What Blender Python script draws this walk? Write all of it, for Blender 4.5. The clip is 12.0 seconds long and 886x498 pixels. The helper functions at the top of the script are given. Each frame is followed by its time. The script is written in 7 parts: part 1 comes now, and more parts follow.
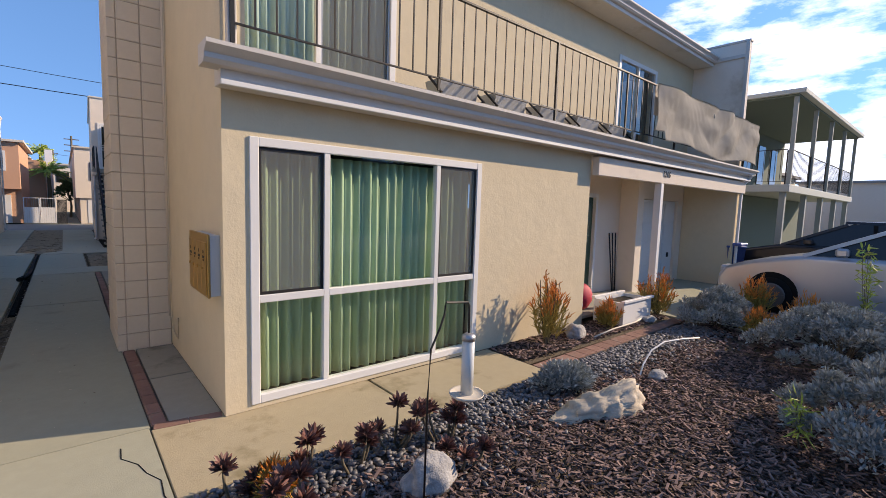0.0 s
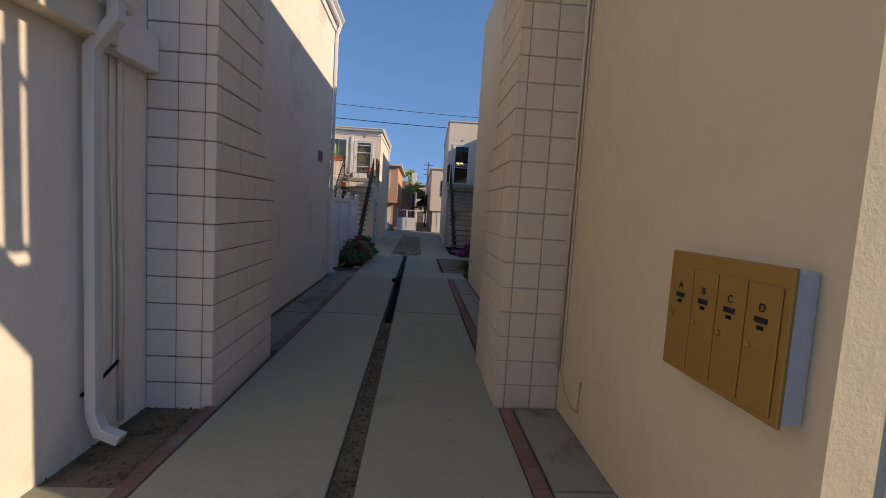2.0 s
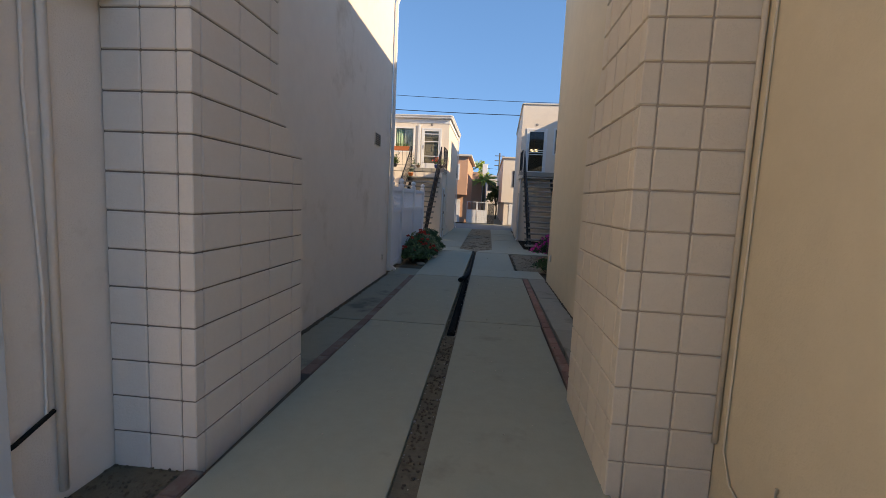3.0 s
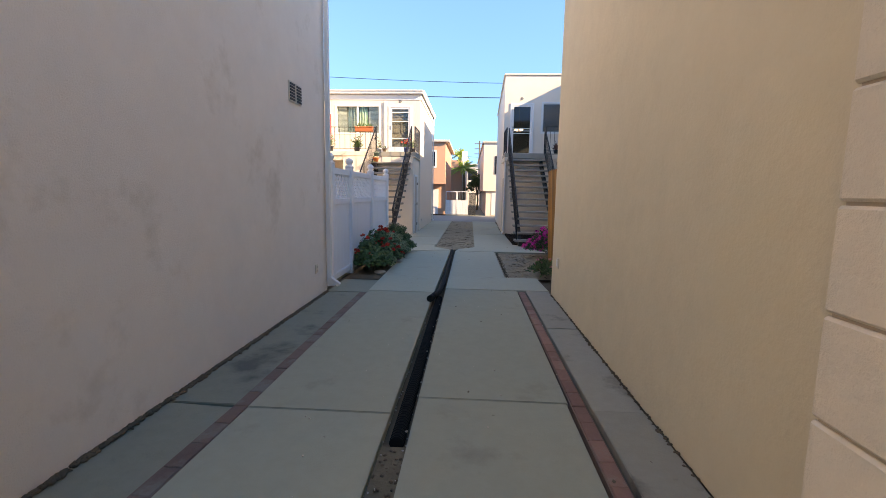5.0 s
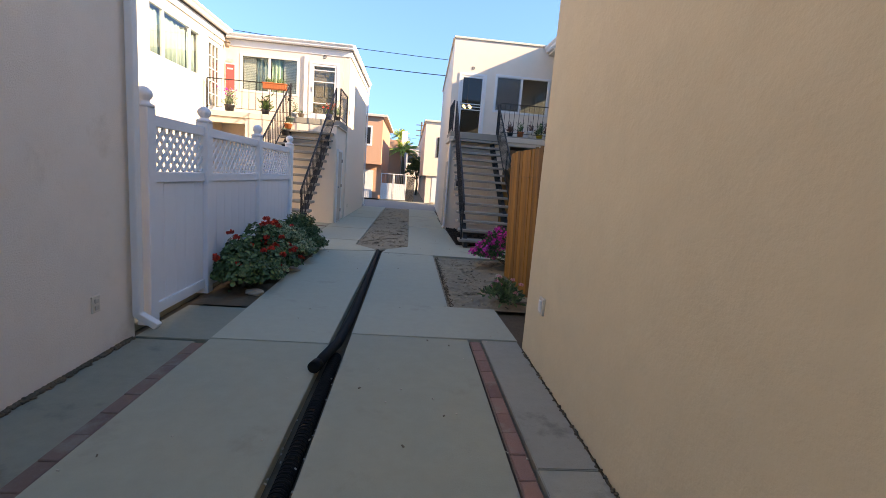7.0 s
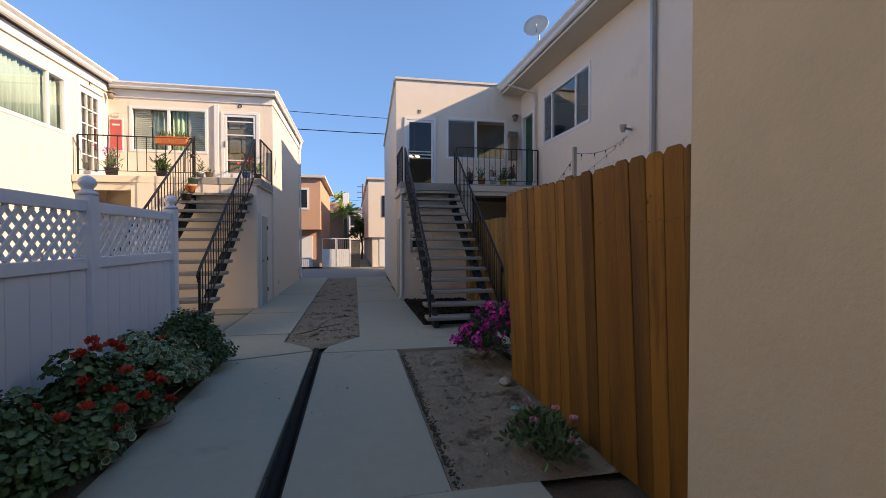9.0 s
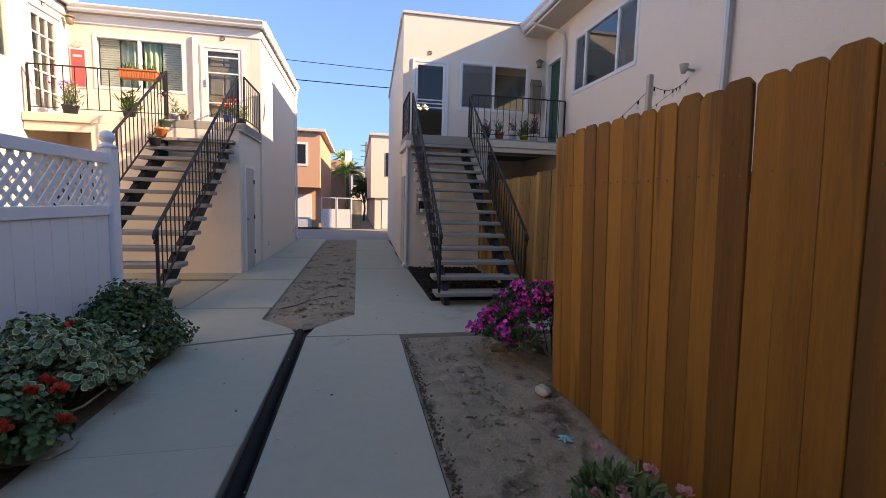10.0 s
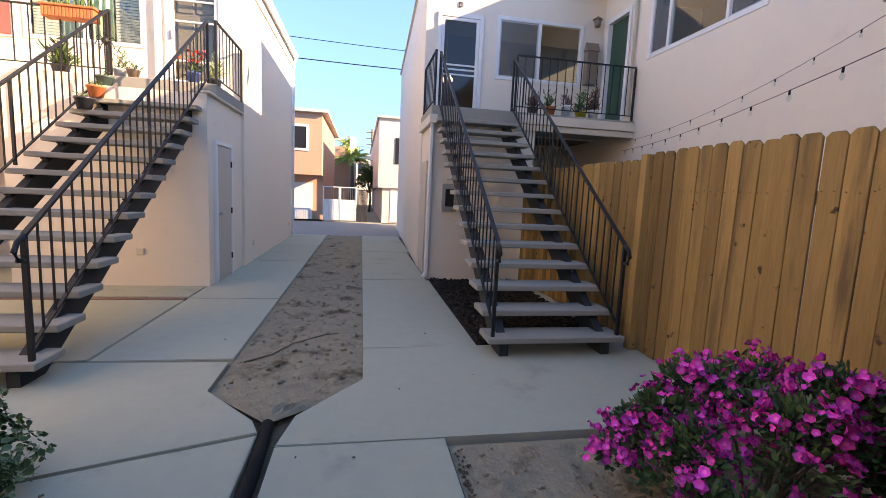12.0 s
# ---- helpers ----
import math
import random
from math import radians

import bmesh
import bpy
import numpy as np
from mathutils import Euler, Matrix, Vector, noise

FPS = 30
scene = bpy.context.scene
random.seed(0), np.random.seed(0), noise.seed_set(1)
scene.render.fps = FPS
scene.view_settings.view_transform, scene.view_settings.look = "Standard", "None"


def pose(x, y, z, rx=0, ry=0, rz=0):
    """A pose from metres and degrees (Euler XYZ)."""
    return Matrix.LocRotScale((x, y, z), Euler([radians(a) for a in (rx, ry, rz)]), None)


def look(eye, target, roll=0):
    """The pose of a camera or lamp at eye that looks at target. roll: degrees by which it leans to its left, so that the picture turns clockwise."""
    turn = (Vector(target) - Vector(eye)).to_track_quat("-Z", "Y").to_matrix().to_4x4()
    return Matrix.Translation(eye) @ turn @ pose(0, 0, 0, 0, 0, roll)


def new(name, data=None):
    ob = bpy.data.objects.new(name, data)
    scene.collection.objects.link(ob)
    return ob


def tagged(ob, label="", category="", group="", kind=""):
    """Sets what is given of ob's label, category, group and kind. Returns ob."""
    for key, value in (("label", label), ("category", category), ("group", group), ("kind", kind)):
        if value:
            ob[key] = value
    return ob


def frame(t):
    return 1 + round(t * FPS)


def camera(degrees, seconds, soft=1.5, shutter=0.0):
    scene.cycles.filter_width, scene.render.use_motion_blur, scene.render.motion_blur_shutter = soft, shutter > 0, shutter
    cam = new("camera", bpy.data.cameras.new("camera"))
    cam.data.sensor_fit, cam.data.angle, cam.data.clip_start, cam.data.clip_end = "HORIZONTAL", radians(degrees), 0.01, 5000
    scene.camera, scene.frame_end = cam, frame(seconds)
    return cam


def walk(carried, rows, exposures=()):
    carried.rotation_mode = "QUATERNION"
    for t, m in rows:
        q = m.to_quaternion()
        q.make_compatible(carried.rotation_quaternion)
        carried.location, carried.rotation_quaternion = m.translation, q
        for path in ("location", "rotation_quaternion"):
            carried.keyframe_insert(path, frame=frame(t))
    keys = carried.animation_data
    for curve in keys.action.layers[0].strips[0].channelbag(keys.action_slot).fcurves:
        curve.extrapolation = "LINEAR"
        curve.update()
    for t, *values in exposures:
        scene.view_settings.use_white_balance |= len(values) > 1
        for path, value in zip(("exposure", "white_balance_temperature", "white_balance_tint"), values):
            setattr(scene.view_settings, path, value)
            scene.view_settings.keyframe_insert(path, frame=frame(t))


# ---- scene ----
cam = camera(89.6, 12.0, soft=0.65)
PATH = [
    (0, (0.093, -0.626, 1.755), (1.382, 0.89, 1.563), 1.8),
    (0.5, (0.009, -0.042, 1.733), (1.13, 1.613, 1.654), 2.6),
    (1, (-0.118, 0.615, 1.678), (0.707, 2.435, 1.591), 2.6),
    (1.5, (-0.165, 1.278, 1.642), (0.185, 3.242, 1.508), 2.4),
    (2, (-0.216, 1.934, 1.584), (-0.093, 3.923, 1.414), 3.5),
    (2.5, (-0.176, 2.588, 1.551), (-0.201, 4.579, 1.364), 3.7),
    (2.7, (-0.2, 2.816, 1.531), (-0.371, 4.798, 1.326), 3.3),
    (4.3, (-0.166, 4.863, 1.471), (-0.339, 6.841, 1.235), 0.8),
    (4.5, (-0.152, 5.122, 1.434), (-0.275, 7.104, 1.193), 1.0),
    (5, (-0.159, 5.781, 1.41), (-0.273, 7.762, 1.159), 1.0),
    (5.5, (-0.175, 6.447, 1.41), (-0.235, 8.428, 1.143), 1.7),
    (6, (-0.185, 7.08, 1.395), (-0.201, 9.058, 1.101), 2.0),
    (6.5, (-0.126, 7.736, 1.399), (-0.026, 9.709, 1.088), 2.5),
    (7, (-0.057, 8.4, 1.418), (0.112, 10.369, 1.11), 4.6),
    (7.5, (-0.037, 9.061, 1.434), (0.289, 11.022, 1.22), 1.3),
    (7.7, (-0.047, 9.291, 1.439), (0.308, 11.252, 1.267), -1.2),
    (9.3, (-0.073, 11.181, 1.429), (0.316, 13.143, 1.389), 0.3),
    (9.5, (-0.027, 11.442, 1.392), (0.357, 13.404, 1.347), 0.5),
    (10, (0.025, 12.009, 1.392), (0.403, 13.963, 1.186), 1.6),
    (10.5, (0.071, 12.552, 1.405), (0.395, 14.505, 1.118), 2.4),
    (11, (0.041, 13.096, 1.424), (0.34, 15.054, 1.148), 2.3),
    (11.5, (0.027, 13.653, 1.428), (0.37, 15.605, 1.161), 2.6),
    (12, (-0.045, 14.199, 1.412), (0.32, 16.15, 1.166), 2.7),
]
EXPOSURES = [
    (0, 1.78, 8100, 17),
    (0.5, 1.15, 8100, 18),
    (1, 1.57, 8200, 15),
    (1.5, 1.62, 8400, 14),
    (2, 1.32, 8400, 15),
    (2.5, 1.57, 8500, 14),
    (3.4, 2.13, 9200, 12),
    (4.3, 2.70, 9400, 16),
    (6, 2.89, 9400, 16),
    (7.5, 2.66, 9300, 17),
    (8.4, 2.25, 9000, 17),
    (9.3, 1.98, 9100, 19),
    (9.5, 2.02, 9150, 19),
    (10, 2.49, 9650, 24),
    (10.5, 2.74, 9650, 24),
    (11, 2.73, 9650, 24),
    (11.5, 2.82, 9650, 23),
    (12, 3.13, 9650, 23),
]
walk(cam, [(t, look(eye, target, roll)) for t, eye, target, roll in PATH],
     exposures=EXPOSURES)

# ---- world, sun ----
SUN_WAY = Vector((-1.0, 0.375, -0.50)).normalized()
SKY = bpy.data.worlds.new("sky_world")
scene.world = SKY
SKY.use_nodes = True


def build_sky():
    nt = SKY.node_tree
    nt.nodes.clear()
    out = nt.nodes.new("ShaderNodeOutputWorld")
    bg = nt.nodes.new("ShaderNodeBackground")
    sky = nt.nodes.new("ShaderNodeTexSky")
    sky.sky_type = "NISHITA"
    sky.sun_disc = False
    sky.sun_elevation = radians(25.1)
    sky.sun_rotation = radians(110.5)
    sky.dust_density = 0.0
    sky.altitude = 1500
    sky.ozone_density = 4.5
    tc = nt.nodes.new("ShaderNodeTexCoord")
    mp = nt.nodes.new("ShaderNodeMapping")
    mp.inputs["Scale"].default_value = (2.2, 2.2, 7.0)
    nz = nt.nodes.new("ShaderNodeTexNoise")
    nz.inputs["Scale"].default_value = 1.6
    nz.inputs["Detail"].default_value = 7
    nz.inputs["Roughness"].default_value = 0.62
    ramp = nt.nodes.new("ShaderNodeValToRGB")
    ramp.color_ramp.elements[0].position = 0.50
    ramp.color_ramp.elements[1].position = 0.84
    mix = nt.nodes.new("ShaderNodeMix")
    mix.data_type = "RGBA"
    mix.inputs["B"].default_value = (11.0, 11.3, 12.0, 1)
    nt.links.new(tc.outputs["Generated"], mp.inputs["Vector"])
    nt.links.new(mp.outputs["Vector"], nz.inputs["Vector"])
    nt.links.new(nz.outputs["Fac"], ramp.inputs["Fac"])
    sep = nt.nodes.new("ShaderNodeSeparateXYZ")
    nt.links.new(tc.outputs["Generated"], sep.inputs["Vector"])
    rng_x = nt.nodes.new("ShaderNodeMapRange")
    rng_x.inputs["From Min"].default_value, rng_x.inputs["From Max"].default_value = 0.42, 0.85
    nt.links.new(sep.outputs["X"], rng_x.inputs["Value"])
    both = nt.nodes.new("ShaderNodeMath")
    both.operation = "MULTIPLY"
    nt.links.new(ramp.outputs["Color"], both.inputs[0])
    nt.links.new(rng_x.outputs["Result"], both.inputs[1])
    thin = nt.nodes.new("ShaderNodeMath")
    thin.operation = "MULTIPLY"
    thin.inputs[1].default_value = 0.62
    nt.links.new(both.outputs[0], thin.inputs[0])
    nt.links.new(thin.outputs[0], mix.inputs["Factor"])
    deep = nt.nodes.new("ShaderNodeHueSaturation")
    deep.inputs["Hue"].default_value = 0.5005
    deep.inputs["Saturation"].default_value, deep.inputs["Value"].default_value = 1.12, 0.66
    lift = nt.nodes.new("ShaderNodeVectorMath")
    lift.operation = "MULTIPLY_ADD"
    lift.inputs[1].default_value, lift.inputs[2].default_value = (1.0, 1.0, 0.75), (0.0, 0.0, 0.28)
    nt.links.new(tc.outputs["Generated"], lift.inputs[0])
    unit = nt.nodes.new("ShaderNodeVectorMath")
    unit.operation = "NORMALIZE"
    nt.links.new(lift.outputs[0], unit.inputs[0])
    nt.links.new(unit.outputs[0], sky.inputs["Vector"])
    nt.links.new(sky.outputs["Color"], deep.inputs["Color"])
    nt.links.new(deep.outputs["Color"], mix.inputs["A"])
    nt.links.new(mix.outputs["Result"], bg.inputs["Color"])
    bg.inputs["Strength"].default_value = SKY_STRENGTH
    nt.links.new(bg.outputs["Background"], out.inputs["Surface"])


SKY_STRENGTH = 0.15
build_sky()
sun_data = bpy.data.lights.new("sun", "SUN")
sun_data.energy, sun_data.angle, sun_data.color = 1.85, radians(0.5), (1.0, 0.90, 0.76)
sun = new("sun", sun_data)
sun.matrix_world = look(-SUN_WAY * 40, (0, 0, 0))


# ---- materials ----
def rgb(*c):
    return (*c, 1.0)


def material(name, base, rough=0.8, metal=0.0, var=0.12, scale=(0.8, 14.0), bump=0.15, bump_scale=60.0, tint=None,
             spec=0.5, island=0.0, rand=0.0, stain=None, stretch=(1, 1, 1), bump_dist=0.01, relief=None, knots=None):
    """A procedural surface: base colour, patches and grain of two sizes, fine relief."""
    m = bpy.data.materials.new(name)
    m.use_nodes = True
    nt = m.node_tree
    n, l = nt.nodes, nt.links
    bsdf = n["Principled BSDF"]
    bsdf.inputs["Roughness"].default_value = rough
    bsdf.inputs["Metallic"].default_value = metal
    bsdf.inputs["Specular IOR Level"].default_value = spec
    tc = n.new("ShaderNodeTexCoord")
    mp = n.new("ShaderNodeMapping")
    mp.inputs["Scale"].default_value = stretch
    l.new(tc.outputs["Object"], mp.inputs["Vector"])
    vec = mp.outputs["Vector"]
    if rand:
        shift = n.new("ShaderNodeObjectInfo")
        far = n.new("ShaderNodeVectorMath")
        far.operation = "MULTIPLY_ADD"
        far.inputs[0].default_value = (37.0, 53.0, 71.0)
        l.new(shift.outputs["Random"], far.inputs[1])
        l.new(vec, far.inputs[2])
        vec = far.outputs[0]

    def noise_tex(sc, detail, r=0.6):
        t = n.new("ShaderNodeTexNoise")
        t.inputs["Scale"].default_value, t.inputs["Detail"].default_value = sc, detail
        t.inputs["Roughness"].default_value = r
        l.new(vec, t.inputs["Vector"])
        return t.outputs["Fac"]

    def math_node(op, a, b):
        k = n.new("ShaderNodeMath")
        k.operation = op
        for i, v in enumerate((a, b)):
            if isinstance(v, (int, float)):
                k.inputs[i].default_value = v
            else:
                l.new(v, k.inputs[i])
        return k.outputs[0]

    big = noise_tex(scale[0], 5)
    small = noise_tex(scale[1], 6, 0.7)
    fac = math_node("ADD", math_node("MULTIPLY", math_node("SUBTRACT", big, 0.5), 2.4 * var),
                    math_node("MULTIPLY", math_node("SUBTRACT", small, 0.5), 1.6 * var))
    if island:
        geo = n.new("ShaderNodeNewGeometry")
        fac = math_node("ADD", fac, math_node("MULTIPLY", math_node("SUBTRACT", geo.outputs["Random Per Island"], 0.5), 2 * island))
    if rand:
        info = n.new("ShaderNodeObjectInfo")
        fac = math_node("ADD", fac, math_node("MULTIPLY", math_node("SUBTRACT", info.outputs["Random"], 0.5), 2 * rand))
    gain = math_node("ADD", fac, 1.0)
    col = n.new("ShaderNodeMix")
    col.data_type = "RGBA"
    col.inputs["A"].default_value = rgb(*base)
    col.inputs["B"].default_value = rgb(*(tint or [c * 0.8 for c in base]))
    l.new(big, col.inputs["Factor"])
    mul = n.new("ShaderNodeVectorMath")
    mul.operation = "SCALE"
    l.new(col.outputs["Result"], mul.inputs[0])
    l.new(gain, mul.inputs["Scale"])
    colour = mul.outputs[0]
    if stain:
        st = noise_tex(stain[1], 8, 0.65)
        rp = n.new("ShaderNodeValToRGB")
        rp.color_ramp.elements[0].position, rp.color_ramp.elements[1].position = stain[2], stain[2] + 0.12
        l.new(st, rp.inputs["Fac"])
        mx = n.new("ShaderNodeMix")
        mx.data_type = "RGBA"
        l.new(rp.outputs["Color"], mx.inputs["Factor"])
        l.new(colour, mx.inputs["A"])
        mx.inputs["B"].default_value = rgb(*stain[0])
        colour = mx.outputs["Result"]
    if knots:
        spot = n.new("ShaderNodeTexNoise")
        spot.inputs["Scale"].default_value, spot.inputs["Detail"].default_value = knots[1], 3
        l.new(tc.outputs["Object"], spot.inputs["Vector"])
        if rand:
            drift = n.new("ShaderNodeVectorMath")
            drift.operation = "MULTIPLY_ADD"
            drift.inputs[0].default_value = (17.0, 29.0, 41.0)
            l.new(shift.outputs["Random"], drift.inputs[1])
            l.new(tc.outputs["Object"], drift.inputs[2])
            l.new(drift.outputs[0], spot.inputs["Vector"])
        kr = n.new("ShaderNodeValToRGB")
        kr.color_ramp.elements[0].position, kr.color_ramp.elements[1].position = knots[2], knots[2] + 0.06
        l.new(spot.outputs["Fac"], kr.inputs["Fac"])
        km = n.new("ShaderNodeMix")
        km.data_type = "RGBA"
        l.new(kr.outputs["Color"], km.inputs["Factor"])
        l.new(colour, km.inputs["A"])
        km.inputs["B"].default_value = rgb(*knots[0])
        colour = km.outputs["Result"]
    l.new(colour, bsdf.inputs["Base Color"])
    if bump:
        b = n.new("ShaderNodeBump")
        b.inputs["Strength"].default_value, b.inputs["Distance"].default_value = bump, bump_dist
        height = noise_tex(bump_scale, 4, 0.7)
        if relief:
            height = math_node("ADD", height, math_node("MULTIPLY", noise_tex(relief[0], 5, 0.6), relief[1]))
        l.new(height, b.inputs["Height"])
        l.new(b.outputs["Normal"], bsdf.inputs["Normal"])
    return m


def glass_material(name, tint=(0.9, 0.95, 0.93), rough=0.0):
    m = bpy.data.materials.new(name)
    m.use_nodes = True
    nt = m.node_tree
    nt.nodes.clear()
    out = nt.nodes.new("ShaderNodeOutputMaterial")
    tr = nt.nodes.new("ShaderNodeBsdfTransparent")
    tr.inputs["Color"].default_value = rgb(*tint)
    gl = nt.nodes.new("ShaderNodeBsdfGlossy")
    gl.inputs["Roughness"].default_value = rough
    lw = nt.nodes.new("ShaderNodeLayerWeight")
    lw.inputs["Blend"].default_value = 0.5
    pw = nt.nodes.new("ShaderNodeMath")
    pw.operation = "POWER"
    pw.inputs[1].default_value = 3.5
    fr = nt.nodes.new("ShaderNodeMath")
    fr.operation = "MULTIPLY_ADD"
    fr.inputs[1].default_value, fr.inputs[2].default_value = 0.75, 0.035
    nt.links.new(lw.outputs["Facing"], pw.inputs[0])
    nt.links.new(pw.outputs[0], fr.inputs[0])
    mx = nt.nodes.new("ShaderNodeMixShader")
    nt.links.new(fr.outputs[0], mx.inputs["Fac"])
    nt.links.new(tr.outputs["BSDF"], mx.inputs[1])
    nt.links.new(gl.outputs["BSDF"], mx.inputs[2])
    nt.links.new(mx.outputs["Shader"], out.inputs["Surface"])
    return m


def leaf_material(name, base, tint, rough=0.55):
    return material(name, base, rough, var=0.25, island=0.35, tint=tint, bump=0.0, scale=(1.5, 9.0), spec=0.35)


STUCCO_A = material("stucco_tan", (0.67, 0.565, 0.40), 0.92, var=0.12, scale=(0.7, 4.0), bump=0.28, bump_scale=38, tint=(0.59, 0.495, 0.34), spec=0.2, relief=(5, 2.6),
                    stain=((0.635, 0.53, 0.36), 1.1, 0.55))
STUCCO_B = material("stucco_rose", (0.81, 0.735, 0.65), 0.92, var=0.10, scale=(0.45, 4.0), bump=0.45, bump_scale=95, tint=(0.72, 0.63, 0.54), spec=0.2, relief=(6, 1.1),
                    stain=((0.60, 0.51, 0.41), 0.8, 0.57))
STUCCO_C = material("stucco_cream", (0.755, 0.66, 0.555), 0.92, var=0.05, scale=(0.6, 6.0), bump=0.45, bump_scale=95, tint=(0.71, 0.615, 0.51), spec=0.2, relief=(6, 1.2), stain=((0.65, 0.56, 0.46), 1.3, 0.60))
JOINT_DARK = material("dark_block_joint", (0.25, 0.205, 0.17), 0.95, var=0.15, spec=0.1)
BLOCK_PAINT = material("painted_block", (0.81, 0.72, 0.625), 0.9, var=0.07, scale=(1.2, 18), bump=0.4, bump_scale=70, rand=0.03, spec=0.2)
BLOCK_TAN = material("painted_block_tan", (0.735, 0.63, 0.495), 0.9, var=0.08, scale=(1.2, 18), bump=0.4, bump_scale=70, rand=0.03, spec=0.2)
JOINT = material("block_joint", (0.52, 0.42, 0.325), 0.95, var=0.1, spec=0.1)
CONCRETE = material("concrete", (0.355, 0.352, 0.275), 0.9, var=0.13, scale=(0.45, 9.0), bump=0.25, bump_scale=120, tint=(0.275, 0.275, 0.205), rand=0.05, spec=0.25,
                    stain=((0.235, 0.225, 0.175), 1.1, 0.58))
# Lighter copy of the path concrete; the open court's brightness is in its colour.
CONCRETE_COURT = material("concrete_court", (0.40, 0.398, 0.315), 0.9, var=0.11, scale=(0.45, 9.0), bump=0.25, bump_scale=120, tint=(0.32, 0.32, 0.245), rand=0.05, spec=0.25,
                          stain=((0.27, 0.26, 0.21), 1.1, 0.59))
CONCRETE_OLD = material("concrete_worn", (0.36, 0.345, 0.275), 0.92, var=0.16, scale=(0.9, 12.0), bump=0.4, bump_scale=90, tint=(0.22, 0.21, 0.19), rand=0.06, spec=0.2,
                        stain=((0.15, 0.14, 0.12), 1.7, 0.58))
CONCRETE_TAN = material("concrete_tan", (0.42, 0.36, 0.25), 0.92, var=0.14, scale=(0.9, 10), bump=0.3, bump_scale=110, tint=(0.33, 0.275, 0.175), spec=0.2,
                        stain=((0.235, 0.195, 0.115), 1.4, 0.54))
BRICK = material("brick_red", (0.265, 0.155, 0.125), 0.9, var=0.18, scale=(2, 25), bump=0.5, bump_scale=110, tint=(0.225, 0.125, 0.10), rand=0.16, spec=0.2,
                 stain=((0.26, 0.19, 0.155), 5.0, 0.55))
MORTAR = material("mortar", (0.21, 0.15, 0.125), 0.95, var=0.15, spec=0.1)
CONCRETE_WET = material("concrete_stained", (0.275, 0.275, 0.215), 0.88, var=0.2, scale=(0.8, 12.0), bump=0.4, bump_scale=90, tint=(0.18, 0.185, 0.14), rand=0.04, spec=0.3,
                        stain=((0.11, 0.115, 0.095), 1.5, 0.55))
BRICK_OLD = material("brick_faded", (0.20, 0.14, 0.115), 0.92, var=0.2, scale=(2, 25), bump=0.5, bump_scale=110, tint=(0.165, 0.11, 0.09), rand=0.12, spec=0.2,
                     stain=((0.20, 0.18, 0.155), 3.0, 0.50))
SOIL = material("soil", (0.16, 0.125, 0.09), 0.98, var=0.35, scale=(0.8, 9), bump=0.8, bump_scale=35, tint=(0.11, 0.085, 0.06), spec=0.1, bump_dist=0.03)
DIRT = material("sandy_dirt", (0.40, 0.335, 0.24), 0.98, var=0.40, scale=(2.4, 11), bump=0.9, bump_scale=28, tint=(0.215, 0.17, 0.115), spec=0.1, bump_dist=0.03,
                stain=((0.12, 0.092, 0.06), 2.4, 0.535))
DARK_MULCH = material("dark_mulch", (0.035, 0.027, 0.022), 0.95, var=0.3, island=0.5, spec=0.2)
MULCH = material("bark_mulch", (0.19, 0.130, 0.112), 0.9, var=0.3, island=0.95, tint=(0.12, 0.075, 0.065), spec=0.25, bump=0.0)
PEBBLE = material("grey_pebbles", (0.10, 0.105, 0.12), 0.55, var=0.2, island=0.55, tint=(0.13, 0.12, 0.12), bump=0.0)
ROCK_WHITE = material("pale_rock", (0.55, 0.47, 0.36), 0.9, var=0.2, scale=(3, 20), bump=0.45, bump_scale=30, tint=(0.36, 0.31, 0.25), bump_dist=0.012)
ROCK_GREY = material("grey_rock", (0.27, 0.26, 0.25), 0.9, var=0.35, scale=(5, 40), bump=0.8, bump_scale=22, tint=(0.38, 0.37, 0.36), bump_dist=0.02)
WHITE = material("white_paint", (0.76, 0.75, 0.73), 0.6, var=0.04, scale=(1.5, 20), bump=0.1, bump_scale=60)
SPOUT = material("downspout_paint", (0.60, 0.60, 0.59), 0.55, var=0.06, scale=(1.2, 14), bump=0.1, stain=((0.45, 0.43, 0.40), 4.0, 0.62))
CREAM_TRIM = material("cream_trim", (0.66, 0.59, 0.49), 0.75, var=0.06, scale=(1.2, 18), bump=0.15)
GREY_TRIM = material("weathered_band_paint", (0.63, 0.585, 0.535), 0.75, var=0.10, scale=(1.0, 15), bump=0.25, stain=((0.42, 0.36, 0.31), 3.0, 0.62))
VINYL = material("white_vinyl", (0.80, 0.81, 0.83), 0.45, var=0.03, scale=(0.7, 9), bump=0.03)
IRON = material("black_iron", (0.018, 0.017, 0.018), 0.55, 0.3, var=0.3, scale=(4, 60), bump=0.2, stain=((0.07, 0.045, 0.035), 9, 0.63))
TREAD = material("tread_concrete", (0.33, 0.31, 0.27), 0.92, var=0.16, scale=(1.5, 30), bump=0.5, bump_scale=140, tint=(0.25, 0.235, 0.20), rand=0.07, spec=0.2)
STRINGER = material("dark_stringer", (0.02, 0.02, 0.022), 0.7, var=0.3, scale=(3, 30))
# Dark throughout: the dimness of the rooms is put into this colour.
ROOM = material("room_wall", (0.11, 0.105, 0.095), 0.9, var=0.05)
ROOFING = material("roofing", (0.30, 0.29, 0.28), 0.95, var=0.15)
GLASS = glass_material("window_glass")
GLASS_DARK = glass_material("screened_glass", (0.55, 0.57, 0.58), 0.05)


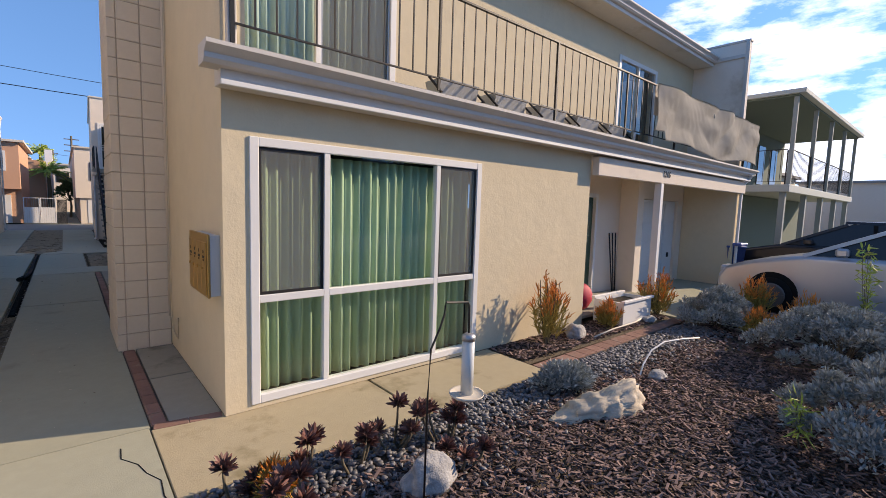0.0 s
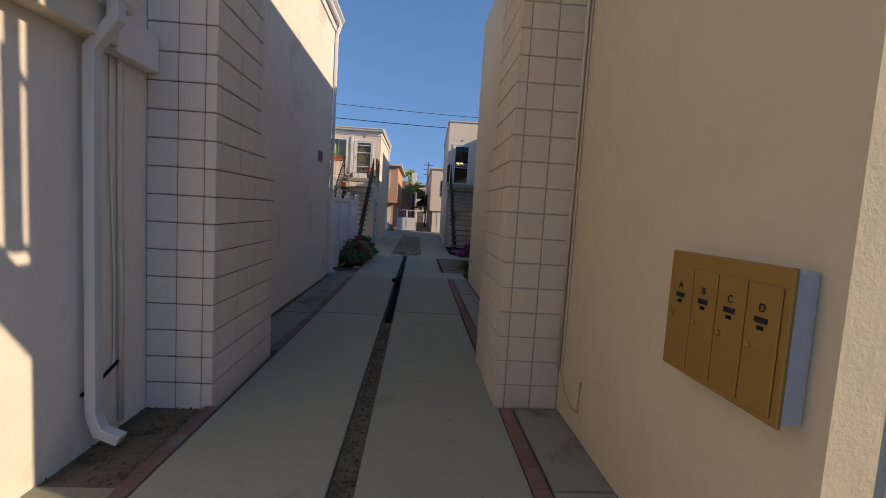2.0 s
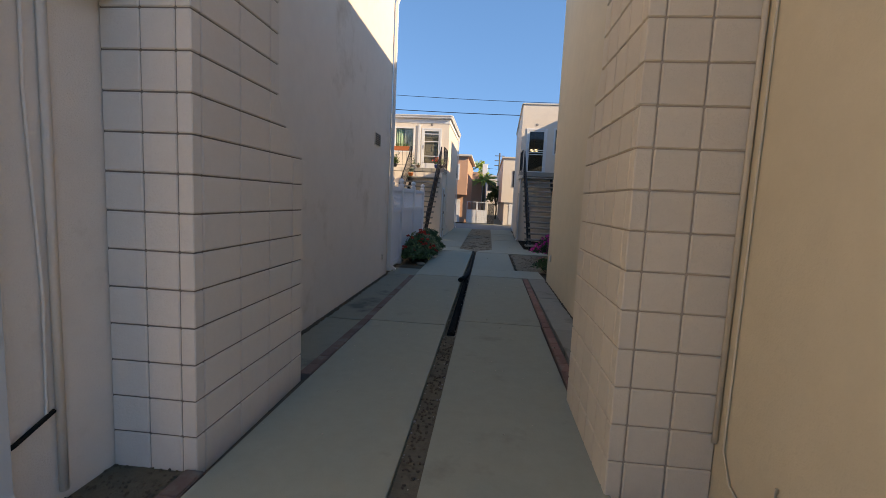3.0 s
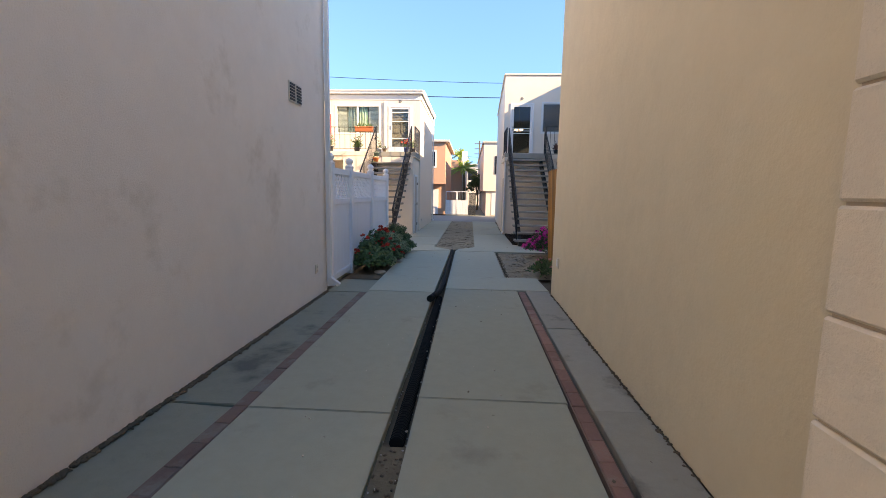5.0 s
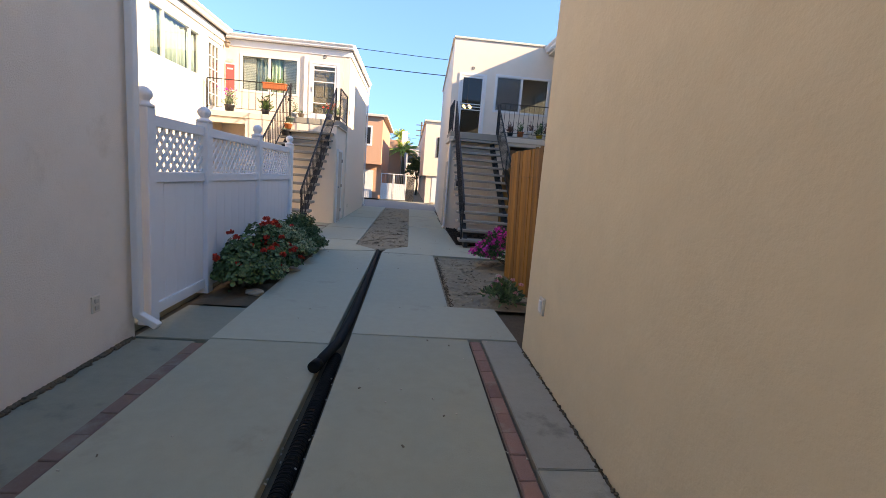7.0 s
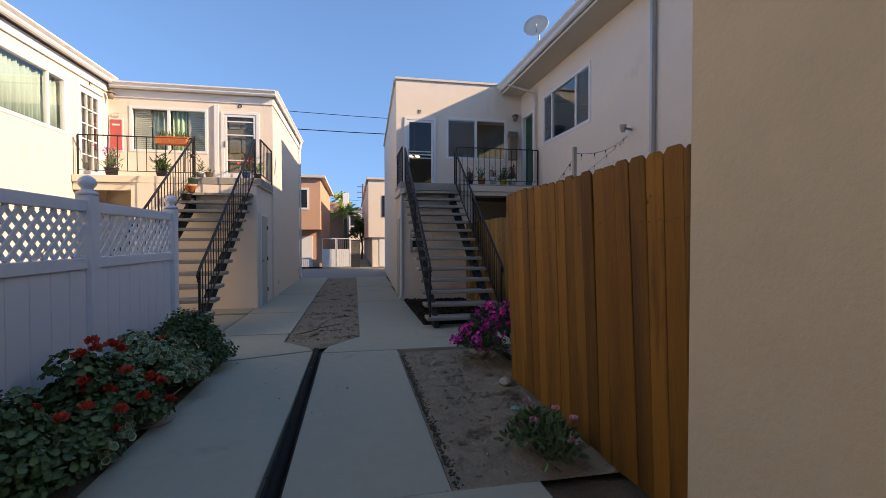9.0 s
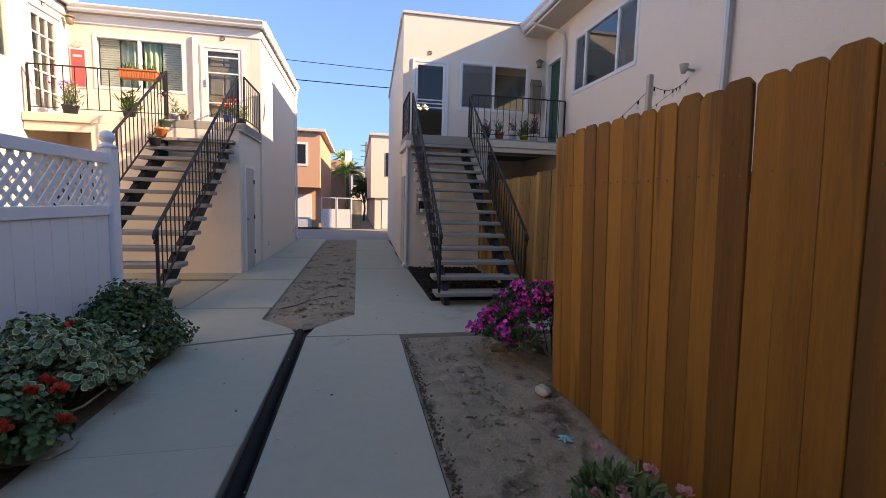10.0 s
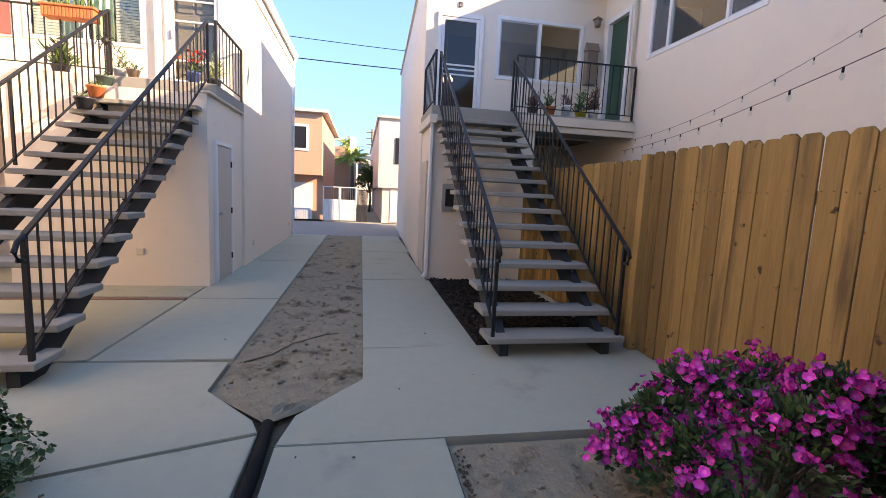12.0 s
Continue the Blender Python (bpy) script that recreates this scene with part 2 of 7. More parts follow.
def screen_material(name, grey=(0.20, 0.21, 0.21), solid=0.34):
    """Woven insect mesh: threads of dull grey with gaps between them."""
    m = bpy.data.materials.new(name)
    m.use_nodes = True
    nt = m.node_tree
    nt.nodes.clear()
    out = nt.nodes.new("ShaderNodeOutputMaterial")
    tr = nt.nodes.new("ShaderNodeBsdfTransparent")
    df = nt.nodes.new("ShaderNodeBsdfDiffuse")
    df.inputs["Color"].default_value = rgb(*grey)
    mx = nt.nodes.new("ShaderNodeMixShader")
    mx.inputs["Fac"].default_value = solid
    nt.links.new(tr.outputs["BSDF"], mx.inputs[1])
    nt.links.new(df.outputs["BSDF"], mx.inputs[2])
    nt.links.new(mx.outputs["Shader"], out.inputs["Surface"])
    return m


SCREEN = screen_material("insect_mesh")
CURTAIN = material("green_curtain", (0.46, 0.57, 0.40), 0.85, var=0.06, scale=(0.8, 25), bump=0.1, tint=(0.38, 0.50, 0.33))
CURTAIN_BLUE = material("pale_curtain", (0.46, 0.55, 0.50), 0.85, var=0.05)
BLIND = material("blind_slats", (0.46, 0.46, 0.43), 0.7, var=0.05)
GREEN_DOOR = material("green_door_paint", (0.018, 0.075, 0.048), 0.5, var=0.08, bump=0.05)
DOOR_BROWN = material("brown_door", (0.24, 0.18, 0.13), 0.6, var=0.1, bump=0.05)
DOOR_GREY = material("beige_door", (0.50, 0.45, 0.38), 0.7, var=0.06, bump=0.1)
BRASS = material("brass_mailbox", (0.44, 0.25, 0.065), 0.42, 0.35, var=0.10, scale=(2, 25), bump=0.06)
METAL = material("grey_metal", (0.45, 0.45, 0.45), 0.45, 0.7, var=0.08)
RUBBER = material("black_rubber", (0.011, 0.011, 0.011), 0.8, var=0.2, bump=0.2, spec=0.15)
WOOD_NEW = material("cedar_stained", (0.34, 0.138, 0.016), 0.72, var=0.40, scale=(1.2, 10), bump=0.25, bump_scale=20, tint=(0.165, 0.08, 0.016), rand=0.42, spec=0.3,
                    stretch=(6, 6, 0.45), stain=((0.115, 0.055, 0.016), 0.75, 0.505), knots=((0.05, 0.025, 0.01), 8.0, 0.73))
WOOD_OLD = material("cedar_weathered", (0.36, 0.21, 0.065), 0.8, var=0.5, scale=(1.2, 10), bump=0.3, bump_scale=20, tint=(0.20, 0.12, 0.05), rand=0.46, spec=0.25,
                    stretch=(6, 6, 0.45), stain=((0.17, 0.105, 0.045), 0.8, 0.495), knots=((0.07, 0.04, 0.02), 9.0, 0.67))
LEAF = leaf_material("leaf_green", (0.105, 0.17, 0.055), (0.06, 0.11, 0.035))
LEAF_DARK = leaf_material("leaf_dark", (0.075, 0.125, 0.045), (0.045, 0.08, 0.03))
LEAF_PALE = leaf_material("leaf_variegated", (0.40, 0.44, 0.27), (0.15, 0.23, 0.10))
LEAF_CREAM = leaf_material("leaf_cream_margin", (0.44, 0.47, 0.29), (0.28, 0.34, 0.18))
LEAF_MID = leaf_material("leaf_mid_green", (0.13, 0.20, 0.085), (0.085, 0.145, 0.06))
LEAF_PALM = leaf_material("leaf_palm", (0.42, 0.50, 0.10), (0.30, 0.38, 0.08))
LEAF_SILVER = leaf_material("leaf_silver", (0.40, 0.41, 0.385), (0.26, 0.28, 0.26))
LEAF_RED = leaf_material("leaf_burgundy", (0.20, 0.085, 0.07), (0.13, 0.07, 0.055), 0.4)
LEAF_FIRE = leaf_material("leaf_fire", (0.50, 0.37, 0.09), (0.34, 0.26, 0.08))
LEAF_TIP = leaf_material("leaf_orange_tip", (0.75, 0.25, 0.05), (0.62, 0.30, 0.07))
PETAL_RED = leaf_material("petal_red", (0.68, 0.05, 0.03), (0.58, 0.08, 0.05))
PETAL_MAGENTA = leaf_material("petal_magenta", (0.76, 0.045, 0.42), (0.62, 0.035, 0.36))
PETAL_HEART = leaf_material("petal_heart", (0.85, 0.12, 0.52), (0.75, 0.08, 0.45))
PETAL_PINK = leaf_material("petal_pink", (0.55, 0.22, 0.28), (0.50, 0.30, 0.30))
STEM = material("stem_brown", (0.14, 0.11, 0.07), 0.85, var=0.2)
TURQUOISE = material("turquoise_plastic", (0.22, 0.55, 0.50), 0.5, var=0.08, bump=0.1)
TERRACOTTA = material("terracotta", (0.55, 0.16, 0.055), 0.7, var=0.08)
ORANGE_STUCCO = material("stucco_orange", (0.62, 0.36, 0.24), 0.92, var=0.06, bump=0.3, spec=0.2)
ASPHALT = material("alley_asphalt", (0.26, 0.26, 0.245), 0.9, var=0.12, bump=0.2)


# ---- building helpers ----
def thing(name, loc, label, category, group="", kind="", turn=0.0, lean=0.0):
    ob = new(name)
    ob.matrix_basis = pose(*loc, 0, lean, turn)
    return tagged(ob, label, category, group, kind)


def part(name, bm, mat, parent=None, label=""):
    me = bpy.data.meshes.new(name)
    bm.to_mesh(me)
    bm.free()
    me.materials.append(mat)
    ob = new(name, me)
    if parent:
        ob.parent = parent
    return tagged(ob, label)


def box(bm, x0, y0, z0, x1, y1, z1):
    vs = [bm.verts.new((x, y, z)) for z in (z0, z1) for y in (y0, y1) for x in (x0, x1)]
    for f in ((0, 2, 3, 1), (4, 5, 7, 6), (0, 1, 5, 4), (1, 3, 7, 5), (3, 2, 6, 7), (2, 0, 4, 6)):
        bm.faces.new([vs[i] for i in f])
    return bm


def bevelled(bm, width=0.006, seg=1):
    bmesh.ops.bevel(bm, geom=list(bm.edges), offset=width, segments=seg, affect="EDGES", profile=0.6)
    return bm


def box_bm(x0, y0, z0, x1, y1, z1, bev=0.0):
    bm = box(bmesh.new(), x0, y0, z0, x1, y1, z1)
    return bevelled(bm, bev) if bev else bm


def prism(bm, pts, z0, z1):
    """An upright prism over a polygon given anticlockwise."""
    lo = [bm.verts.new((x, y, z0)) for x, y in pts]
    hi = [bm.verts.new((x, y, z1)) for x, y in pts]
    bm.faces.new(hi)
    bm.faces.new(lo[::-1])
    for i in range(len(pts)):
        j = (i + 1) % len(pts)
        bm.faces.new((lo[i], lo[j], hi[j], hi[i]))
    return bm


def tube(bm, pts, r, sides=8, r_end=None):
    """A round bar along a line of points."""
    pts = [Vector(p) for p in pts]
    rings = []
    for i, p in enumerate(pts):
        way = (pts[min(i + 1, len(pts) - 1)] - pts[max(i - 1, 0)]).normalized()
        a = way.orthogonal().normalized() if abs(way.z) > 0.99 else way.cross(Vector((0, 0, 1))).normalized()
        b = way.cross(a)
        k = i / max(1, len(pts) - 1)
        rr = r if r_end is None else r + (r_end - r) * k
        rings.append([bm.verts.new(p + rr * (math.cos(2 * math.pi * s / sides) * a + math.sin(2 * math.pi * s / sides) * b)) for s in range(sides)])
    for i in range(len(rings) - 1):
        for s in range(sides):
            t = (s + 1) % sides
            f = bm.faces.new((rings[i][s], rings[i][t], rings[i + 1][t], rings[i + 1][s]))
            f.smooth = sides > 5
    bm.faces.new(rings[0][::-1])
    bm.faces.new(rings[-1])
    return bm


def bar(bm, a, b, w, d=None):
    """A square bar from a to b."""
    d = d or w
    a, b = Vector(a), Vector(b)
    way = (b - a).normalized()
    up = Vector((0, 0, 1)) if abs(way.z) < 0.95 else Vector((0, 1, 0))
    s = way.cross(up).normalized()
    u = s.cross(way)
    q = [bm.verts.new(p + s * i * w / 2 + u * j * d / 2) for p in (a, b) for i, j in ((-1, -1), (1, -1), (1, 1), (-1, 1))]
    for f in ((3, 2, 1, 0), (4, 5, 6, 7), (0, 1, 5, 4), (1, 2, 6, 5), (2, 3, 7, 6), (3, 0, 4, 7)):
        bm.faces.new([q[i] for i in f])
    return bm


def lathe(bm, profile, sides=16, at=(0, 0, 0)):
    rings = [[bm.verts.new((at[0] + r * math.cos(2 * math.pi * s / sides), at[1] + r * math.sin(2 * math.pi * s / sides), at[2] + z)) for s in range(sides)] for r, z in profile]
    for i in range(len(rings) - 1):
        for s in range(sides):
            t = (s + 1) % sides
            bm.faces.new((rings[i][s], rings[i][t], rings[i + 1][t], rings[i + 1][s])).smooth = True
    bm.faces.new(rings[0][::-1])
    bm.faces.new(rings[-1])
    return bm


def wall_bm(u0, u1, z0, z1, holes=(), thick=0.16):
    """A wall along +u with its face at v=0 and its back at v=thick, with through openings."""
    bm = bmesh.new()
    us = sorted({u0, u1, *[v for h in holes for v in h[:2]]})
    zs = sorted({z0, z1, *[v for h in holes for v in h[2:]]})
    us, zs = [u for u in us if u0 <= u <= u1], [z for z in zs if z0 <= z <= z1]

    def solid(i, j):
        if not (0 <= i < len(us) - 1 and 0 <= j < len(zs) - 1):
            return False
        u, z = (us[i] + us[i + 1]) / 2, (zs[j] + zs[j + 1]) / 2
        return not any(h[0] < u < h[1] and h[2] < z < h[3] for h in holes)

    def quad(*p):
        bm.faces.new([bm.verts.new(c) for c in p])

    for i in range(len(us) - 1):
        for j in range(len(zs) - 1):
            if not solid(i, j):
                continue
            a, b, c, d = us[i], us[i + 1], zs[j], zs[j + 1]
            quad((a, 0, c), (b, 0, c), (b, 0, d), (a, 0, d))
            quad((b, thick, c), (a, thick, c), (a, thick, d), (b, thick, d))
            if not solid(i - 1, j):
                quad((a, thick, c), (a, 0, c), (a, 0, d), (a, thick, d))
            if not solid(i + 1, j):
                quad((b, 0, c), (b, thick, c), (b, thick, d), (b, 0, d))
            if not solid(i, j - 1):
                quad((a, thick, c), (b, thick, c), (b, 0, c), (a, 0, c))
            if not solid(i, j + 1):
                quad((a, 0, d), (b, 0, d), (b, thick, d), (a, thick, d))
    bmesh.ops.remove_doubles(bm, verts=bm.verts, dist=1e-4)
    return bm


def side(origin, way, inward):
    """Local frame of a wall: u runs along way, v goes inward, z up."""
    w, n = Vector(way).normalized(), Vector(inward).normalized()
    return Matrix(((w.x, n.x, 0, origin[0]), (w.y, n.y, 0, origin[1]), (0, 0, 1, origin[2] if len(origin) > 2 else 0), (0, 0, 0, 1)))


def placed(bm, m):
    bm.transform(m)
    if m.determinant() < 0:
        bmesh.ops.reverse_faces(bm, faces=bm.faces)
    return bm


def window(parent, m, u0, u1, z0, z1, cols, rows=(), screens=(), frame_w=0.07, curtain=None, blind=None, name="window", proud=0.014, bars=None):
    """A white framed window set in an opening of a wall whose local frame is m."""
    win = new(name)
    win.parent = parent
    bm = bmesh.new()
    e = frame_w
    box(bm, u0 - 0.01, -proud, z0 - 0.01, u0 + e, 0.07, z1 + 0.01)
    box(bm, u1 - e, -proud, z0 - 0.01, u1 + 0.01, 0.07, z1 + 0.01)
    box(bm, u0 + e, -proud + 0.002, z1 - e, u1 - e, 0.07, z1 + 0.01)
    box(bm, u0 + e, -proud + 0.002, z0 - 0.01, u1 - e, 0.07, z0 + e)
    part("window_frame", placed(bevelled(bm, 0.005), m), WHITE, win)
    for c in cols:
        part("mullion", placed(bevelled(box(bmesh.new(), c - 0.028, -proud + 0.006, z0 + e, c + 0.028, 0.06, z1 - e), 0.004), m), WHITE, win)
    for r in rows:
        edges = [u0 + e, *[c for c in cols], u1 - e]
        for a, b in zip(edges[:-1], edges[1:]):
            bm = box(bmesh.new(), a + (0.028 if a in cols else 0), -proud + 0.006, r - 0.032, b - (0.028 if b in cols else 0), 0.06, r + 0.032)
            part("transom", placed(bevelled(bm, 0.004), m), WHITE, win)
    us = [u0 + e, *cols, u1 - e]
    zs = [z0 + e, *rows, z1 - e]
    for j in range(len(zs) - 1):
        for i in range(len(us) - 1):
            a, b, c, d = us[i] + (0.03 if us[i] in cols else 0), us[i + 1] - (0.03 if us[i + 1] in cols else 0), zs[j] + (0.034 if zs[j] in rows else 0), zs[j + 1] - (0.034 if zs[j + 1] in rows else 0)
            pane = part("pane", placed(box_bm(a, 0.026, c, b, 0.03, d), m), GLASS, win)
            pane.visible_shadow = False
            if (i, j) in screens:
                bm = bmesh.new()
                for q in ((a, c, a + 0.025, d), (b - 0.025, c, b, d), (a + 0.025, c, b - 0.025, c + 0.025), (a + 0.025, d - 0.025, b - 0.025, d)):
                    box(bm, q[0], 0.008, q[1], q[2], 0.022, q[3])
                part("screen_frame", placed(bm, m), IRON if curtain is CURTAIN else METAL, win)
                scr = part("screen", placed(box_bm(a + 0.025, 0.012, c + 0.025, b - 0.025, 0.014, d - 0.025), m), SCREEN, win, "dark insect screen")
                scr.visible_shadow = False
    if curtain:
        pleats(win, m, u0 + 0.03, u1 - 0.03, z0 + 0.05, z1 - (0.085 if rows else 0.10), curtain)
    if blind:
        bm = bmesh.new()
        z = z0 + 0.08
        while z < z1 - 0.06:
            for a, b in blind:
                bar(bm, (a, 0.12, z), (b, 0.12, z), 0.008, 0.037)
            z += 0.045
        part("blind", placed(bm, m), BLIND, win, "pale slatted blind")
    return win


def pleats(parent, m, u0, u1, z0, z1, mat, depth=0.14):
    bm = bmesh.new()
    rng = random.Random(int(u1 * 100))
    u, pts = u0, []
    while u < u1:
        pts.append((u, depth + 0.028 * math.sin(u * 62) + 0.014 * math.sin(u * 25 + 1)))
        u += 0.0125
    for (a, va), (b, vb) in zip(pts[:-1], pts[1:]):
        bm.faces.new([bm.verts.new(c) for c in ((a, va, z0), (b, vb, z0), (b, vb, z1), (a, va, z1))]).smooth = True
    bmesh.ops.remove_doubles(bm, verts=bm.verts, dist=1e-4)
    bmesh.ops.solidify(bm, geom=bm.faces[:], thickness=0.004)
    for v in bm.verts:
        v.co.y += 0.008 * math.sin(v.co.z * 3 + v.co.x * 20) + rng.uniform(-0.001, 0.001)
    return part("curtain", placed(bm, m), mat, parent, "pleated curtain")


def profile_x(pts, x0, x1):
    """A moulding along x: (y, z) section."""
    bm = bmesh.new()
    a = [bm.verts.new((x0, y, z)) for y, z in pts]
    b = [bm.verts.new((x1, y, z)) for y, z in pts]
    bm.faces.new(a)
    bm.faces.new(b[::-1])
    for i in range(len(pts)):
        j = (i + 1) % len(pts)
        bm.faces.new((a[j], a[i], b[i], b[j]))
    bmesh.ops.recalc_face_normals(bm, faces=bm.faces)
    return bm


def profile_y(pts, y0, y1):
    """A moulding along y: (x, z) section."""
    bm = profile_x(pts, y0, y1)
    for v in bm.verts:
        v.co = Vector((v.co.y, v.co.x, v.co.z))
    bmesh.ops.recalc_face_normals(bm, faces=bm.faces)
    return bm


GUTTER = ((0.0, 0.0), (-0.05, 0.005), (-0.075, 0.03), (-0.075, 0.06), (-0.11, 0.085), (-0.13, 0.10), (-0.13, 0.125), (0.0, 0.125))


def downspout(name, parent, pts, w=0.075, mat=WHITE):
    """One bent rectangular pipe, mitred at its elbows."""
    pts = [Vector(p) for p in pts]
    ways = [(q - p).normalized() for p, q in zip(pts[:-1], pts[1:])]
    turn = Vector((0, 0, 0))
    for d, e in zip(ways[:-1], ways[1:]):
        if d.cross(e).length > turn.length:
            turn = d.cross(e)
    u = turn.normalized() if turn.length > 1e-4 else Vector((1, 0, 0))
    u = Vector((1, 0, 0)) if abs(u.x) > abs(u.y) else Vector((0, 1, 0))
    bm = bmesh.new()
    rings = []
    for i, p in enumerate(pts):
        d = ways[max(i - 1, 0)]
        e = ways[min(i, len(ways) - 1)]
        mid = (d + e).normalized()
        v = mid.cross(u).normalized() * (w * 0.4 / max(0.5, mid.dot(d)))
        rings.append([bm.verts.new(p + u * (w / 2 * s) + v * t) for s, t in ((-1, -1), (1, -1), (1, 1), (-1, 1))])
    for r, q in zip(rings[:-1], rings[1:]):
        for i in range(4):
            bm.faces.new((r[i], r[(i + 1) % 4], q[(i + 1) % 4], q[i]))
    bm.faces.new(rings[0][::-1])
    bm.faces.new(rings[-1])
    bmesh.ops.recalc_face_normals(bm, faces=bm.faces)
    return part(name, bevelled(bm, 0.006), mat, parent)


def railing(name, runs, label, height=0.85, post_w=0.03, gap=0.115, low=0.09, newel=True, group="iron railings"):
    """A black iron rail over one or more straight runs of floor points."""
    rail = thing(name, runs[0][0], label, "railing", group)
    org = Vector(runs[0][0])
    top, bot = bmesh.new(), bmesh.new()
    balusters, stood = [], []
    for a, b in runs:
        a, b = Vector(a) - org, Vector(b) - org
        up = Vector((0, 0, 1))
        bar(top, a + up * height, b + up * height, 0.034, 0.02)
        bar(bot, a + up * low, b + up * low, 0.024, 0.012)
        flat = (b - a).length
        n = max(2, round(flat / gap))
        for i in range(1, n):
            p = a + (b - a) * i / n
            balusters.append(part("baluster", bar(bmesh.new(), p + up * (low + 0.004), p + up * (height - 0.008), 0.012), IRON, rail))
        if newel:
            for p in (a, b):
                if any((p - q).length < 0.05 for q in stood):
                    continue
                stood.append(p)
                part("post", bar(bmesh.new(), p, p + up * (height - 0.009), post_w), IRON, rail)
            if flat > 2.2:
                p = (a + b) / 2
                part("post", bar(bmesh.new(), p + Vector((0, 0, 0.02)), p + up * (height - 0.009), post_w * 0.8), IRON, rail)
    part("top_rail", top, IRON, rail)
    part("bottom_rail", bot, IRON, rail)
    return rail


# ---- ground ----
def sheet(name, x0, x1, y0, y1, z, mat, step=None, amp=0.0, seed=0, mound=0.0, label="", category="ground", poly=None, dents=0):
    bm = bmesh.new()
    rng = random.Random(seed)
    marks = [(rng.uniform(x0, x1), rng.uniform(y0, min(y1, y0 + 8)), rng.uniform(0.05, 0.13), rng.uniform(0.008, 0.026), rng.uniform(0, 3.14)) for _ in range(dents)]
    nx, ny = (max(1, int((x1 - x0) / step)), max(1, int((y1 - y0) / step))) if step else (1, 1)
    grid = [[bm.verts.new((x0 + (x1 - x0) * i / nx, y0 + (y1 - y0) * j / ny, z)) for i in range(nx + 1)] for j in range(ny + 1)]
    for j in range(ny):
        for i in range(nx):
            bm.faces.new((grid[j][i], grid[j][i + 1], grid[j + 1][i + 1], grid[j + 1][i])).smooth = True
    if amp:
        for v in bm.verts:
            p = Vector((v.co.x * 2.2, v.co.y * 2.2, seed))
            e = min(1.0, min(v.co.x - x0, x1 - v.co.x, v.co.y - y0, y1 - v.co.y) / 0.12)
            for mx, my, mr, md, ma in marks:
                dx, dy = v.co.x - mx, v.co.y - my
                r = math.hypot(dx * math.cos(ma) + dy * math.sin(ma), 1.7 * (dy * math.cos(ma) - dx * math.sin(ma))) / mr
                if r < 1.6:
                    v.co.z += e * md * (-math.cos(min(r, 1.0) * 1.57) + (0.45 * math.sin((r - 0.8) / 0.8 * 3.14) if r > 0.8 else 0))
            if dents:
                v.co.z += e * (0.010 * abs(noise.noise(p * 5)) + 0.007 * noise.noise(p * 14))
            v.co.z += e * (amp * (noise.noise(p) + 0.6 * noise.noise(p * 3.1) + 0.35 * noise.noise(p * 8)) + mound)
    if poly:
        for v in bm.verts:
            x, y = poly(v.co.x, v.co.y)
            v.co.x, v.co.y = x, y
    ob = part(name, bm, mat)
    return tagged(ob, label, category, kind="structure")


GAP_L, GAP_R = -0.632, -0.482
sheet("ground", -400, 400, -400, 400, -0.075, SOIL, label="bare brown soil between slabs and beds")
sheet("road", -120, 120, 28.2, 34.0, -0.02, ASPHALT, label="pale grey asphalt back alley", category="road")


SLOT_SOIL = material("slot_soil", (0.20, 0.17, 0.125), 0.97, var=0.35, scale=(2.0, 16), bump=0.8, bump_scale=45, tint=(0.12, 0.105, 0.07), spec=0.1, bump_dist=0.02,
                     stain=((0.055, 0.05, 0.035), 3.5, 0.56))
sheet("slot_earth", GAP_L + 0.004, GAP_R - 0.004, -7.0, 8.14, -0.032, SLOT_SOIL, 0.03, 0.012, 27, 0.0, "brown earth filling the slot between slabs", "ground")
sheet("muddy_bed", -2.2, -1.75, 4.36, 5.36, -0.045, SLOT_SOIL, 0.03, 0.018, 29, 0.012, "dark muddy earth under the downspout", "ground")


def dirt_diamond(x, y):
    """Draws the near end of the strip to a point."""
    k = max(0.0, min(1.0, (17.35 - y) / 0.45))
    return (-0.58 + (x + 0.58) * (1 - k) if k else x), y


sheet("dirt_strip", -1.04, 0.0, 16.9, 28.2, -0.03, DIRT, 0.04, 0.024, 3, 0.01, "sandy bare dirt strip between paths", "ground", dirt_diamond, 70)
sheet("dirt_patch", 0.48, 2.5, 13.3, 16.56, -0.03, DIRT, 0.022, 0.032, 7, 0.002, "sandy bare dirt patch beside the fence", "ground", None, 46)
sheet("flower_bed", -2.2, -1.6, 12.97, 16.43, -0.03, SOIL, 0.06, 0.02, 11, 0.03, "dark soil bed along white fence", "ground")
sheet("mulch_bed", 1.08, 2.5, 18.22, 21.3, -0.03, DARK_MULCH, 0.04, 0.02, 15, 0.03, "black mulch bed under the stairs", "ground")
sheet("garden_bed", 0.5, 14.0, -6.0, 2.2, -0.035, SOIL, 0.12, 0.02, 19, 0.015, "brown soil of the front garden", "ground")
sheet("shrub_bed", 4.05, 7.9, 2.5, 3.13, -0.03, SOIL, 0.06, 0.015, 21, 0.02, "mulched bed at the front wall", "ground")


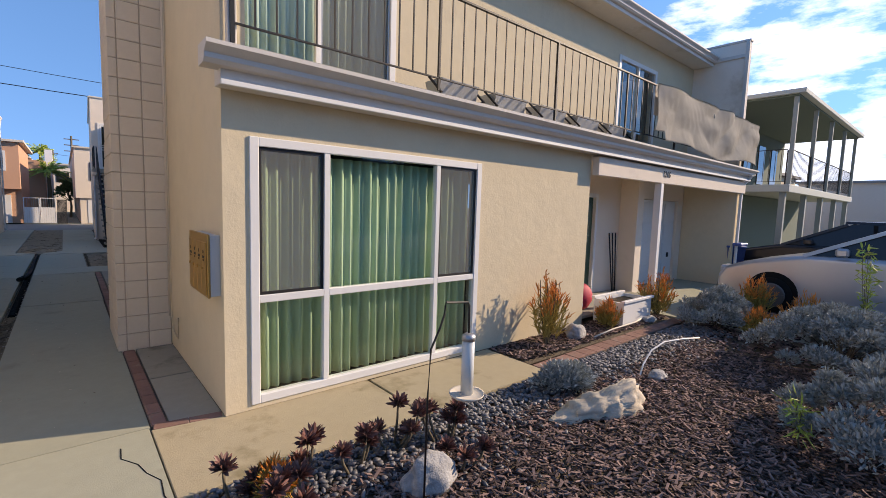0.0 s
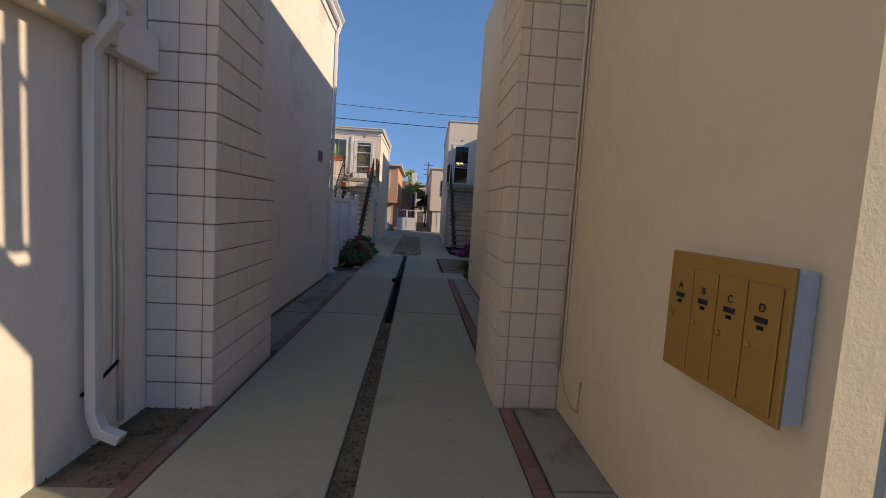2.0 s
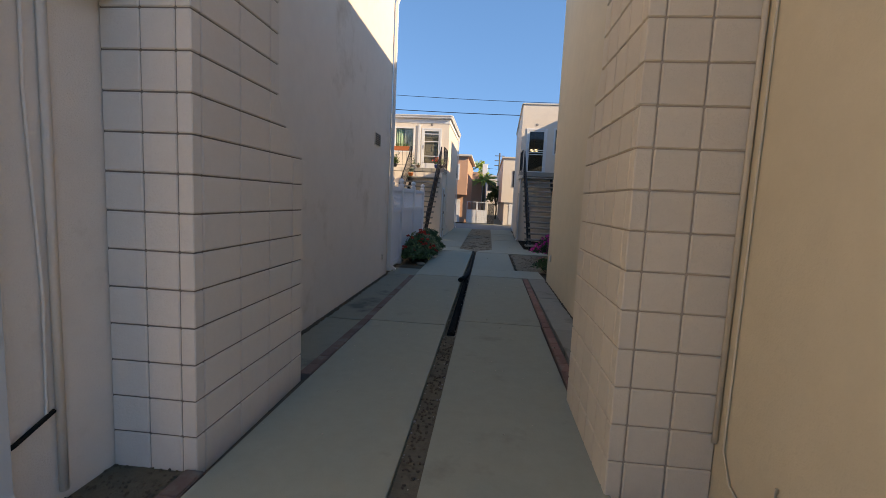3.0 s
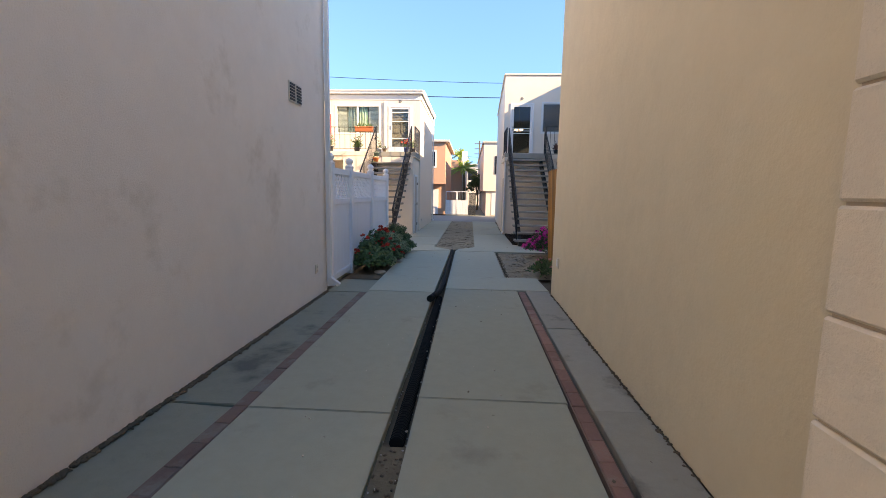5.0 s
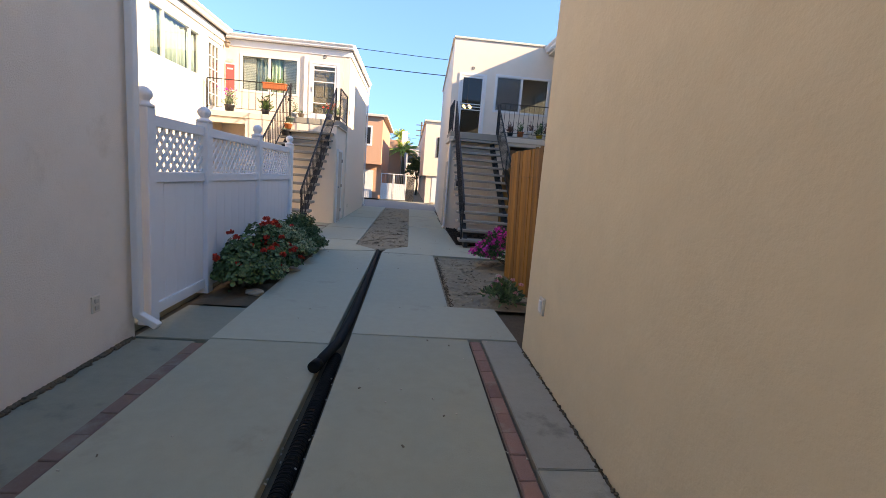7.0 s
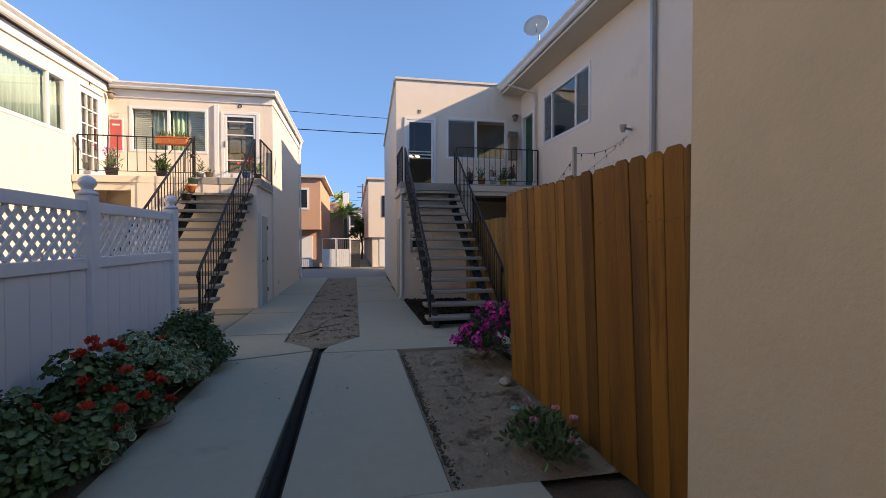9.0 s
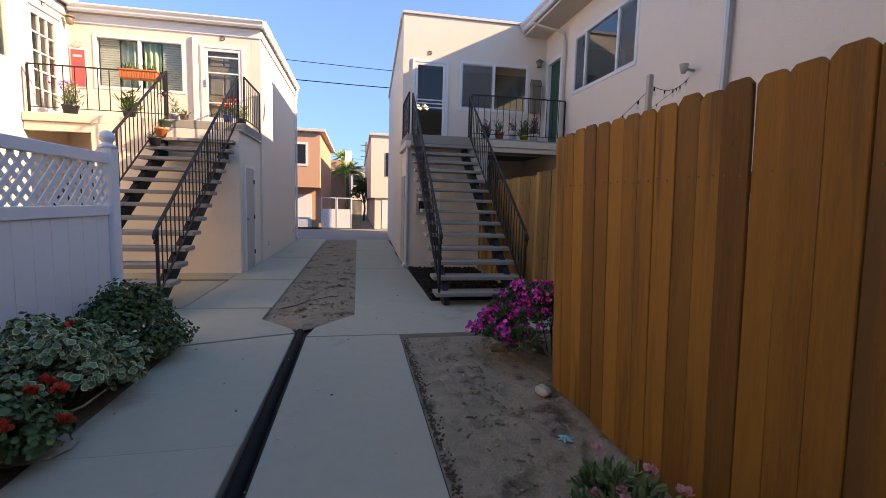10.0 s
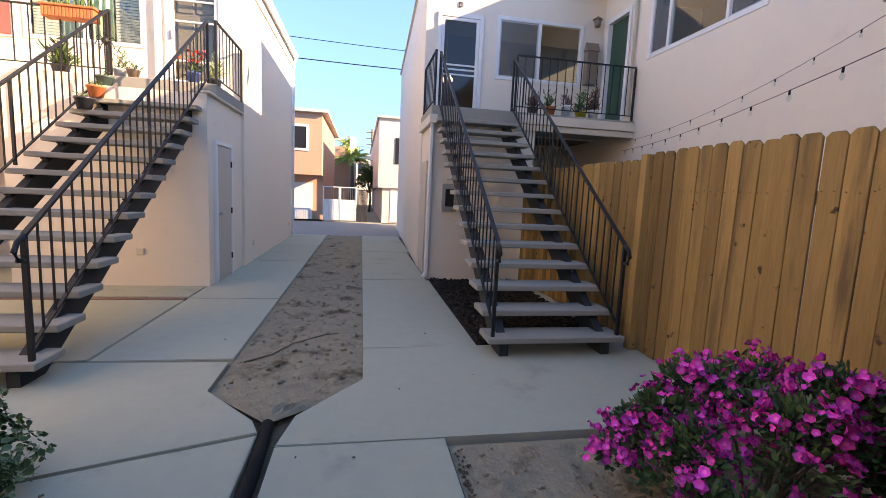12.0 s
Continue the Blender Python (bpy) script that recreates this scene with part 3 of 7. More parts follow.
def paving(name, label, polys, mat=CONCRETE, z=0.0, thick=0.07, category="pavement", piece="slab"):
    """A pavement whose slabs are pieces of their own, with recessed joints between them."""
    top = thing(name, (0, 0, 0), label, category, kind="structure")
    for k, pts in enumerate(polys):
        if len(pts) == 4 and not isinstance(pts[0], tuple):
            x0, y0, x1, y1 = pts
            pts = ((x0, y0), (x1, y0), (x1, y1), (x0, y1))
        g = 0.002
        c = Vector((sum(p[0] for p in pts) / len(pts), sum(p[1] for p in pts) / len(pts)))
        shr = [(p[0] - g * (1 if p[0] > c.x else -1), p[1] - g * (1 if p[1] > c.y else -1)) for p in pts]
        bm = prism(bmesh.new(), shr, z - thick, z + 0.004 * ((k * 7) % 5 - 2) / 2)
        bmesh.ops.bevel(bm, geom=[e for e in bm.edges if all(v.co.z > z - thick / 2 for v in e.verts)], offset=0.005, segments=2, affect="EDGES")
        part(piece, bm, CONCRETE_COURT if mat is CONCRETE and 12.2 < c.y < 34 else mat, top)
    return top


def split(x0, x1, y0, y1, step):
    n = max(1, round((y1 - y0) / step))
    return [(x0, y0 + (y1 - y0) * i / n, x1, y0 + (y1 - y0) * (i + 1) / n) for i in range(n)]


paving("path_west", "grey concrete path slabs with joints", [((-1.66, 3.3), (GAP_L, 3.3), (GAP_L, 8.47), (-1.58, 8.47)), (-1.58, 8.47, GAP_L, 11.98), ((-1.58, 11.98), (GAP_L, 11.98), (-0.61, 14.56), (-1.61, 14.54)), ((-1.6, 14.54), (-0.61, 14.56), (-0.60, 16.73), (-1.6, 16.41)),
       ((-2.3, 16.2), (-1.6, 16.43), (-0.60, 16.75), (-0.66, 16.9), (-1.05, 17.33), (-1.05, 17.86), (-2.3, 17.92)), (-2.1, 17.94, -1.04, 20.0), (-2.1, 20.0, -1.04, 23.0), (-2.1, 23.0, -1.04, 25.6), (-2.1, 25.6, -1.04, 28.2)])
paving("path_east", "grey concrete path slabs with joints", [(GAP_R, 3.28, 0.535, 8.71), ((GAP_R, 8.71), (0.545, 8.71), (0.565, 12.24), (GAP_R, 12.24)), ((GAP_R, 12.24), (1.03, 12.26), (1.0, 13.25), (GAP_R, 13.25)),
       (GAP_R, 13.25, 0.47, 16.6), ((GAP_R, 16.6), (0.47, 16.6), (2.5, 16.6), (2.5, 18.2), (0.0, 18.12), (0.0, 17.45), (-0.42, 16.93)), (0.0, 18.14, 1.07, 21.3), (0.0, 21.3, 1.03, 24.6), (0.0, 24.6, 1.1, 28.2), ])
paving("apron_east", "worn concrete strip along the wall", split(0.66, 1.03, 3.25, 5.45, 1.1) + split(0.685, 1.018, 6.8, 12.23, 1.85), CONCRETE_OLD, 0.004)
paving("apron_west", "stained worn concrete strip along the wall", [((-2.19, 6.72), (-1.75, 6.72), (-1.70, 8.53), (-2.19, 8.56)), (-2.19, 8.56, -1.70, 12.0), (-2.2, -7.0, -1.76, 4.35), (-2.2, 12.04, -1.61, 12.95)], CONCRETE_WET, -0.036)
paving("front_walk", "sunlit tan concrete walk at the window", [(0.53, 2.2, 2.35, 3.24), (2.36, 2.2, 4.05, 3.12)], CONCRETE_TAN, 0.0)
# Darker concrete than the walk: the path's shade is put into the colour.
paving("front_path", "stained concrete path at the street end, darkened for shade", split(-1.63, GAP_L, -7.0, 3.29, 1.7) + split(GAP_R, 0.525, -7.0, 3.27, 1.7), CONCRETE, 0.0)
paving("court_west", "pale concrete court slabs under the stairs", [(-5.6, 17.4, -2.31, 17.93), (-5.6, 17.95, -2.11, 19.9), (-5.6, 20.05, -2.11, 22.4), (-5.6, 12.05, -2.3, 17.39)], CONCRETE, 0.0)
paving("court_east", "pale concrete court slab behind the fence", [(2.5, 12.1, 4.5, 22.6)], CONCRETE, -0.004)
paving("passage", "concrete passage beyond the back alley", [(-1.7, 34.01, 0.84, 44), (-1.7, 44.01, 0.84, 60)], CONCRETE, 0.0)
paving("drive", "concrete driveway slabs by the garage", [(7.95, -6, 14.0, 0.0), (7.95, 0.01, 14.0, 6.0), (14.01, -6, 30, 8)], CONCRETE, 0.0)


def brick_row(name, p0, p1, width, label, z=0.003, mat=BRICK):
    """Bricks laid end to end in a strip."""
    strip = thing(name, (0, 0, 0), label, "brick edging", kind="structure")
    a, b = Vector((*p0, z)), Vector((*p1, z))
    n = max(1, round((b - a).length / 0.21))
    ang = math.degrees(math.atan2(b.y - a.y, b.x - a.x))
    me = None
    rng = random.Random(n)
    L = (b - a).length / n
    bed = bar(bmesh.new(), a - Vector((0, 0, 0.045)), b - Vector((0, 0, 0.045)), width, 0.07)
    part("mortar_bed", bed, MORTAR, strip)
    for i in range(n):
        if me is None:
            first = part("brick", box_bm(-L / 2 + 0.0018, -width / 2 + 0.006, -0.05, L / 2 - 0.0018, width / 2 - 0.006, 0.0, 0.005), mat, strip)
            me = first.data
            ob = first
        else:
            ob = new("brick", me)
            ob.parent = strip
        c = a + (b - a) * (i + 0.5) / n
        ob.matrix_basis = pose(c.x, c.y, c.z + rng.uniform(-0.003, 0.003), rng.uniform(-0.6, 0.6), rng.uniform(-0.6, 0.6), ang + rng.uniform(-0.5, 0.5))
    return strip


# ---- the near apartment building (east of the path) ----
A = thing("apartment_building", (0, 0, 0), "two-storey tan stucco apartment building with balcony", "building")
mA_front = side((0, 3.13), (1, 0, 0), (0, 1, 0))
mA_west = side((1.03, 0), (0, 1, 0), (1, 0, 0))
WIN = (1.24, 3.83, 0.05, 2.25)
part("wall", placed(wall_bm(1.2105, 6.15, 0, 2.62, [WIN], 0.18), mA_front), STUCCO_A, A)
part("wall", placed(wall_bm(3.13, 12.1, 0, 5.7, [], 0.18), mA_west), STUCCO_A, A)
part("wall", placed(wall_bm(1.22, 4.5, 0, 5.7, [], 0.18), side((0, 12.1), (1, 0, 0), (0, -1, 0))), STUCCO_A, A)
# recessed upper front, with sliding door
SLIDE = (1.28, 3.34, 2.9, 4.95)
SLIDE2 = (8.75, 10.4, 2.9, 4.9)
mA_up = side((0, 4.25), (1, 0, 0), (0, 1, 0))
part("wall", placed(wall_bm(1.21, 12.4, 2.86, 5.4, [SLIDE, SLIDE2], 0.18), mA_up), STUCCO_A, A)
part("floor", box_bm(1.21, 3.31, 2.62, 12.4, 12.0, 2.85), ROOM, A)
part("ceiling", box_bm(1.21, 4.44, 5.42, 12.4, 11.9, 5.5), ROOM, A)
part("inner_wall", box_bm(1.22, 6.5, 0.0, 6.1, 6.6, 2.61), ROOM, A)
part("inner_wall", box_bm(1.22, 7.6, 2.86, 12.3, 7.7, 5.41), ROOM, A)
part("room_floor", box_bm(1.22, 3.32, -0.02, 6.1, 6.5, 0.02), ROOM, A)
window(A, mA_front, *WIN, cols=(1.90, 3.19), rows=(0.935,), screens=((0, 1), (2, 1)), frame_w=0.064, curtain=CURTAIN)
window(A, mA_up, *SLIDE, cols=(2.32,), screens=((1, 0),), frame_w=0.075, curtain=CURTAIN_BLUE, name="sliding_door")
window(A, mA_up, *SLIDE2, cols=(9.58,), frame_w=0.075, name="sliding_door")
# balcony band with gutter crown
part("balcony_band", bevelled(profile_x(((3.12, 2.585), (2.945, 2.585), (2.945, 2.62), (2.955, 2.63), (2.955, 2.72), (3.12, 2.72)), 0.985, 12.82), 0.006), GREY_TRIM, A)
part("balcony_gutter", profile_x([(3.03 if i in (0, 7) else 2.952 + y * 1.25, 2.69 + z * 1.15) for i, (y, z) in enumerate(GUTTER)], 0.86, 12.95), GREY_TRIM, A)
part("drip_edge", box_bm(0.98, 2.915, 2.575, 12.82, 2.943, 2.612, 0.003), WHITE, A)
part("balcony_deck", box_bm(1.215, 2.965, 2.725, 12.35, 4.24, 2.895, 0.004), CONCRETE_OLD, A)
part("roof", box_bm(1.22, 3.82, 5.50, 12.34, 12.0, 5.62, 0.01), ROOFING, A)
part("soffit", box_bm(1.215, 3.82, 5.36, 12.34, 4.245, 5.40), STUCCO_B, A)
part("fascia", box_bm(1.215, 3.79, 5.345, 12.34, 3.818, 5.50, 0.004), WHITE, A)
part("roof_gutter", profile_x([(3.788 + y * 0.9, 5.40 + z * 1.1) for y, z in GUTTER], 1.215, 12.34), GREY_TRIM, A)
wing = part("wing_wall", box_bm(12.36, 3.06, 2.9, 12.52, 12.0, 5.78, 0.01), STUCCO_B, A)
part("wing_cap", box_bm(12.345, 3.04, 5.782, 12.535, 12.0, 5.83, 0.006), GREY_TRIM, wing)
part("wing_trim", box_bm(12.32, 3.05, 5.42, 12.358, 3.85, 5.50, 0.006), GREY_TRIM, wing)
part("wing_trim", box_bm(12.31, 3.045, 2.92, 12.358, 3.12, 5.78, 0.006), GREY_TRIM, wing)
part("wing_wall", box_bm(12.62, 3.12, 0, 12.8, 12.0, 2.55, 0.01), STUCCO_A, A)
# entry recess, post, garage
part("wall", box_bm(6.0, 3.312, 0, 6.15, 4.35, 2.6), STUCCO_A, A)
part("wall", placed(wall_bm(6.15, 12.61, 0, 2.6, [(7.62, 8.42, 0.05, 2.1), (9.95, 12.3, 0.0, 2.06)], 0.16), side((0, 4.35), (1, 0, 0), (0, 1, 0))), STUCCO_C, A)
part("pier", box_bm(9.35, 3.95, 0, 9.62, 4.348, 2.49, 0.006), STUCCO_C, A)
part("lintel", box_bm(6.151, 3.0, 2.28, 12.8, 3.11, 2.555, 0.008), STUCCO_C, A)
part("entry_ceiling", box_bm(6.151, 3.115, 2.5, 12.61, 4.345, 2.6), STUCCO_C, A)
post = part("porch_post", box_bm(8.24, 3.0, 0, 8.35, 3.12, 2.278, 0.006), WHITE, A)
part("post_foot", box_bm(8.22, 2.98, 0, 8.37, 3.14, 0.10, 0.006), WHITE, post)
part("entry_step", box_bm(6.16, 3.3, 0.0, 9.3, 4.34, 0.05, 0.008), CONCRETE_OLD, A)
gd = part("garage_door", box_bm(9.96, 4.42, 0.01, 12.29, 4.46, 2.05), WHITE, A, "white sectional garage door")
for k in range(4):
    for j in range(4):
        part("panel", box_bm(10.0 + j * 0.575, 4.405, 0.05 + k * 0.5, 10.545 + j * 0.575, 4.419, 0.05 + k * 0.5 + 0.44, 0.008), WHITE, gd)
part("garage_latch", box_bm(11.95, 4.385, 0.62, 12.05, 4.404, 0.74, 0.006), IRON, gd)
ed = part("entry_door", box_bm(7.70, 4.39, 0.05, 8.34, 4.44, 2.02), GREEN_DOOR, A, "dark green entry door")
for q in range(2):
    part("door_panel", box_bm(7.77 + q * 0.28, 4.378, 0.25, 7.99 + q * 0.28, 4.389, 0.95, 0.006), GREEN_DOOR, ed)
    part("door_panel", box_bm(7.77 + q * 0.28, 4.378, 1.1, 7.99 + q * 0.28, 4.389, 1.9, 0.006), GREEN_DOOR, ed)
part("door_frame", box_bm(7.62, 4.32, 0.05, 7.70, 4.44, 2.1), WHITE, A)
part("door_frame", box_bm(8.34, 4.32, 0.05, 8.42, 4.44, 2.1), WHITE, A)
part("door_frame", box_bm(7.701, 4.325, 2.02, 8.339, 4.44, 2.1), WHITE, A)
downspout("downspout", A, [(12.72, 2.86, 2.72), (12.72, 3.02, 2.5), (12.72, 3.06, 2.3), (12.72, 3.06, 0.1)], 0.07)
part("corner_post", box_bm(1.05, 3.0, 2.897, 1.115, 3.07, 5.35, 0.004), GREY_TRIM, A, "peeling painted balcony corner post")
# rear wing along the court
mA_wing = side((4.5, 0), (0, 1, 0), (1, 0, 0))
WWIN = (18.90, 21.12, 3.75, 4.93)
WDOOR = (21.72, 22.42, 2.8, 4.74)
part("wall", placed(wall_bm(12.1, 22.61, 0, 5.75, [WWIN, WDOOR, (20.3, 21.1, 0.02, 2.0)], 0.18), mA_wing), STUCCO_C, A)
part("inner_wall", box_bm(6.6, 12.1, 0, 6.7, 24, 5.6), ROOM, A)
# Added wall, blocks sky light behind the landing so the recess reads dark.
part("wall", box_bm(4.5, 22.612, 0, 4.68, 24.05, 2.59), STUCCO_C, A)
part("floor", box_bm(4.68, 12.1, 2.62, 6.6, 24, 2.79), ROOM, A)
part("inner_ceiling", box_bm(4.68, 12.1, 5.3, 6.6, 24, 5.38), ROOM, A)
window(A, mA_wing, *WWIN, cols=(19.5, 20.65), screens=((0, 0), (2, 0)), frame_w=0.06)
part("wing_eave", box_bm(3.92, 11.9, 5.40, 4.499, 22.6, 5.46, 0.004), CREAM_TRIM, A)
part("wing_roof", box_bm(3.9, 11.9, 5.47, 6.7, 24, 5.75, 0.01), ROOFING, A)
part("wing_gutter", profile_y([(3.9 + y, 5.46 + z * 1.3) for y, z in GUTTER], 11.9, 22.55), WHITE, A)
downspout("downspout", A, [(3.84, 21.9, 5.44), (4.40, 21.5, 5.15), (4.44, 21.5, 4.9), (4.44, 21.5, 2.9)], 0.06, CREAM_TRIM)
downspout("downspout", A, [(4.44, 16.95, 5.4), (4.44, 16.95, 0.05)], 0.07, METAL)
part("green_door", box_bm(4.56, 21.74, 2.82, 4.6, 22.40, 4.72), GREEN_DOOR, A, "dark green door standing ajar")
for q in ((21.66, 21.74, 2.8, 4.8), (22.40, 22.48, 2.8, 4.8)):
    part("door_frame", box_bm(4.47, q[0], q[2], 4.56, q[1], q[3], 0.004), WHITE, A)
part("door_frame", box_bm(4.472, 21.741, 4.72, 4.56, 22.399, 4.8), WHITE, A)

# ---- the facing apartment building (west of the path) ----
B = thing("apartment_building", (0, 0, 0), "two-storey rose-grey stucco apartment building with long blank wall", "building")
mB = side((-2.2, 0), (0, 1, 0), (-1, 0, 0))
part("wall", placed(wall_bm(2.6, 12.05, -0.12, 5.45, [], 0.18), mB), STUCCO_B, B)
part("wall", box_bm(-8.0, 2.6, 0, -2.381, 2.78, 5.45), STUCCO_B, B)
part("wall", box_bm(-5.6, 11.87, 0, -2.381, 12.05, 5.45), STUCCO_B, B)
part("roof", box_bm(-8.0, 2.5, 5.455, -2.16, 12.2, 5.6, 0.01), ROOFING, B)
part("roof_gutter", profile_y([(-2.16 - y, 5.42 + z * 1.4) for y, z in GUTTER], 2.5, 12.22), WHITE, B)
part("fascia_trim", box_bm(-2.198, 2.6, 5.28, -2.17, 12.06, 5.42, 0.004), WHITE, B)
downspout("downspout", B, [(-2.08, 12.06, 5.46), (-2.15, 12.02, 5.2), (-2.15, 12.02, 0.16), (-2.02, 12.06, 0.05)], 0.07)
downspout("downspout", B, [(-2.00, 4.70, 2.66), (-2.00, 4.70, 2.56), (-2.12, 4.68, 2.38), (-2.12, 4.68, 0.22), (-2.08, 4.68, 0.11), (-1.97, 4.70, 0.05)], 0.08, SPOUT)
part("side_gutter", profile_y([(-2.06 - y, 2.65 + z * 1.3) for y, z in GUTTER], 2.4, 4.88), WHITE, B)
part("side_band", box_bm(-2.197, 2.4, 2.45, -2.07, 4.84, 2.65, 0.006), CREAM_TRIM, B)
part("trim_box", box_bm(-2.197, 4.86, 2.43, -2.10, 5.31, 2.68, 0.008), WHITE, B)
part("conduit", tube(bmesh.new(), [(-2.18, 5.02, 0.02), (-2.18, 5.02, 2.4), (-2.18, 4.97, 2.46)], 0.02), STUCCO_B, B)
part("cable", tube(bmesh.new(), [(-2.188, 4.94, 2.6), (-2.188, 4.93, 1.9), (-2.188, 4.97, 1.0), (-2.188, 4.96, 0.42), (-2.188, 4.80, 0.36)], 0.008, 6), STUCCO_B, B)
part("cable", tube(bmesh.new(), [(-2.18, 4.66, 0.34), (-2.175, 4.80, 0.37), (-2.18, 4.99, 0.44)], 0.011, 6), RUBBER, B)
for q in (0.0, 0.19):
    v = part("vent", box_bm(-2.199, 10.80 + q, 2.40, -2.185, 10.97 + q, 2.62), CREAM_TRIM, B, "small louvred wall vent")
    for k in range(6):
        part("slat", box_bm(-2.186, 10.815 + q, 2.415 + k * 0.033, -2.178, 10.955 + q, 2.437 + k * 0.033), IRON, v)
# rear wing along the west court
mB_wing = side((-5.6, 0), (0, 1, 0), (-1, 0, 0))
LWWIN = (18.55, 20.87, 3.5, 4.6)
LWDOOR = (21.28, 22.16, 2.78, 4.64)
part("wall", placed(wall_bm(12.05, 22.41, 0, 5.0, [LWWIN, LWDOOR], 0.18), mB_wing), STUCCO_C, B)
part("inner_wall", box_bm(-7.6, 12, 0, -7.5, 24, 5.0), ROOM, B)
part("floor", box_bm(-7.5, 12.1, 2.55, -5.79, 24, 2.75), ROOM, B)
part("roof", box_bm(-8.0, 12.21, 5.01, -5.5, 24, 5.1, 0.01), ROOFING, B)
part("wing_gutter", profile_y([(-5.48 - y, 4.98 + z * 1.2) for y, z in GUTTER], 12.2, 22.35), WHITE, B)
part("fascia_trim", box_bm(-5.598, 12.1, 4.8, -5.56, 22.35, 4.975, 0.004), WHITE, B)
# Pale curtain colour stands in for the reflection in these panes.
window(B, mB_wing, *LWWIN, cols=(19.15, 20.35), frame_w=0.06, curtain=CURTAIN_BLUE)


def french_door(parent, m, u0, u1, z0, z1, label):
    d = part("french_door", placed(wall_bm(u0, u1, z0, z1, [(u0 + 0.12 + i * 0.215, u0 + 0.315 + i * 0.215, z0 + 0.14 + j * 0.325, z0 + 0.44 + j * 0.325) for i in range(3) for j in range(5)], 0.045), m @ Matrix.Translation((0, 0.01, 0))), WHITE, parent, label)
    p = part("pane", placed(box_bm(u0 + 0.1, 0.03, z0 + 0.12, u1 - 0.1, 0.034, z1 - 0.12), m), GLASS, d)
    p.visible_shadow = False
    bm = bmesh.new()
    for q in ((u0 - 0.07, z0, u0, z1 + 0.07), (u1, z0, u1 + 0.07, z1 + 0.07), (u0, z1, u1, z1 + 0.07)):
        box(bm, q[0], -0.03, q[1], q[2], 0.0, q[3])
    part("door_frame", placed(bm, m), WHITE, parent)
    return d


french_door(B, mB_wing, *LWDOOR, "white french door with divided panes")

# ---- chimneys of painted block ----
COURSE = 0.203


def chimney(parent, x_wall, x_out, y0, y_low, y_mid, y_top, z_s0, z_s1, z_t0, z_t1, z_end, near_joints, base, step=0.218, vg=0.0025, hg=0.003, joint=JOINT, paint=BLOCK_PAINT):
    """A stack of painted blocks against a wall, stepping in on its far side."""
    stack = part("chimney", bmesh.new(), joint, parent, "painted concrete-block chimney breast")
    sgn = 1 if x_out > x_wall else -1
    xi, xo = x_wall + sgn * 0.002, x_out - sgn * 0.010

    def far(z):
        if z <= z_s0:
            return y_low
        if z <= z_s1:
            return y_low + (y_mid - y_low) * (z - z_s0) / (z_s1 - z_s0)
        if z <= z_t0:
            return y_mid
        return y_mid + (y_top - y_mid) * min(1, (z - z_t0) / (z_t1 - z_t0))

    bm = bmesh.new()
    zs = [-0.1, z_s0, z_s1, z_t0, z_t1, z_end]
    rings = [[bm.verts.new(c) for c in ((xi, y0 + 0.010, z), (xo, y0 + 0.010, z), (xo, far(z) - 0.010, z), (xi, far(z) - 0.010, z))] for z in zs]
    for a, b in zip(rings[:-1], rings[1:]):
        for i in range(4):
            bm.faces.new((a[i], a[(i + 1) % 4], b[(i + 1) % 4], b[i]))
    bm.faces.new(rings[-1])
    bmesh.ops.recalc_face_normals(bm, faces=bm.faces)
    bm.to_mesh(stack.data)
    bm.free()
    n = int(z_end / COURSE)
    for k in range(n):
        z0, z1 = (base + (k - 1) * COURSE + hg if k else -0.1), base + k * COURSE - hg
        zm = (z0 + z1) / 2
        edges = [xi + sgn * 0.0, *near_joints]
        for a, b in zip(edges[:-1], edges[1:]):
            lo, hi = min(a, b) + vg, max(a, b) - vg
            part("block", box_bm(lo, y0, z0, hi, y0 + 0.05, z1, 0.006), paint, stack)
        # corner and outer face
        ys = [y0, y0 + 0.08]
        while ys[-1] + step * 1.3 < far(zm):
            ys.append(ys[-1] + step)
        ys.append(None)
        for i in range(len(ys) - 1):
            ya = ys[i] + (vg if i else 0.0)
            last = ys[i + 1] is None
            f0, f1 = (far(z0), far(z1)) if last else (ys[i + 1] - vg,) * 2
            xa = near_joints[-1] + sgn * 0.003 if i == 0 else x_out - sgn * 0.05
            if last:
                xa = min(xa, x_out - sgn * 0.05) if sgn > 0 else max(xa, x_out - sgn * 0.05)
            pts = [(ya, z0), (f0, z0), (f1, z1), (ya, z1)]
            bm2 = profile_x(pts, min(xa, x_out), max(xa, x_out))
            part("block", bevelled(bm2, 0.006), paint, stack)
    return stack


chimney(A, 1.03, 0.50, 5.47, 6.63, 6.35, 5.95, 2.02, 2.42, 4.0, 4.7, 6.3, (0.80, 0.585), 0.185, vg=0.0048, hg=0.0036, paint=BLOCK_TAN)
chimney(B, -2.2, -1.705, 5.33, 6.70, 6.27, 6.25, 1.78, 2.08, 4.0, 4.7, 5.4, (-1.98, -1.79), 0.16, step=0.365, vg=0.0026, hg=0.0042, joint=JOINT_DARK)
part("chimney_bead", tube(bmesh.new(), [(1.012, 5.455, 0.35), (1.012, 5.455, 5.5)], 0.014, 6), BLOCK_TAN, A)
part("wall_cable", tube(bmesh.new(), [(1.018, 5.38, 4.5), (1.018, 5.38, 0.35), (1.018, 5.30, 0.22), (1.018, 5.12, 0.16), (1.018, 5.0, 0.18), (1.018, 4.98, 0.42)], 0.007, 6), STUCCO_A, A)

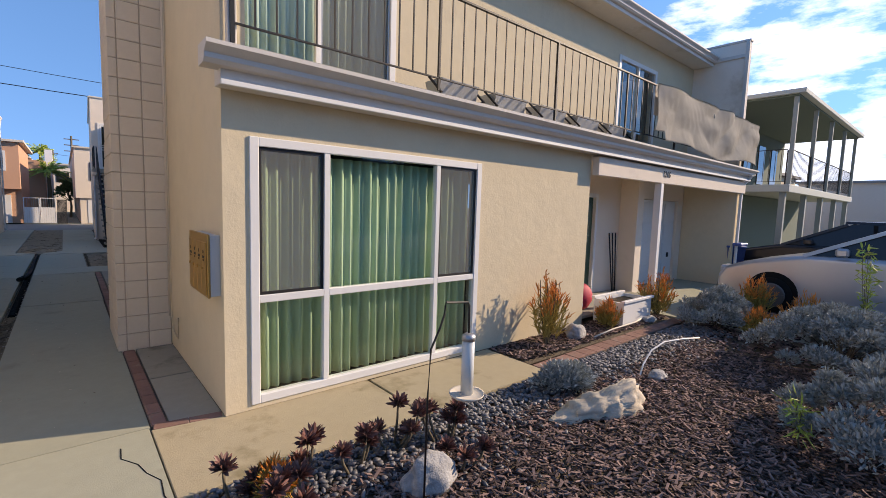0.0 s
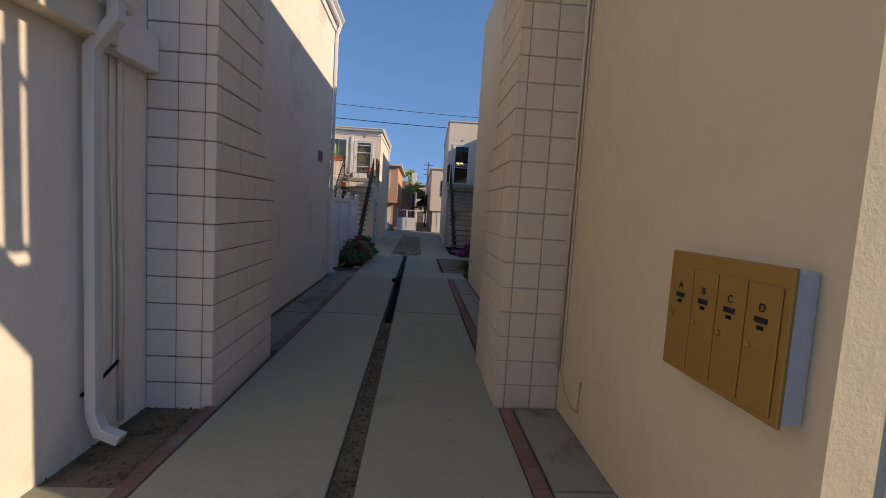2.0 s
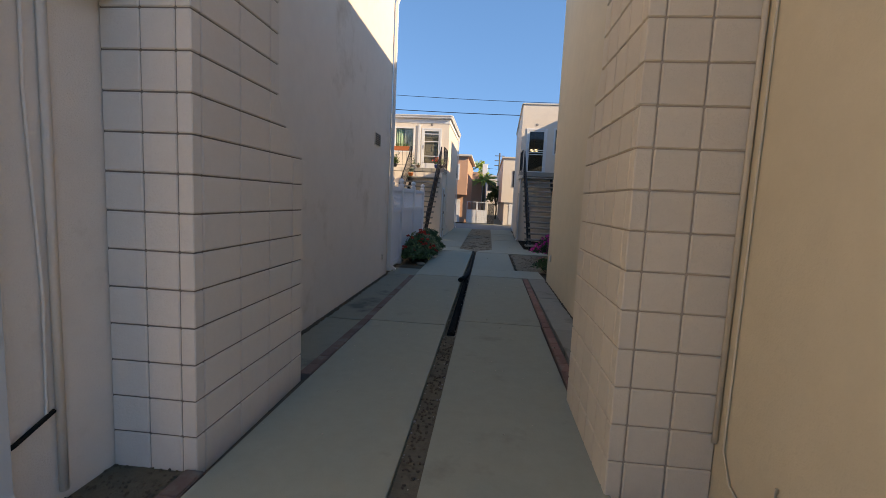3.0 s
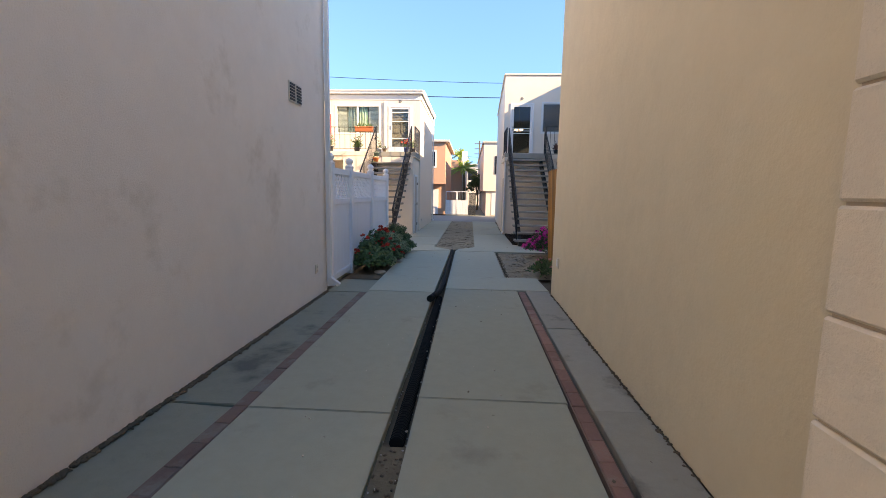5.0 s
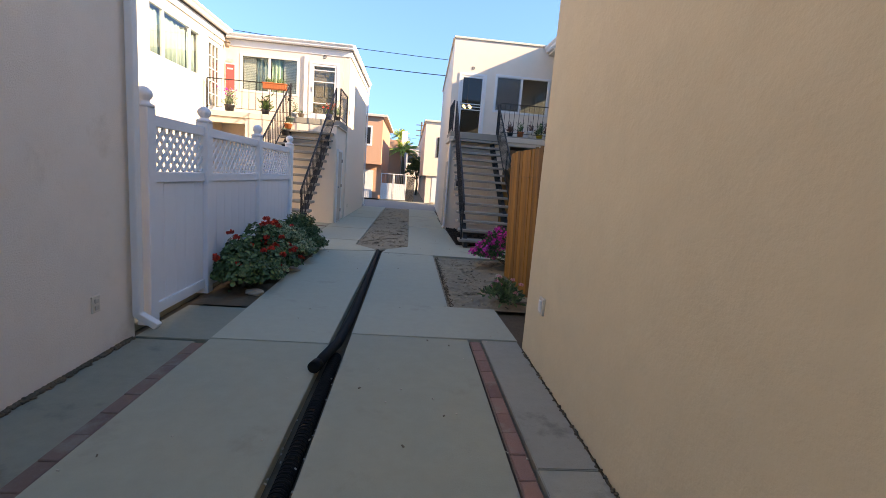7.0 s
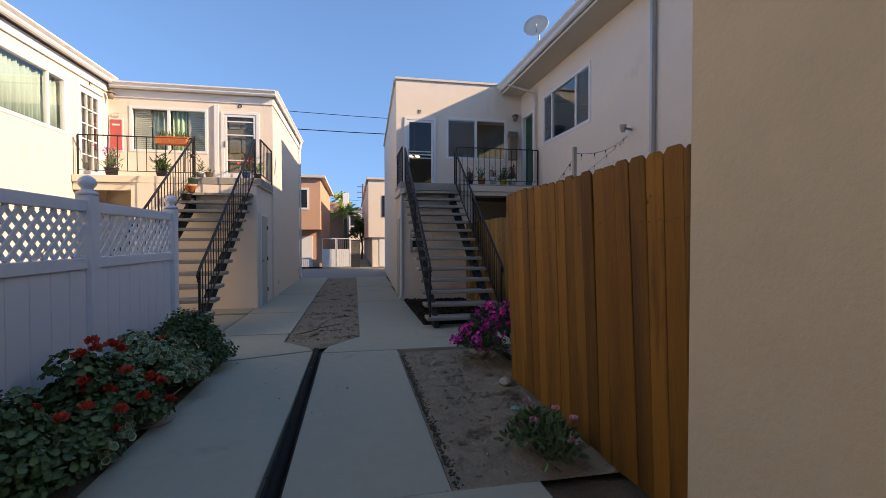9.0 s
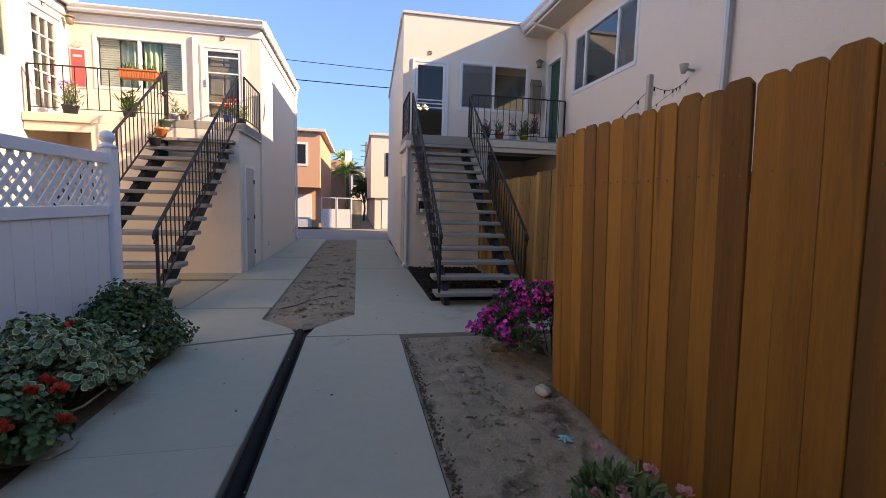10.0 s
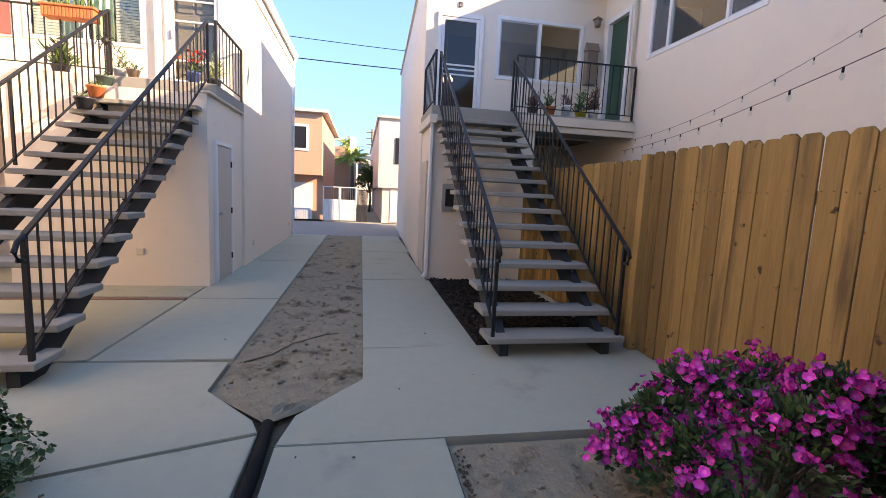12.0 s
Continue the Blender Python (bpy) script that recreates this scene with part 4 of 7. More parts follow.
# ---- houses behind the courts ----
R = thing("apartment_house", (0, 0, 0), "two-storey cream stucco flat-roofed house with outside stairs", "house")
mR = side((0, 22.61), (1, 0, 0), (0, 1, 0))
RWIN = (2.363, 4.072, 3.60, 4.713)
RDOOR = (1.27, 2.06, 2.78, 4.64)
part("wall", placed(wall_bm(1.08, 6.7, 2.6, 5.64, [RWIN, RDOOR], 0.18), mR), STUCCO_C, R)
bm = prism(bmesh.new(), [(1.03, 22.61), (1.079, 22.61), (1.2, 22.9), (1.5, 31.2), (1.29, 31.2)], 0, 5.64)
part("wall", bm, STUCCO_C, R)
part("wall", box_bm(1.04, 21.36, 0, 2.75, 22.6, 2.58), STUCCO_C, R)
part("wall", box_bm(2.751, 23.9, 0, 4.5, 24.05, 2.58), STUCCO_C, R)
part("wall", box_bm(1.5, 31.0, 0, 6.7, 31.2, 5.7), STUCCO_C, R)
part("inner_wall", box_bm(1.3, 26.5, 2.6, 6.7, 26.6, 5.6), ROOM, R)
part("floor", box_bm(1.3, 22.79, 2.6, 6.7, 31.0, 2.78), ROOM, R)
part("roof", prism(bmesh.new(), [(1.03, 22.6), (6.7, 22.6), (6.7, 31.2), (1.29, 31.2)], 5.64, 5.67), ROOFING, R)
part("parapet_cap", box_bm(1.0, 22.57, 5.642, 4.0, 22.8, 5.70, 0.006), CREAM_TRIM, R)
part("parapet_cap", bar(bmesh.new(), (1.06, 22.8, 5.67), (1.32, 31.2, 5.67), 0.16, 0.06), CREAM_TRIM, R)
window(R, mR, *RWIN, cols=(3.20,), screens=((0, 0),), frame_w=0.055)
part("landing", box_bm(1.0, 21.3, 2.60, 4.49, 22.605, 2.78, 0.008), TREAD, R)
part("landing_trim", box_bm(0.97, 21.26, 2.50, 1.10, 22.6, 2.64, 0.008), CREAM_TRIM, R)
part("landing_trim", box_bm(2.45, 21.26, 2.60, 4.49, 21.298, 2.74, 0.006), CREAM_TRIM, R)
part("landing_trim", box_bm(2.45, 21.30, 2.50, 4.49, 21.36, 2.598, 0.006), CREAM_TRIM, R)
downspout("downspout", R, [(1.02, 21.33, 2.55), (1.02, 21.33, 0.12), (0.96, 21.28, 0.05)], 0.06)
part("wall_panel", box_bm(1.75, 21.335, 0.15, 2.2, 21.358, 2.3, 0.004), STUCCO_C, R)
part("utility_door", box_bm(1.012, 21.75, 0.03, 1.036, 22.35, 1.95, 0.004), DOOR_GREY, R)


def screen_door(parent, m, u0, u1, z0, z1, leaf_mat, rails, kick, label, dark=True):
    d = part("screen_door", bmesh.new(), WHITE, parent, label)
    bm = bmesh.new()
    for q in ((u0 - 0.03, z0, u0 + 0.04, z1 + 0.03), (u1 - 0.04, z0, u1 + 0.03, z1 + 0.03), (u0 + 0.04, z1 - 0.04, u1 - 0.04, z1 + 0.03)):
        box(bm, q[0], -0.03, q[1], q[2], 0.05, q[3])
    for q in ((u0 + 0.045, z0 + 0.02, u0 + 0.10, z1 - 0.045), (u1 - 0.10, z0 + 0.02, u1 - 0.045, z1 - 0.045), (u0 + 0.10, z1 - 0.10, u1 - 0.10, z1 - 0.045), (u0 + 0.10, z0 + 0.02, u1 - 0.10, z0 + kick)):
        box(bm, q[0], -0.02, q[1], q[2], 0.015, q[3])
    for r in rails:
        box(bm, u0 + 0.10, -0.016, r - 0.014, u1 - 0.10, 0.01, r + 0.014)
    placed(bevelled(bm, 0.003), m).to_mesh(d.data)
    bm.free()
    g = part("mesh_panel", placed(box_bm(u0 + 0.1, 0.0, z0 + kick, u1 - 0.1, 0.004, z1 - 0.1), m), GLASS_DARK if dark else GLASS, d)
    g.visible_shadow = False
    if leaf_mat is None:
        part("handle", placed(box_bm(u0 + 0.06, -0.055, z0 + 0.92, u0 + 0.085, -0.021, z0 + 1.06, 0.004), m), METAL, d)
        return d
    leaf = part("door_leaf", placed(box_bm(u0 + 0.03, 0.07, z0, u1 - 0.03, 0.11, z1), m), leaf_mat, parent)
    if not dark:
        for j in range(3):
            for i in range(2):
                c = u0 + 0.13 + i * (u1 - u0 - 0.23) / 2
                part("door_panel", placed(box_bm(c, 0.055, z0 + 0.2 + j * 0.58, c + 0.25, 0.069, z0 + 0.66 + j * 0.58, 0.008), m), leaf_mat, leaf)
    part("handle", placed(box_bm(u0 + 0.06, -0.055, z0 + 0.92, u0 + 0.085, -0.021, z0 + 1.06, 0.004), m), METAL, d)
    return d


screen_door(R, mR, *RDOOR, None, (3.60, 3.69, 3.77), 0.12, "white aluminium screen door with glass panels")

Lh = thing("apartment_house", (0, 0, 0), "two-storey cream stucco house with balcony and outside stairs", "house")
mL = side((0, 22.41), (1, 0, 0), (0, 1, 0))
LWIN = (-5.16, -3.5, 3.49, 4.535)
LDOOR = (-3.16, -2.36, 2.75, 4.49)
part("wall", placed(wall_bm(-7.5, -2.2, 2.6, 4.89, [LWIN, LDOOR], 0.18), mL), STUCCO_C, Lh)
part("wall", box_bm(-2.198, 22.41, 0, -2.02, 27.7, 4.89), STUCCO_C, Lh)
part("wall", box_bm(-4.4, 20.68, 0, -2.06, 22.40, 2.56), STUCCO_C, Lh)
part("wall", box_bm(-7.5, 22.25, 0, -4.401, 22.40, 2.56), STUCCO_C, Lh)
part("wall", box_bm(-7.5, 27.5, 0, -2.2, 27.7, 4.89), STUCCO_C, Lh)
part("inner_wall", box_bm(-7.5, 26.0, 2.6, -2.2, 26.1, 4.88), ROOM, Lh)
part("floor", box_bm(-7.5, 22.6, 2.55, -2.2, 27.5, 2.74), ROOM, Lh)
part("roof", box_bm(-7.5, 22.3, 4.895, -1.95, 27.8, 4.98, 0.008), ROOFING, Lh)
part("roof_gutter", profile_x([(22.30 + y * 0.8, 4.90 + z * 1.1) for y, z in GUTTER], -5.5, -1.93), WHITE, Lh)
part("roof_gutter", profile_y([(-1.95 - y * 0.6, 4.90 + z * 1.1) for y, z in GUTTER], 22.25, 27.82), WHITE, Lh)
part("fascia_trim", box_bm(-5.55, 22.385, 4.72, -2.01, 22.408, 4.895, 0.004), WHITE, Lh)
part("fascia_trim", box_bm(-2.018, 22.41, 4.72, -1.99, 27.7, 4.895, 0.004), WHITE, Lh)
window(Lh, mL, *LWIN, cols=(-4.34,), frame_w=0.055, blind=((-5.1, -4.75), (-3.95, -3.55)))
pleats(Lh, mL, -4.75, -4.38, 3.55, 4.48, CURTAIN_BLUE)
pleats(Lh, mL, -4.3, -3.98, 3.55, 4.48, CURTAIN)
screen_door(Lh, mL, *LDOOR, DOOR_BROWN, (4.28, 3.96, 3.35), 0.30, "white screen door over a brown panelled door", dark=False)
part("door_casing", box_bm(-3.34, 22.36, 2.75, -3.24, 22.407, 4.66, 0.004), WHITE, Lh)
part("balcony_deck", box_bm(-5.59, 20.98, 2.60, -3.36, 22.405, 2.745, 0.008), CREAM_TRIM, Lh)
part("landing", box_bm(-3.355, 20.98, 2.60, -2.02, 22.405, 2.75, 0.008), TREAD, Lh)
part("balcony_beam", box_bm(-5.59, 21.02, 2.44, -3.4, 21.12, 2.595, 0.006), CREAM_TRIM, Lh)
part("landing_cheek", box_bm(-2.13, 20.66, 2.565, -2.01, 22.40, 2.597, 0.008), CREAM_TRIM, Lh)
sd = part("side_door", box_bm(-2.058, 20.98, 0.03, -2.035, 21.64, 1.94, 0.004), DOOR_GREY, Lh, "beige side door")
for q in ((20.90, 20.975, 2.0), (21.645, 21.72, 2.0)):
    part("door_frame", box_bm(-2.058, q[0], 0.0, -2.02, q[1], q[2], 0.003), WHITE, Lh)
part("door_frame", box_bm(-2.058, 20.976, 1.945, -2.021, 21.644, 2.0), WHITE, Lh)
downspout("downspout", Lh, [(-1.93, 27.62, 4.9), (-1.97, 27.62, 4.6), (-1.97, 27.62, 0.15), (-1.92, 27.62, 0.05)], 0.07)
part("knob", lathe(bmesh.new(), ((0.012, 0), (0.028, 0.02), (0.028, 0.04), (0.01, 0.055)), 10, (0, 0, 0)), METAL, sd).matrix_basis = pose(-2.036, 21.06, 0.98, 0, 90, 0)
for z in (0.3, 1.0, 1.7):
    part("hinge", box_bm(-2.036, 21.635, z - 0.045, -2.014, 21.652, z + 0.045), IRON, sd)


# ---- outside stairs ----
def staircase(x0, x1, y0, label, n=14, rise=0.183, run=0.257):
    st = thing("staircase", (x0, y0, 0), label, "stairs", "outside stairs")
    w = x1 - x0
    me = None
    for i in range(n):
        z, y = rise * (i + 1), run * i
        if me is None:
            ob = part("tread", box_bm(0, -0.03, -0.055, w, 0.29, 0.0, 0.008), TREAD, st)
            me = ob.data
        else:
            ob = new("tread", me)
            ob.parent = st
        ob.matrix_basis = pose(0, y, z, 0, 0, 0)
        for sx in (0.16, w - 0.16):
            br = bmesh.new()
            bar(br, (sx, y + 0.03, z - 0.058), (sx, y + 0.10, z - 0.20), 0.05, 0.035)
            bar(br, (sx, y + 0.0, z - 0.066), (sx, y + 0.26, z - 0.066), 0.05, 0.016)
            part("bracket", br, STRINGER, st)
    top = n * run + 0.05
    for sx in (0.16, w - 0.16):
        bm = profile_x([(0.02, 0.0), (0.26, 0.0), (top, rise * n - 0.20), (top, rise * n + 0.06), (top - 0.16, rise * n - 0.03), (0.02, 0.10)], sx - 0.04, sx + 0.04)
        part("stringer", bm, STRINGER, st)
    return st


RS = (1.07, 2.37, 17.83)
LS = (-3.42, -2.12, 17.45)
staircase(*RS, "open-tread grey stairs with black stringers by the mulch bed", run=0.249)
staircase(*LS, "open-tread grey stairs with black stringers at the house")
N, RISE, RUN = 14, 0.183, 0.257


def stair_rail(x, y0, label, top_extra=(), run=RUN):
    a = (x, y0 + 0.03, RISE)
    b = (x, y0 + 0.03 + run * (N + 0.1), RISE * (N + 1.1))
    r = railing("stair_railing", [(a, b), *top_extra], label, height=0.84, gap=0.158)
    bm = bmesh.new()
    tube(bm, [(0, 0.0, 0.84), (0, -0.06, 0.80), (0, -0.09, 0.74), (0, -0.06, 0.68), (0, -0.01, 0.68)], 0.017, 8)
    part("scroll_end", bm, IRON, r)
    return r


stair_rail(1.12, 17.83, "black iron stair railing with thin balusters", [((1.05, 21.36, 2.78), (1.05, 22.58, 2.78))], 0.249)
stair_rail(2.32, 17.83, "black iron stair railing with thin balusters", run=0.249)
stair_rail(-3.37, 17.45, "black iron stair railing with thin balusters")
stair_rail(-2.17, 17.45, "black iron stair railing with thin balusters", [((-2.05, 21.05, 2.75), (-2.05, 22.38, 2.75))])
railing("balcony_railing", [((-5.5, 21.04, 2.75), (-3.37, 21.04, 2.75))], "black iron balcony railing with thin balusters", height=0.80, gap=0.178)
railing("balcony_railing", [((2.36, 21.34, 2.78), (4.45, 21.34, 2.78))], "black iron balcony railing with thin balusters", height=0.88, gap=0.14)
railing("balcony_railing", [((1.08, 2.99, 2.90), (5.0, 2.99, 2.90)), ((5.0, 2.99, 2.90), (8.6, 2.99, 2.90)), ((8.6, 2.99, 2.90), (12.4, 2.99, 2.90))],
        "long black iron balcony railing over the windows", height=0.98, low=0.14, gap=0.163)


# ---- fences ----
def white_fence():
    f = thing("vinyl_fence", (-2.2, 12.15, 0), "white vinyl privacy fence with lattice top", "fence")
    posts = (0.10, 1.16, 2.78, 4.46)
    cap = [(0.075, 0.0), (0.075, 0.02), (0.045, 0.035), (0.04, 0.05), (0.06, 0.075), (0.066, 0.10), (0.055, 0.13), (0.03, 0.15), (0.008, 0.158)]
    for p in posts:
        po = part("post", box_bm(-0.06, p - 0.06, 0, 0.06, p + 0.06, 1.80, 0.006), VINYL, f)
        part("post_cap", lathe(bmesh.new(), cap, 14, (0, p, 1.80)), VINYL, po)
    for a, b in zip(posts[:-1], posts[1:]):
        a, b = a + 0.061, b - 0.061
        for z0, z1 in ((0.06, 0.16), (1.20, 1.29), (1.66, 1.75)):
            part("rail", box_bm(-0.03, a, z0, 0.03, b, z1, 0.005), VINYL, f)
        n = max(1, round((b - a) / 0.2))
        for i in range(n):
            part("board", box_bm(-0.012, a + (b - a) * i / n + 0.001, 0.161, 0.012, a + (b - a) * (i + 1) / n - 0.001, 1.199, 0.003), VINYL, f)
        lat = bmesh.new()
        h = 1.659 - 1.291
        for sgn in (1, -1):
            c = a - h
            while c < b + h:
                p, q = [c, 1.291], [c + h, 1.659]
                if sgn < 0:
                    p, q = [c + h, 1.291], [c, 1.659]
                pts = sorted([p, q])
                (y0, z0), (y1, z1) = pts
                s = (z1 - z0) / (y1 - y0)
                if y0 < a:
                    z0, y0 = z0 + s * (a - y0), a
                if y1 > b:
                    z1, y1 = z1 + s * (b - y1), b
                if y1 - y0 > 0.02:
                    bar(lat, (0.006 * sgn, y0, z0), (0.006 * sgn, y1, z1), 0.010, 0.036)
                c += 0.115
        part("lattice", lat, VINYL, f)
    return f


white_fence()


def dog_eared(w, h, t=0.018):
    e = 0.028
    return profile_x([(-w / 2, 0), (w / 2, 0), (w / 2, h - e), (w / 2 - e, h), (-w / 2 + e, h), (-w / 2, h - e)], -t / 2, t / 2)


def wood_fence(name, x, y0, y1, h, mat, label, pitch=0.141, turn=0.0, seed=1, outside=-1, wobble=0.012, lean=0.0, gap=0.006):
    """Pickets of uneven width on two rails, nailed through near the top."""
    f = thing(name, (x, y0, 0), label, "fence", turn=turn, lean=lean)
    rng = random.Random(seed)
    widths = (0.146, 0.139, 0.132, 0.142)
    me, nail, y = [None] * len(widths), None, 0.0
    while y < y1 - y0 - 0.07:
        k = rng.randrange(len(widths))
        w = widths[k] * pitch / 0.141
        if me[k] is None:
            b = part("picket", bevelled(dog_eared(w - gap, h), 0.003), mat, f)
            me[k] = b.data
        else:
            b = new("picket", me[k])
            b.parent = f
        c = y + w / 2
        b.matrix_basis = pose(rng.uniform(-0.004, 0.004), c, 0.03 + rng.uniform(-wobble, wobble), rng.uniform(-0.12, 0.12), rng.uniform(-0.25, 0.25), rng.uniform(-1.2, 1.2))
        for dy in (-0.035, 0.04):
            if nail is None:
                ob = part("nail", box_bm(-0.002, -0.0035, -0.004, 0.002, 0.0035, 0.004), STEM, f)
                nail = ob.data
            else:
                ob = new("nail", nail)
                ob.parent = f
            ob.matrix_basis = pose(-0.014 if outside < 0 else 0.014, c + dy + rng.uniform(-0.006, 0.006), h - 0.32 + rng.uniform(-0.008, 0.008))
        y += w
    for z in (0.35, h - 0.35):
        part("rail", box_bm(0.016 if outside < 0 else -0.058, 0, z - 0.04, 0.058 if outside < 0 else -0.016, y, z + 0.04, 0.004), mat, f)
    return f


wood_fence("wood_fence", 1.505, 12.20, 15.07, 1.85, WOOD_NEW, "orange-brown stained cedar fence with dog-eared pickets", pitch=0.1385, lean=-2.4, gap=0.002)
wood_fence("wood_fence", 2.56, 15.15, 17.95, 1.84, WOOD_OLD, "lighter weathered cedar fence with dog-eared pickets", seed=5)
wood_fence("wood_fence", 2.60, 18.05, 21.3, 1.80, WOOD_OLD, "lighter weathered cedar fence beside the stairs", seed=8)
wood_fence("wood_fence", 2.56, 15.15, 16.2, 1.62, WOOD_OLD, "weathered cedar fence return", seed=9, turn=90)
fp = thing("fence_post", (2.56, 18.0, 0), "square cedar fence post beside the stairs", "post")
part("post", box_bm(-0.045, -0.045, 0, 0.045, 0.045, 1.86, 0.006), WOOD_OLD, fp)

brick_row("brick_edging", (0.595, 3.3), (0.595, 5.45), 0.11, "worn red brick edging beside the path")
brick_row("brick_edging", (0.60, 6.8), (0.625, 12.2), 0.10, "worn red brick edging beside the path")
brick_row("brick_edging", (-1.685, 6.72), (-1.638, 8.5), 0.11, "faded dirty brick edging beside the path", z=-0.012, mat=BRICK_OLD)
brick_row("brick_edging", (-1.638, 8.5), (-1.638, 11.9), 0.11, "faded dirty brick edging beside the path", z=-0.012, mat=BRICK_OLD)
brick_row("brick_edging", (-1.695, 1.0), (-1.695, 5.3), 0.11, "faded dirty brick edging beside the path", mat=BRICK_OLD)
brick_row("brick_edging", (0.55, 3.27), (1.02, 3.2), 0.10, "worn red brick edging at the corner")
brick_row("brick_edging", (4.06, 2.33), (7.85, 2.37), 0.2, "red brick edging of the front bed")
brick_row("brick_edging", (-5.5, 19.97), (-2.12, 19.97), 0.11, "red brick line across the court")


# ---- plants ----
def leaf_mesh(name, rng, bases, ways, length, width, mat, parent, label="", fold=0.25, spread=0.35):
    """Many small folded leaves as one mesh."""
    n = len(bases)
    b = np.array(bases, dtype=float)
    w = np.array(ways, dtype=float)
    w /= np.linalg.norm(w, axis=1)[:, None] + 1e-9
    r = rng.normal(size=(n, 3))
    s = np.cross(w, r)
    s /= np.linalg.norm(s, axis=1)[:, None] + 1e-9
    u = np.cross(s, w)
    ln = length * rng.uniform(1 - spread, 1 + spread, (n, 1))
    wd = width * rng.uniform(1 - spread, 1 + spread, (n, 1))
    v = np.empty((n, 6, 3))
    v[:, 0] = b
    v[:, 1] = b + w * ln * 0.35 + s * wd * 0.5 + u * wd * fold
    v[:, 2] = b + w * ln * 0.8 + s * wd * 0.38 + u * wd * fold * 0.4
    v[:, 3] = b + w * ln - u * wd * fold * 0.6
    v[:, 4] = b + w * ln * 0.8 - s * wd * 0.38 + u * wd * fold * 0.4
    v[:, 5] = b + w * ln * 0.35 - s * wd * 0.5 + u * wd * fold
    i = np.arange(n) * 6
    faces = np.concatenate([np.stack([i, i + 1, i + 2, i + 3], 1), np.stack([i, i + 3, i + 4, i + 5], 1)])
    me = bpy.data.meshes.new(name)
    me.from_pydata(v.reshape(-1, 3).tolist(), [], faces.tolist())
    me.validate()
    me.update()
    me.materials.append(mat)
    ob = new(name, me)
    ob.parent = parent
    return tagged(ob, label)


def disc_mesh(name, rng, bases, ways, radius, inner, outer, parent, label="", cup=0.25, core=0.80, wave=0.12):
    """Many round leaves or flowers, each a disc with a rim of its own colour, as one mesh."""
    n, k = len(bases), 8
    b, w = np.array(bases, dtype=float), np.array(ways, dtype=float)
    w /= np.linalg.norm(w, axis=1)[:, None] + 1e-9
    s = np.cross(w, rng.normal(size=(n, 3)))
    s /= np.linalg.norm(s, axis=1)[:, None] + 1e-9
    u = np.cross(s, w)
    r = radius * rng.uniform(0.6, 1.3, (n, 1))
    v = np.empty((n, 1 + 2 * k, 3))
    v[:, 0] = b
    for j in range(k):
        a = 2 * math.pi * j / k
        d = (s * math.cos(a) + u * math.sin(a)) * r
        lift = w * r * (cup + wave * (1 if j % 2 else -1))
        v[:, 1 + j] = b + d * core + lift * core ** 2
        v[:, 1 + k + j] = b + d + lift
    o = (np.arange(n) * (1 + 2 * k)).tolist()
    faces, slot = [], []
    for i in o:
        for j in range(k):
            q = (j + 1) % k
            faces.append((i, i + 1 + j, i + 1 + q))
            faces.append((i + 1 + j, i + 1 + k + j, i + 1 + k + q, i + 1 + q))
            slot.extend((0, 1))
    me = bpy.data.meshes.new(name)
    me.from_pydata(v.reshape(-1, 3).tolist(), [], faces)
    me.materials.append(inner)
    me.materials.append(outer)
    me.polygons.foreach_set("material_index", slot)
    me.shade_smooth()
    me.update()
    ob = new(name, me)
    ob.parent = parent
    return tagged(ob, label)


def lump_points(rng, n, rx, ry, h, clumps, size, flat=0.8):
    """Points on the skins of overlapping clumps within a mound."""
    a = rng.uniform(0, 2 * math.pi, clumps)
    k = np.sqrt(rng.uniform(0, 1, clumps))
    cx, cy = rx * k * np.cos(a), ry * k * np.sin(a)
    cz = h * (0.19 + 0.66 * (1 - k ** 2) * rng.uniform(0.6, 1.05, clumps))
    sz = size * rng.uniform(0.6, 1.25, clumps)
    j = rng.integers(0, clumps, n)
    d = rng.normal(size=(n, 3))
    d[:, 2] = np.abs(d[:, 2]) * 0.9 - 0.25
    d /= np.linalg.norm(d, axis=1)[:, None]
    p = np.stack([cx[j], cy[j], cz[j]], 1) + d * (sz[j] * rng.uniform(0.55, 1.0, n))[:, None] * np.array([1, 1, flat])
    p[:, 2] = np.maximum(p[:, 2], 0.015)
    return p, d, np.stack([cx, cy, cz], 1)


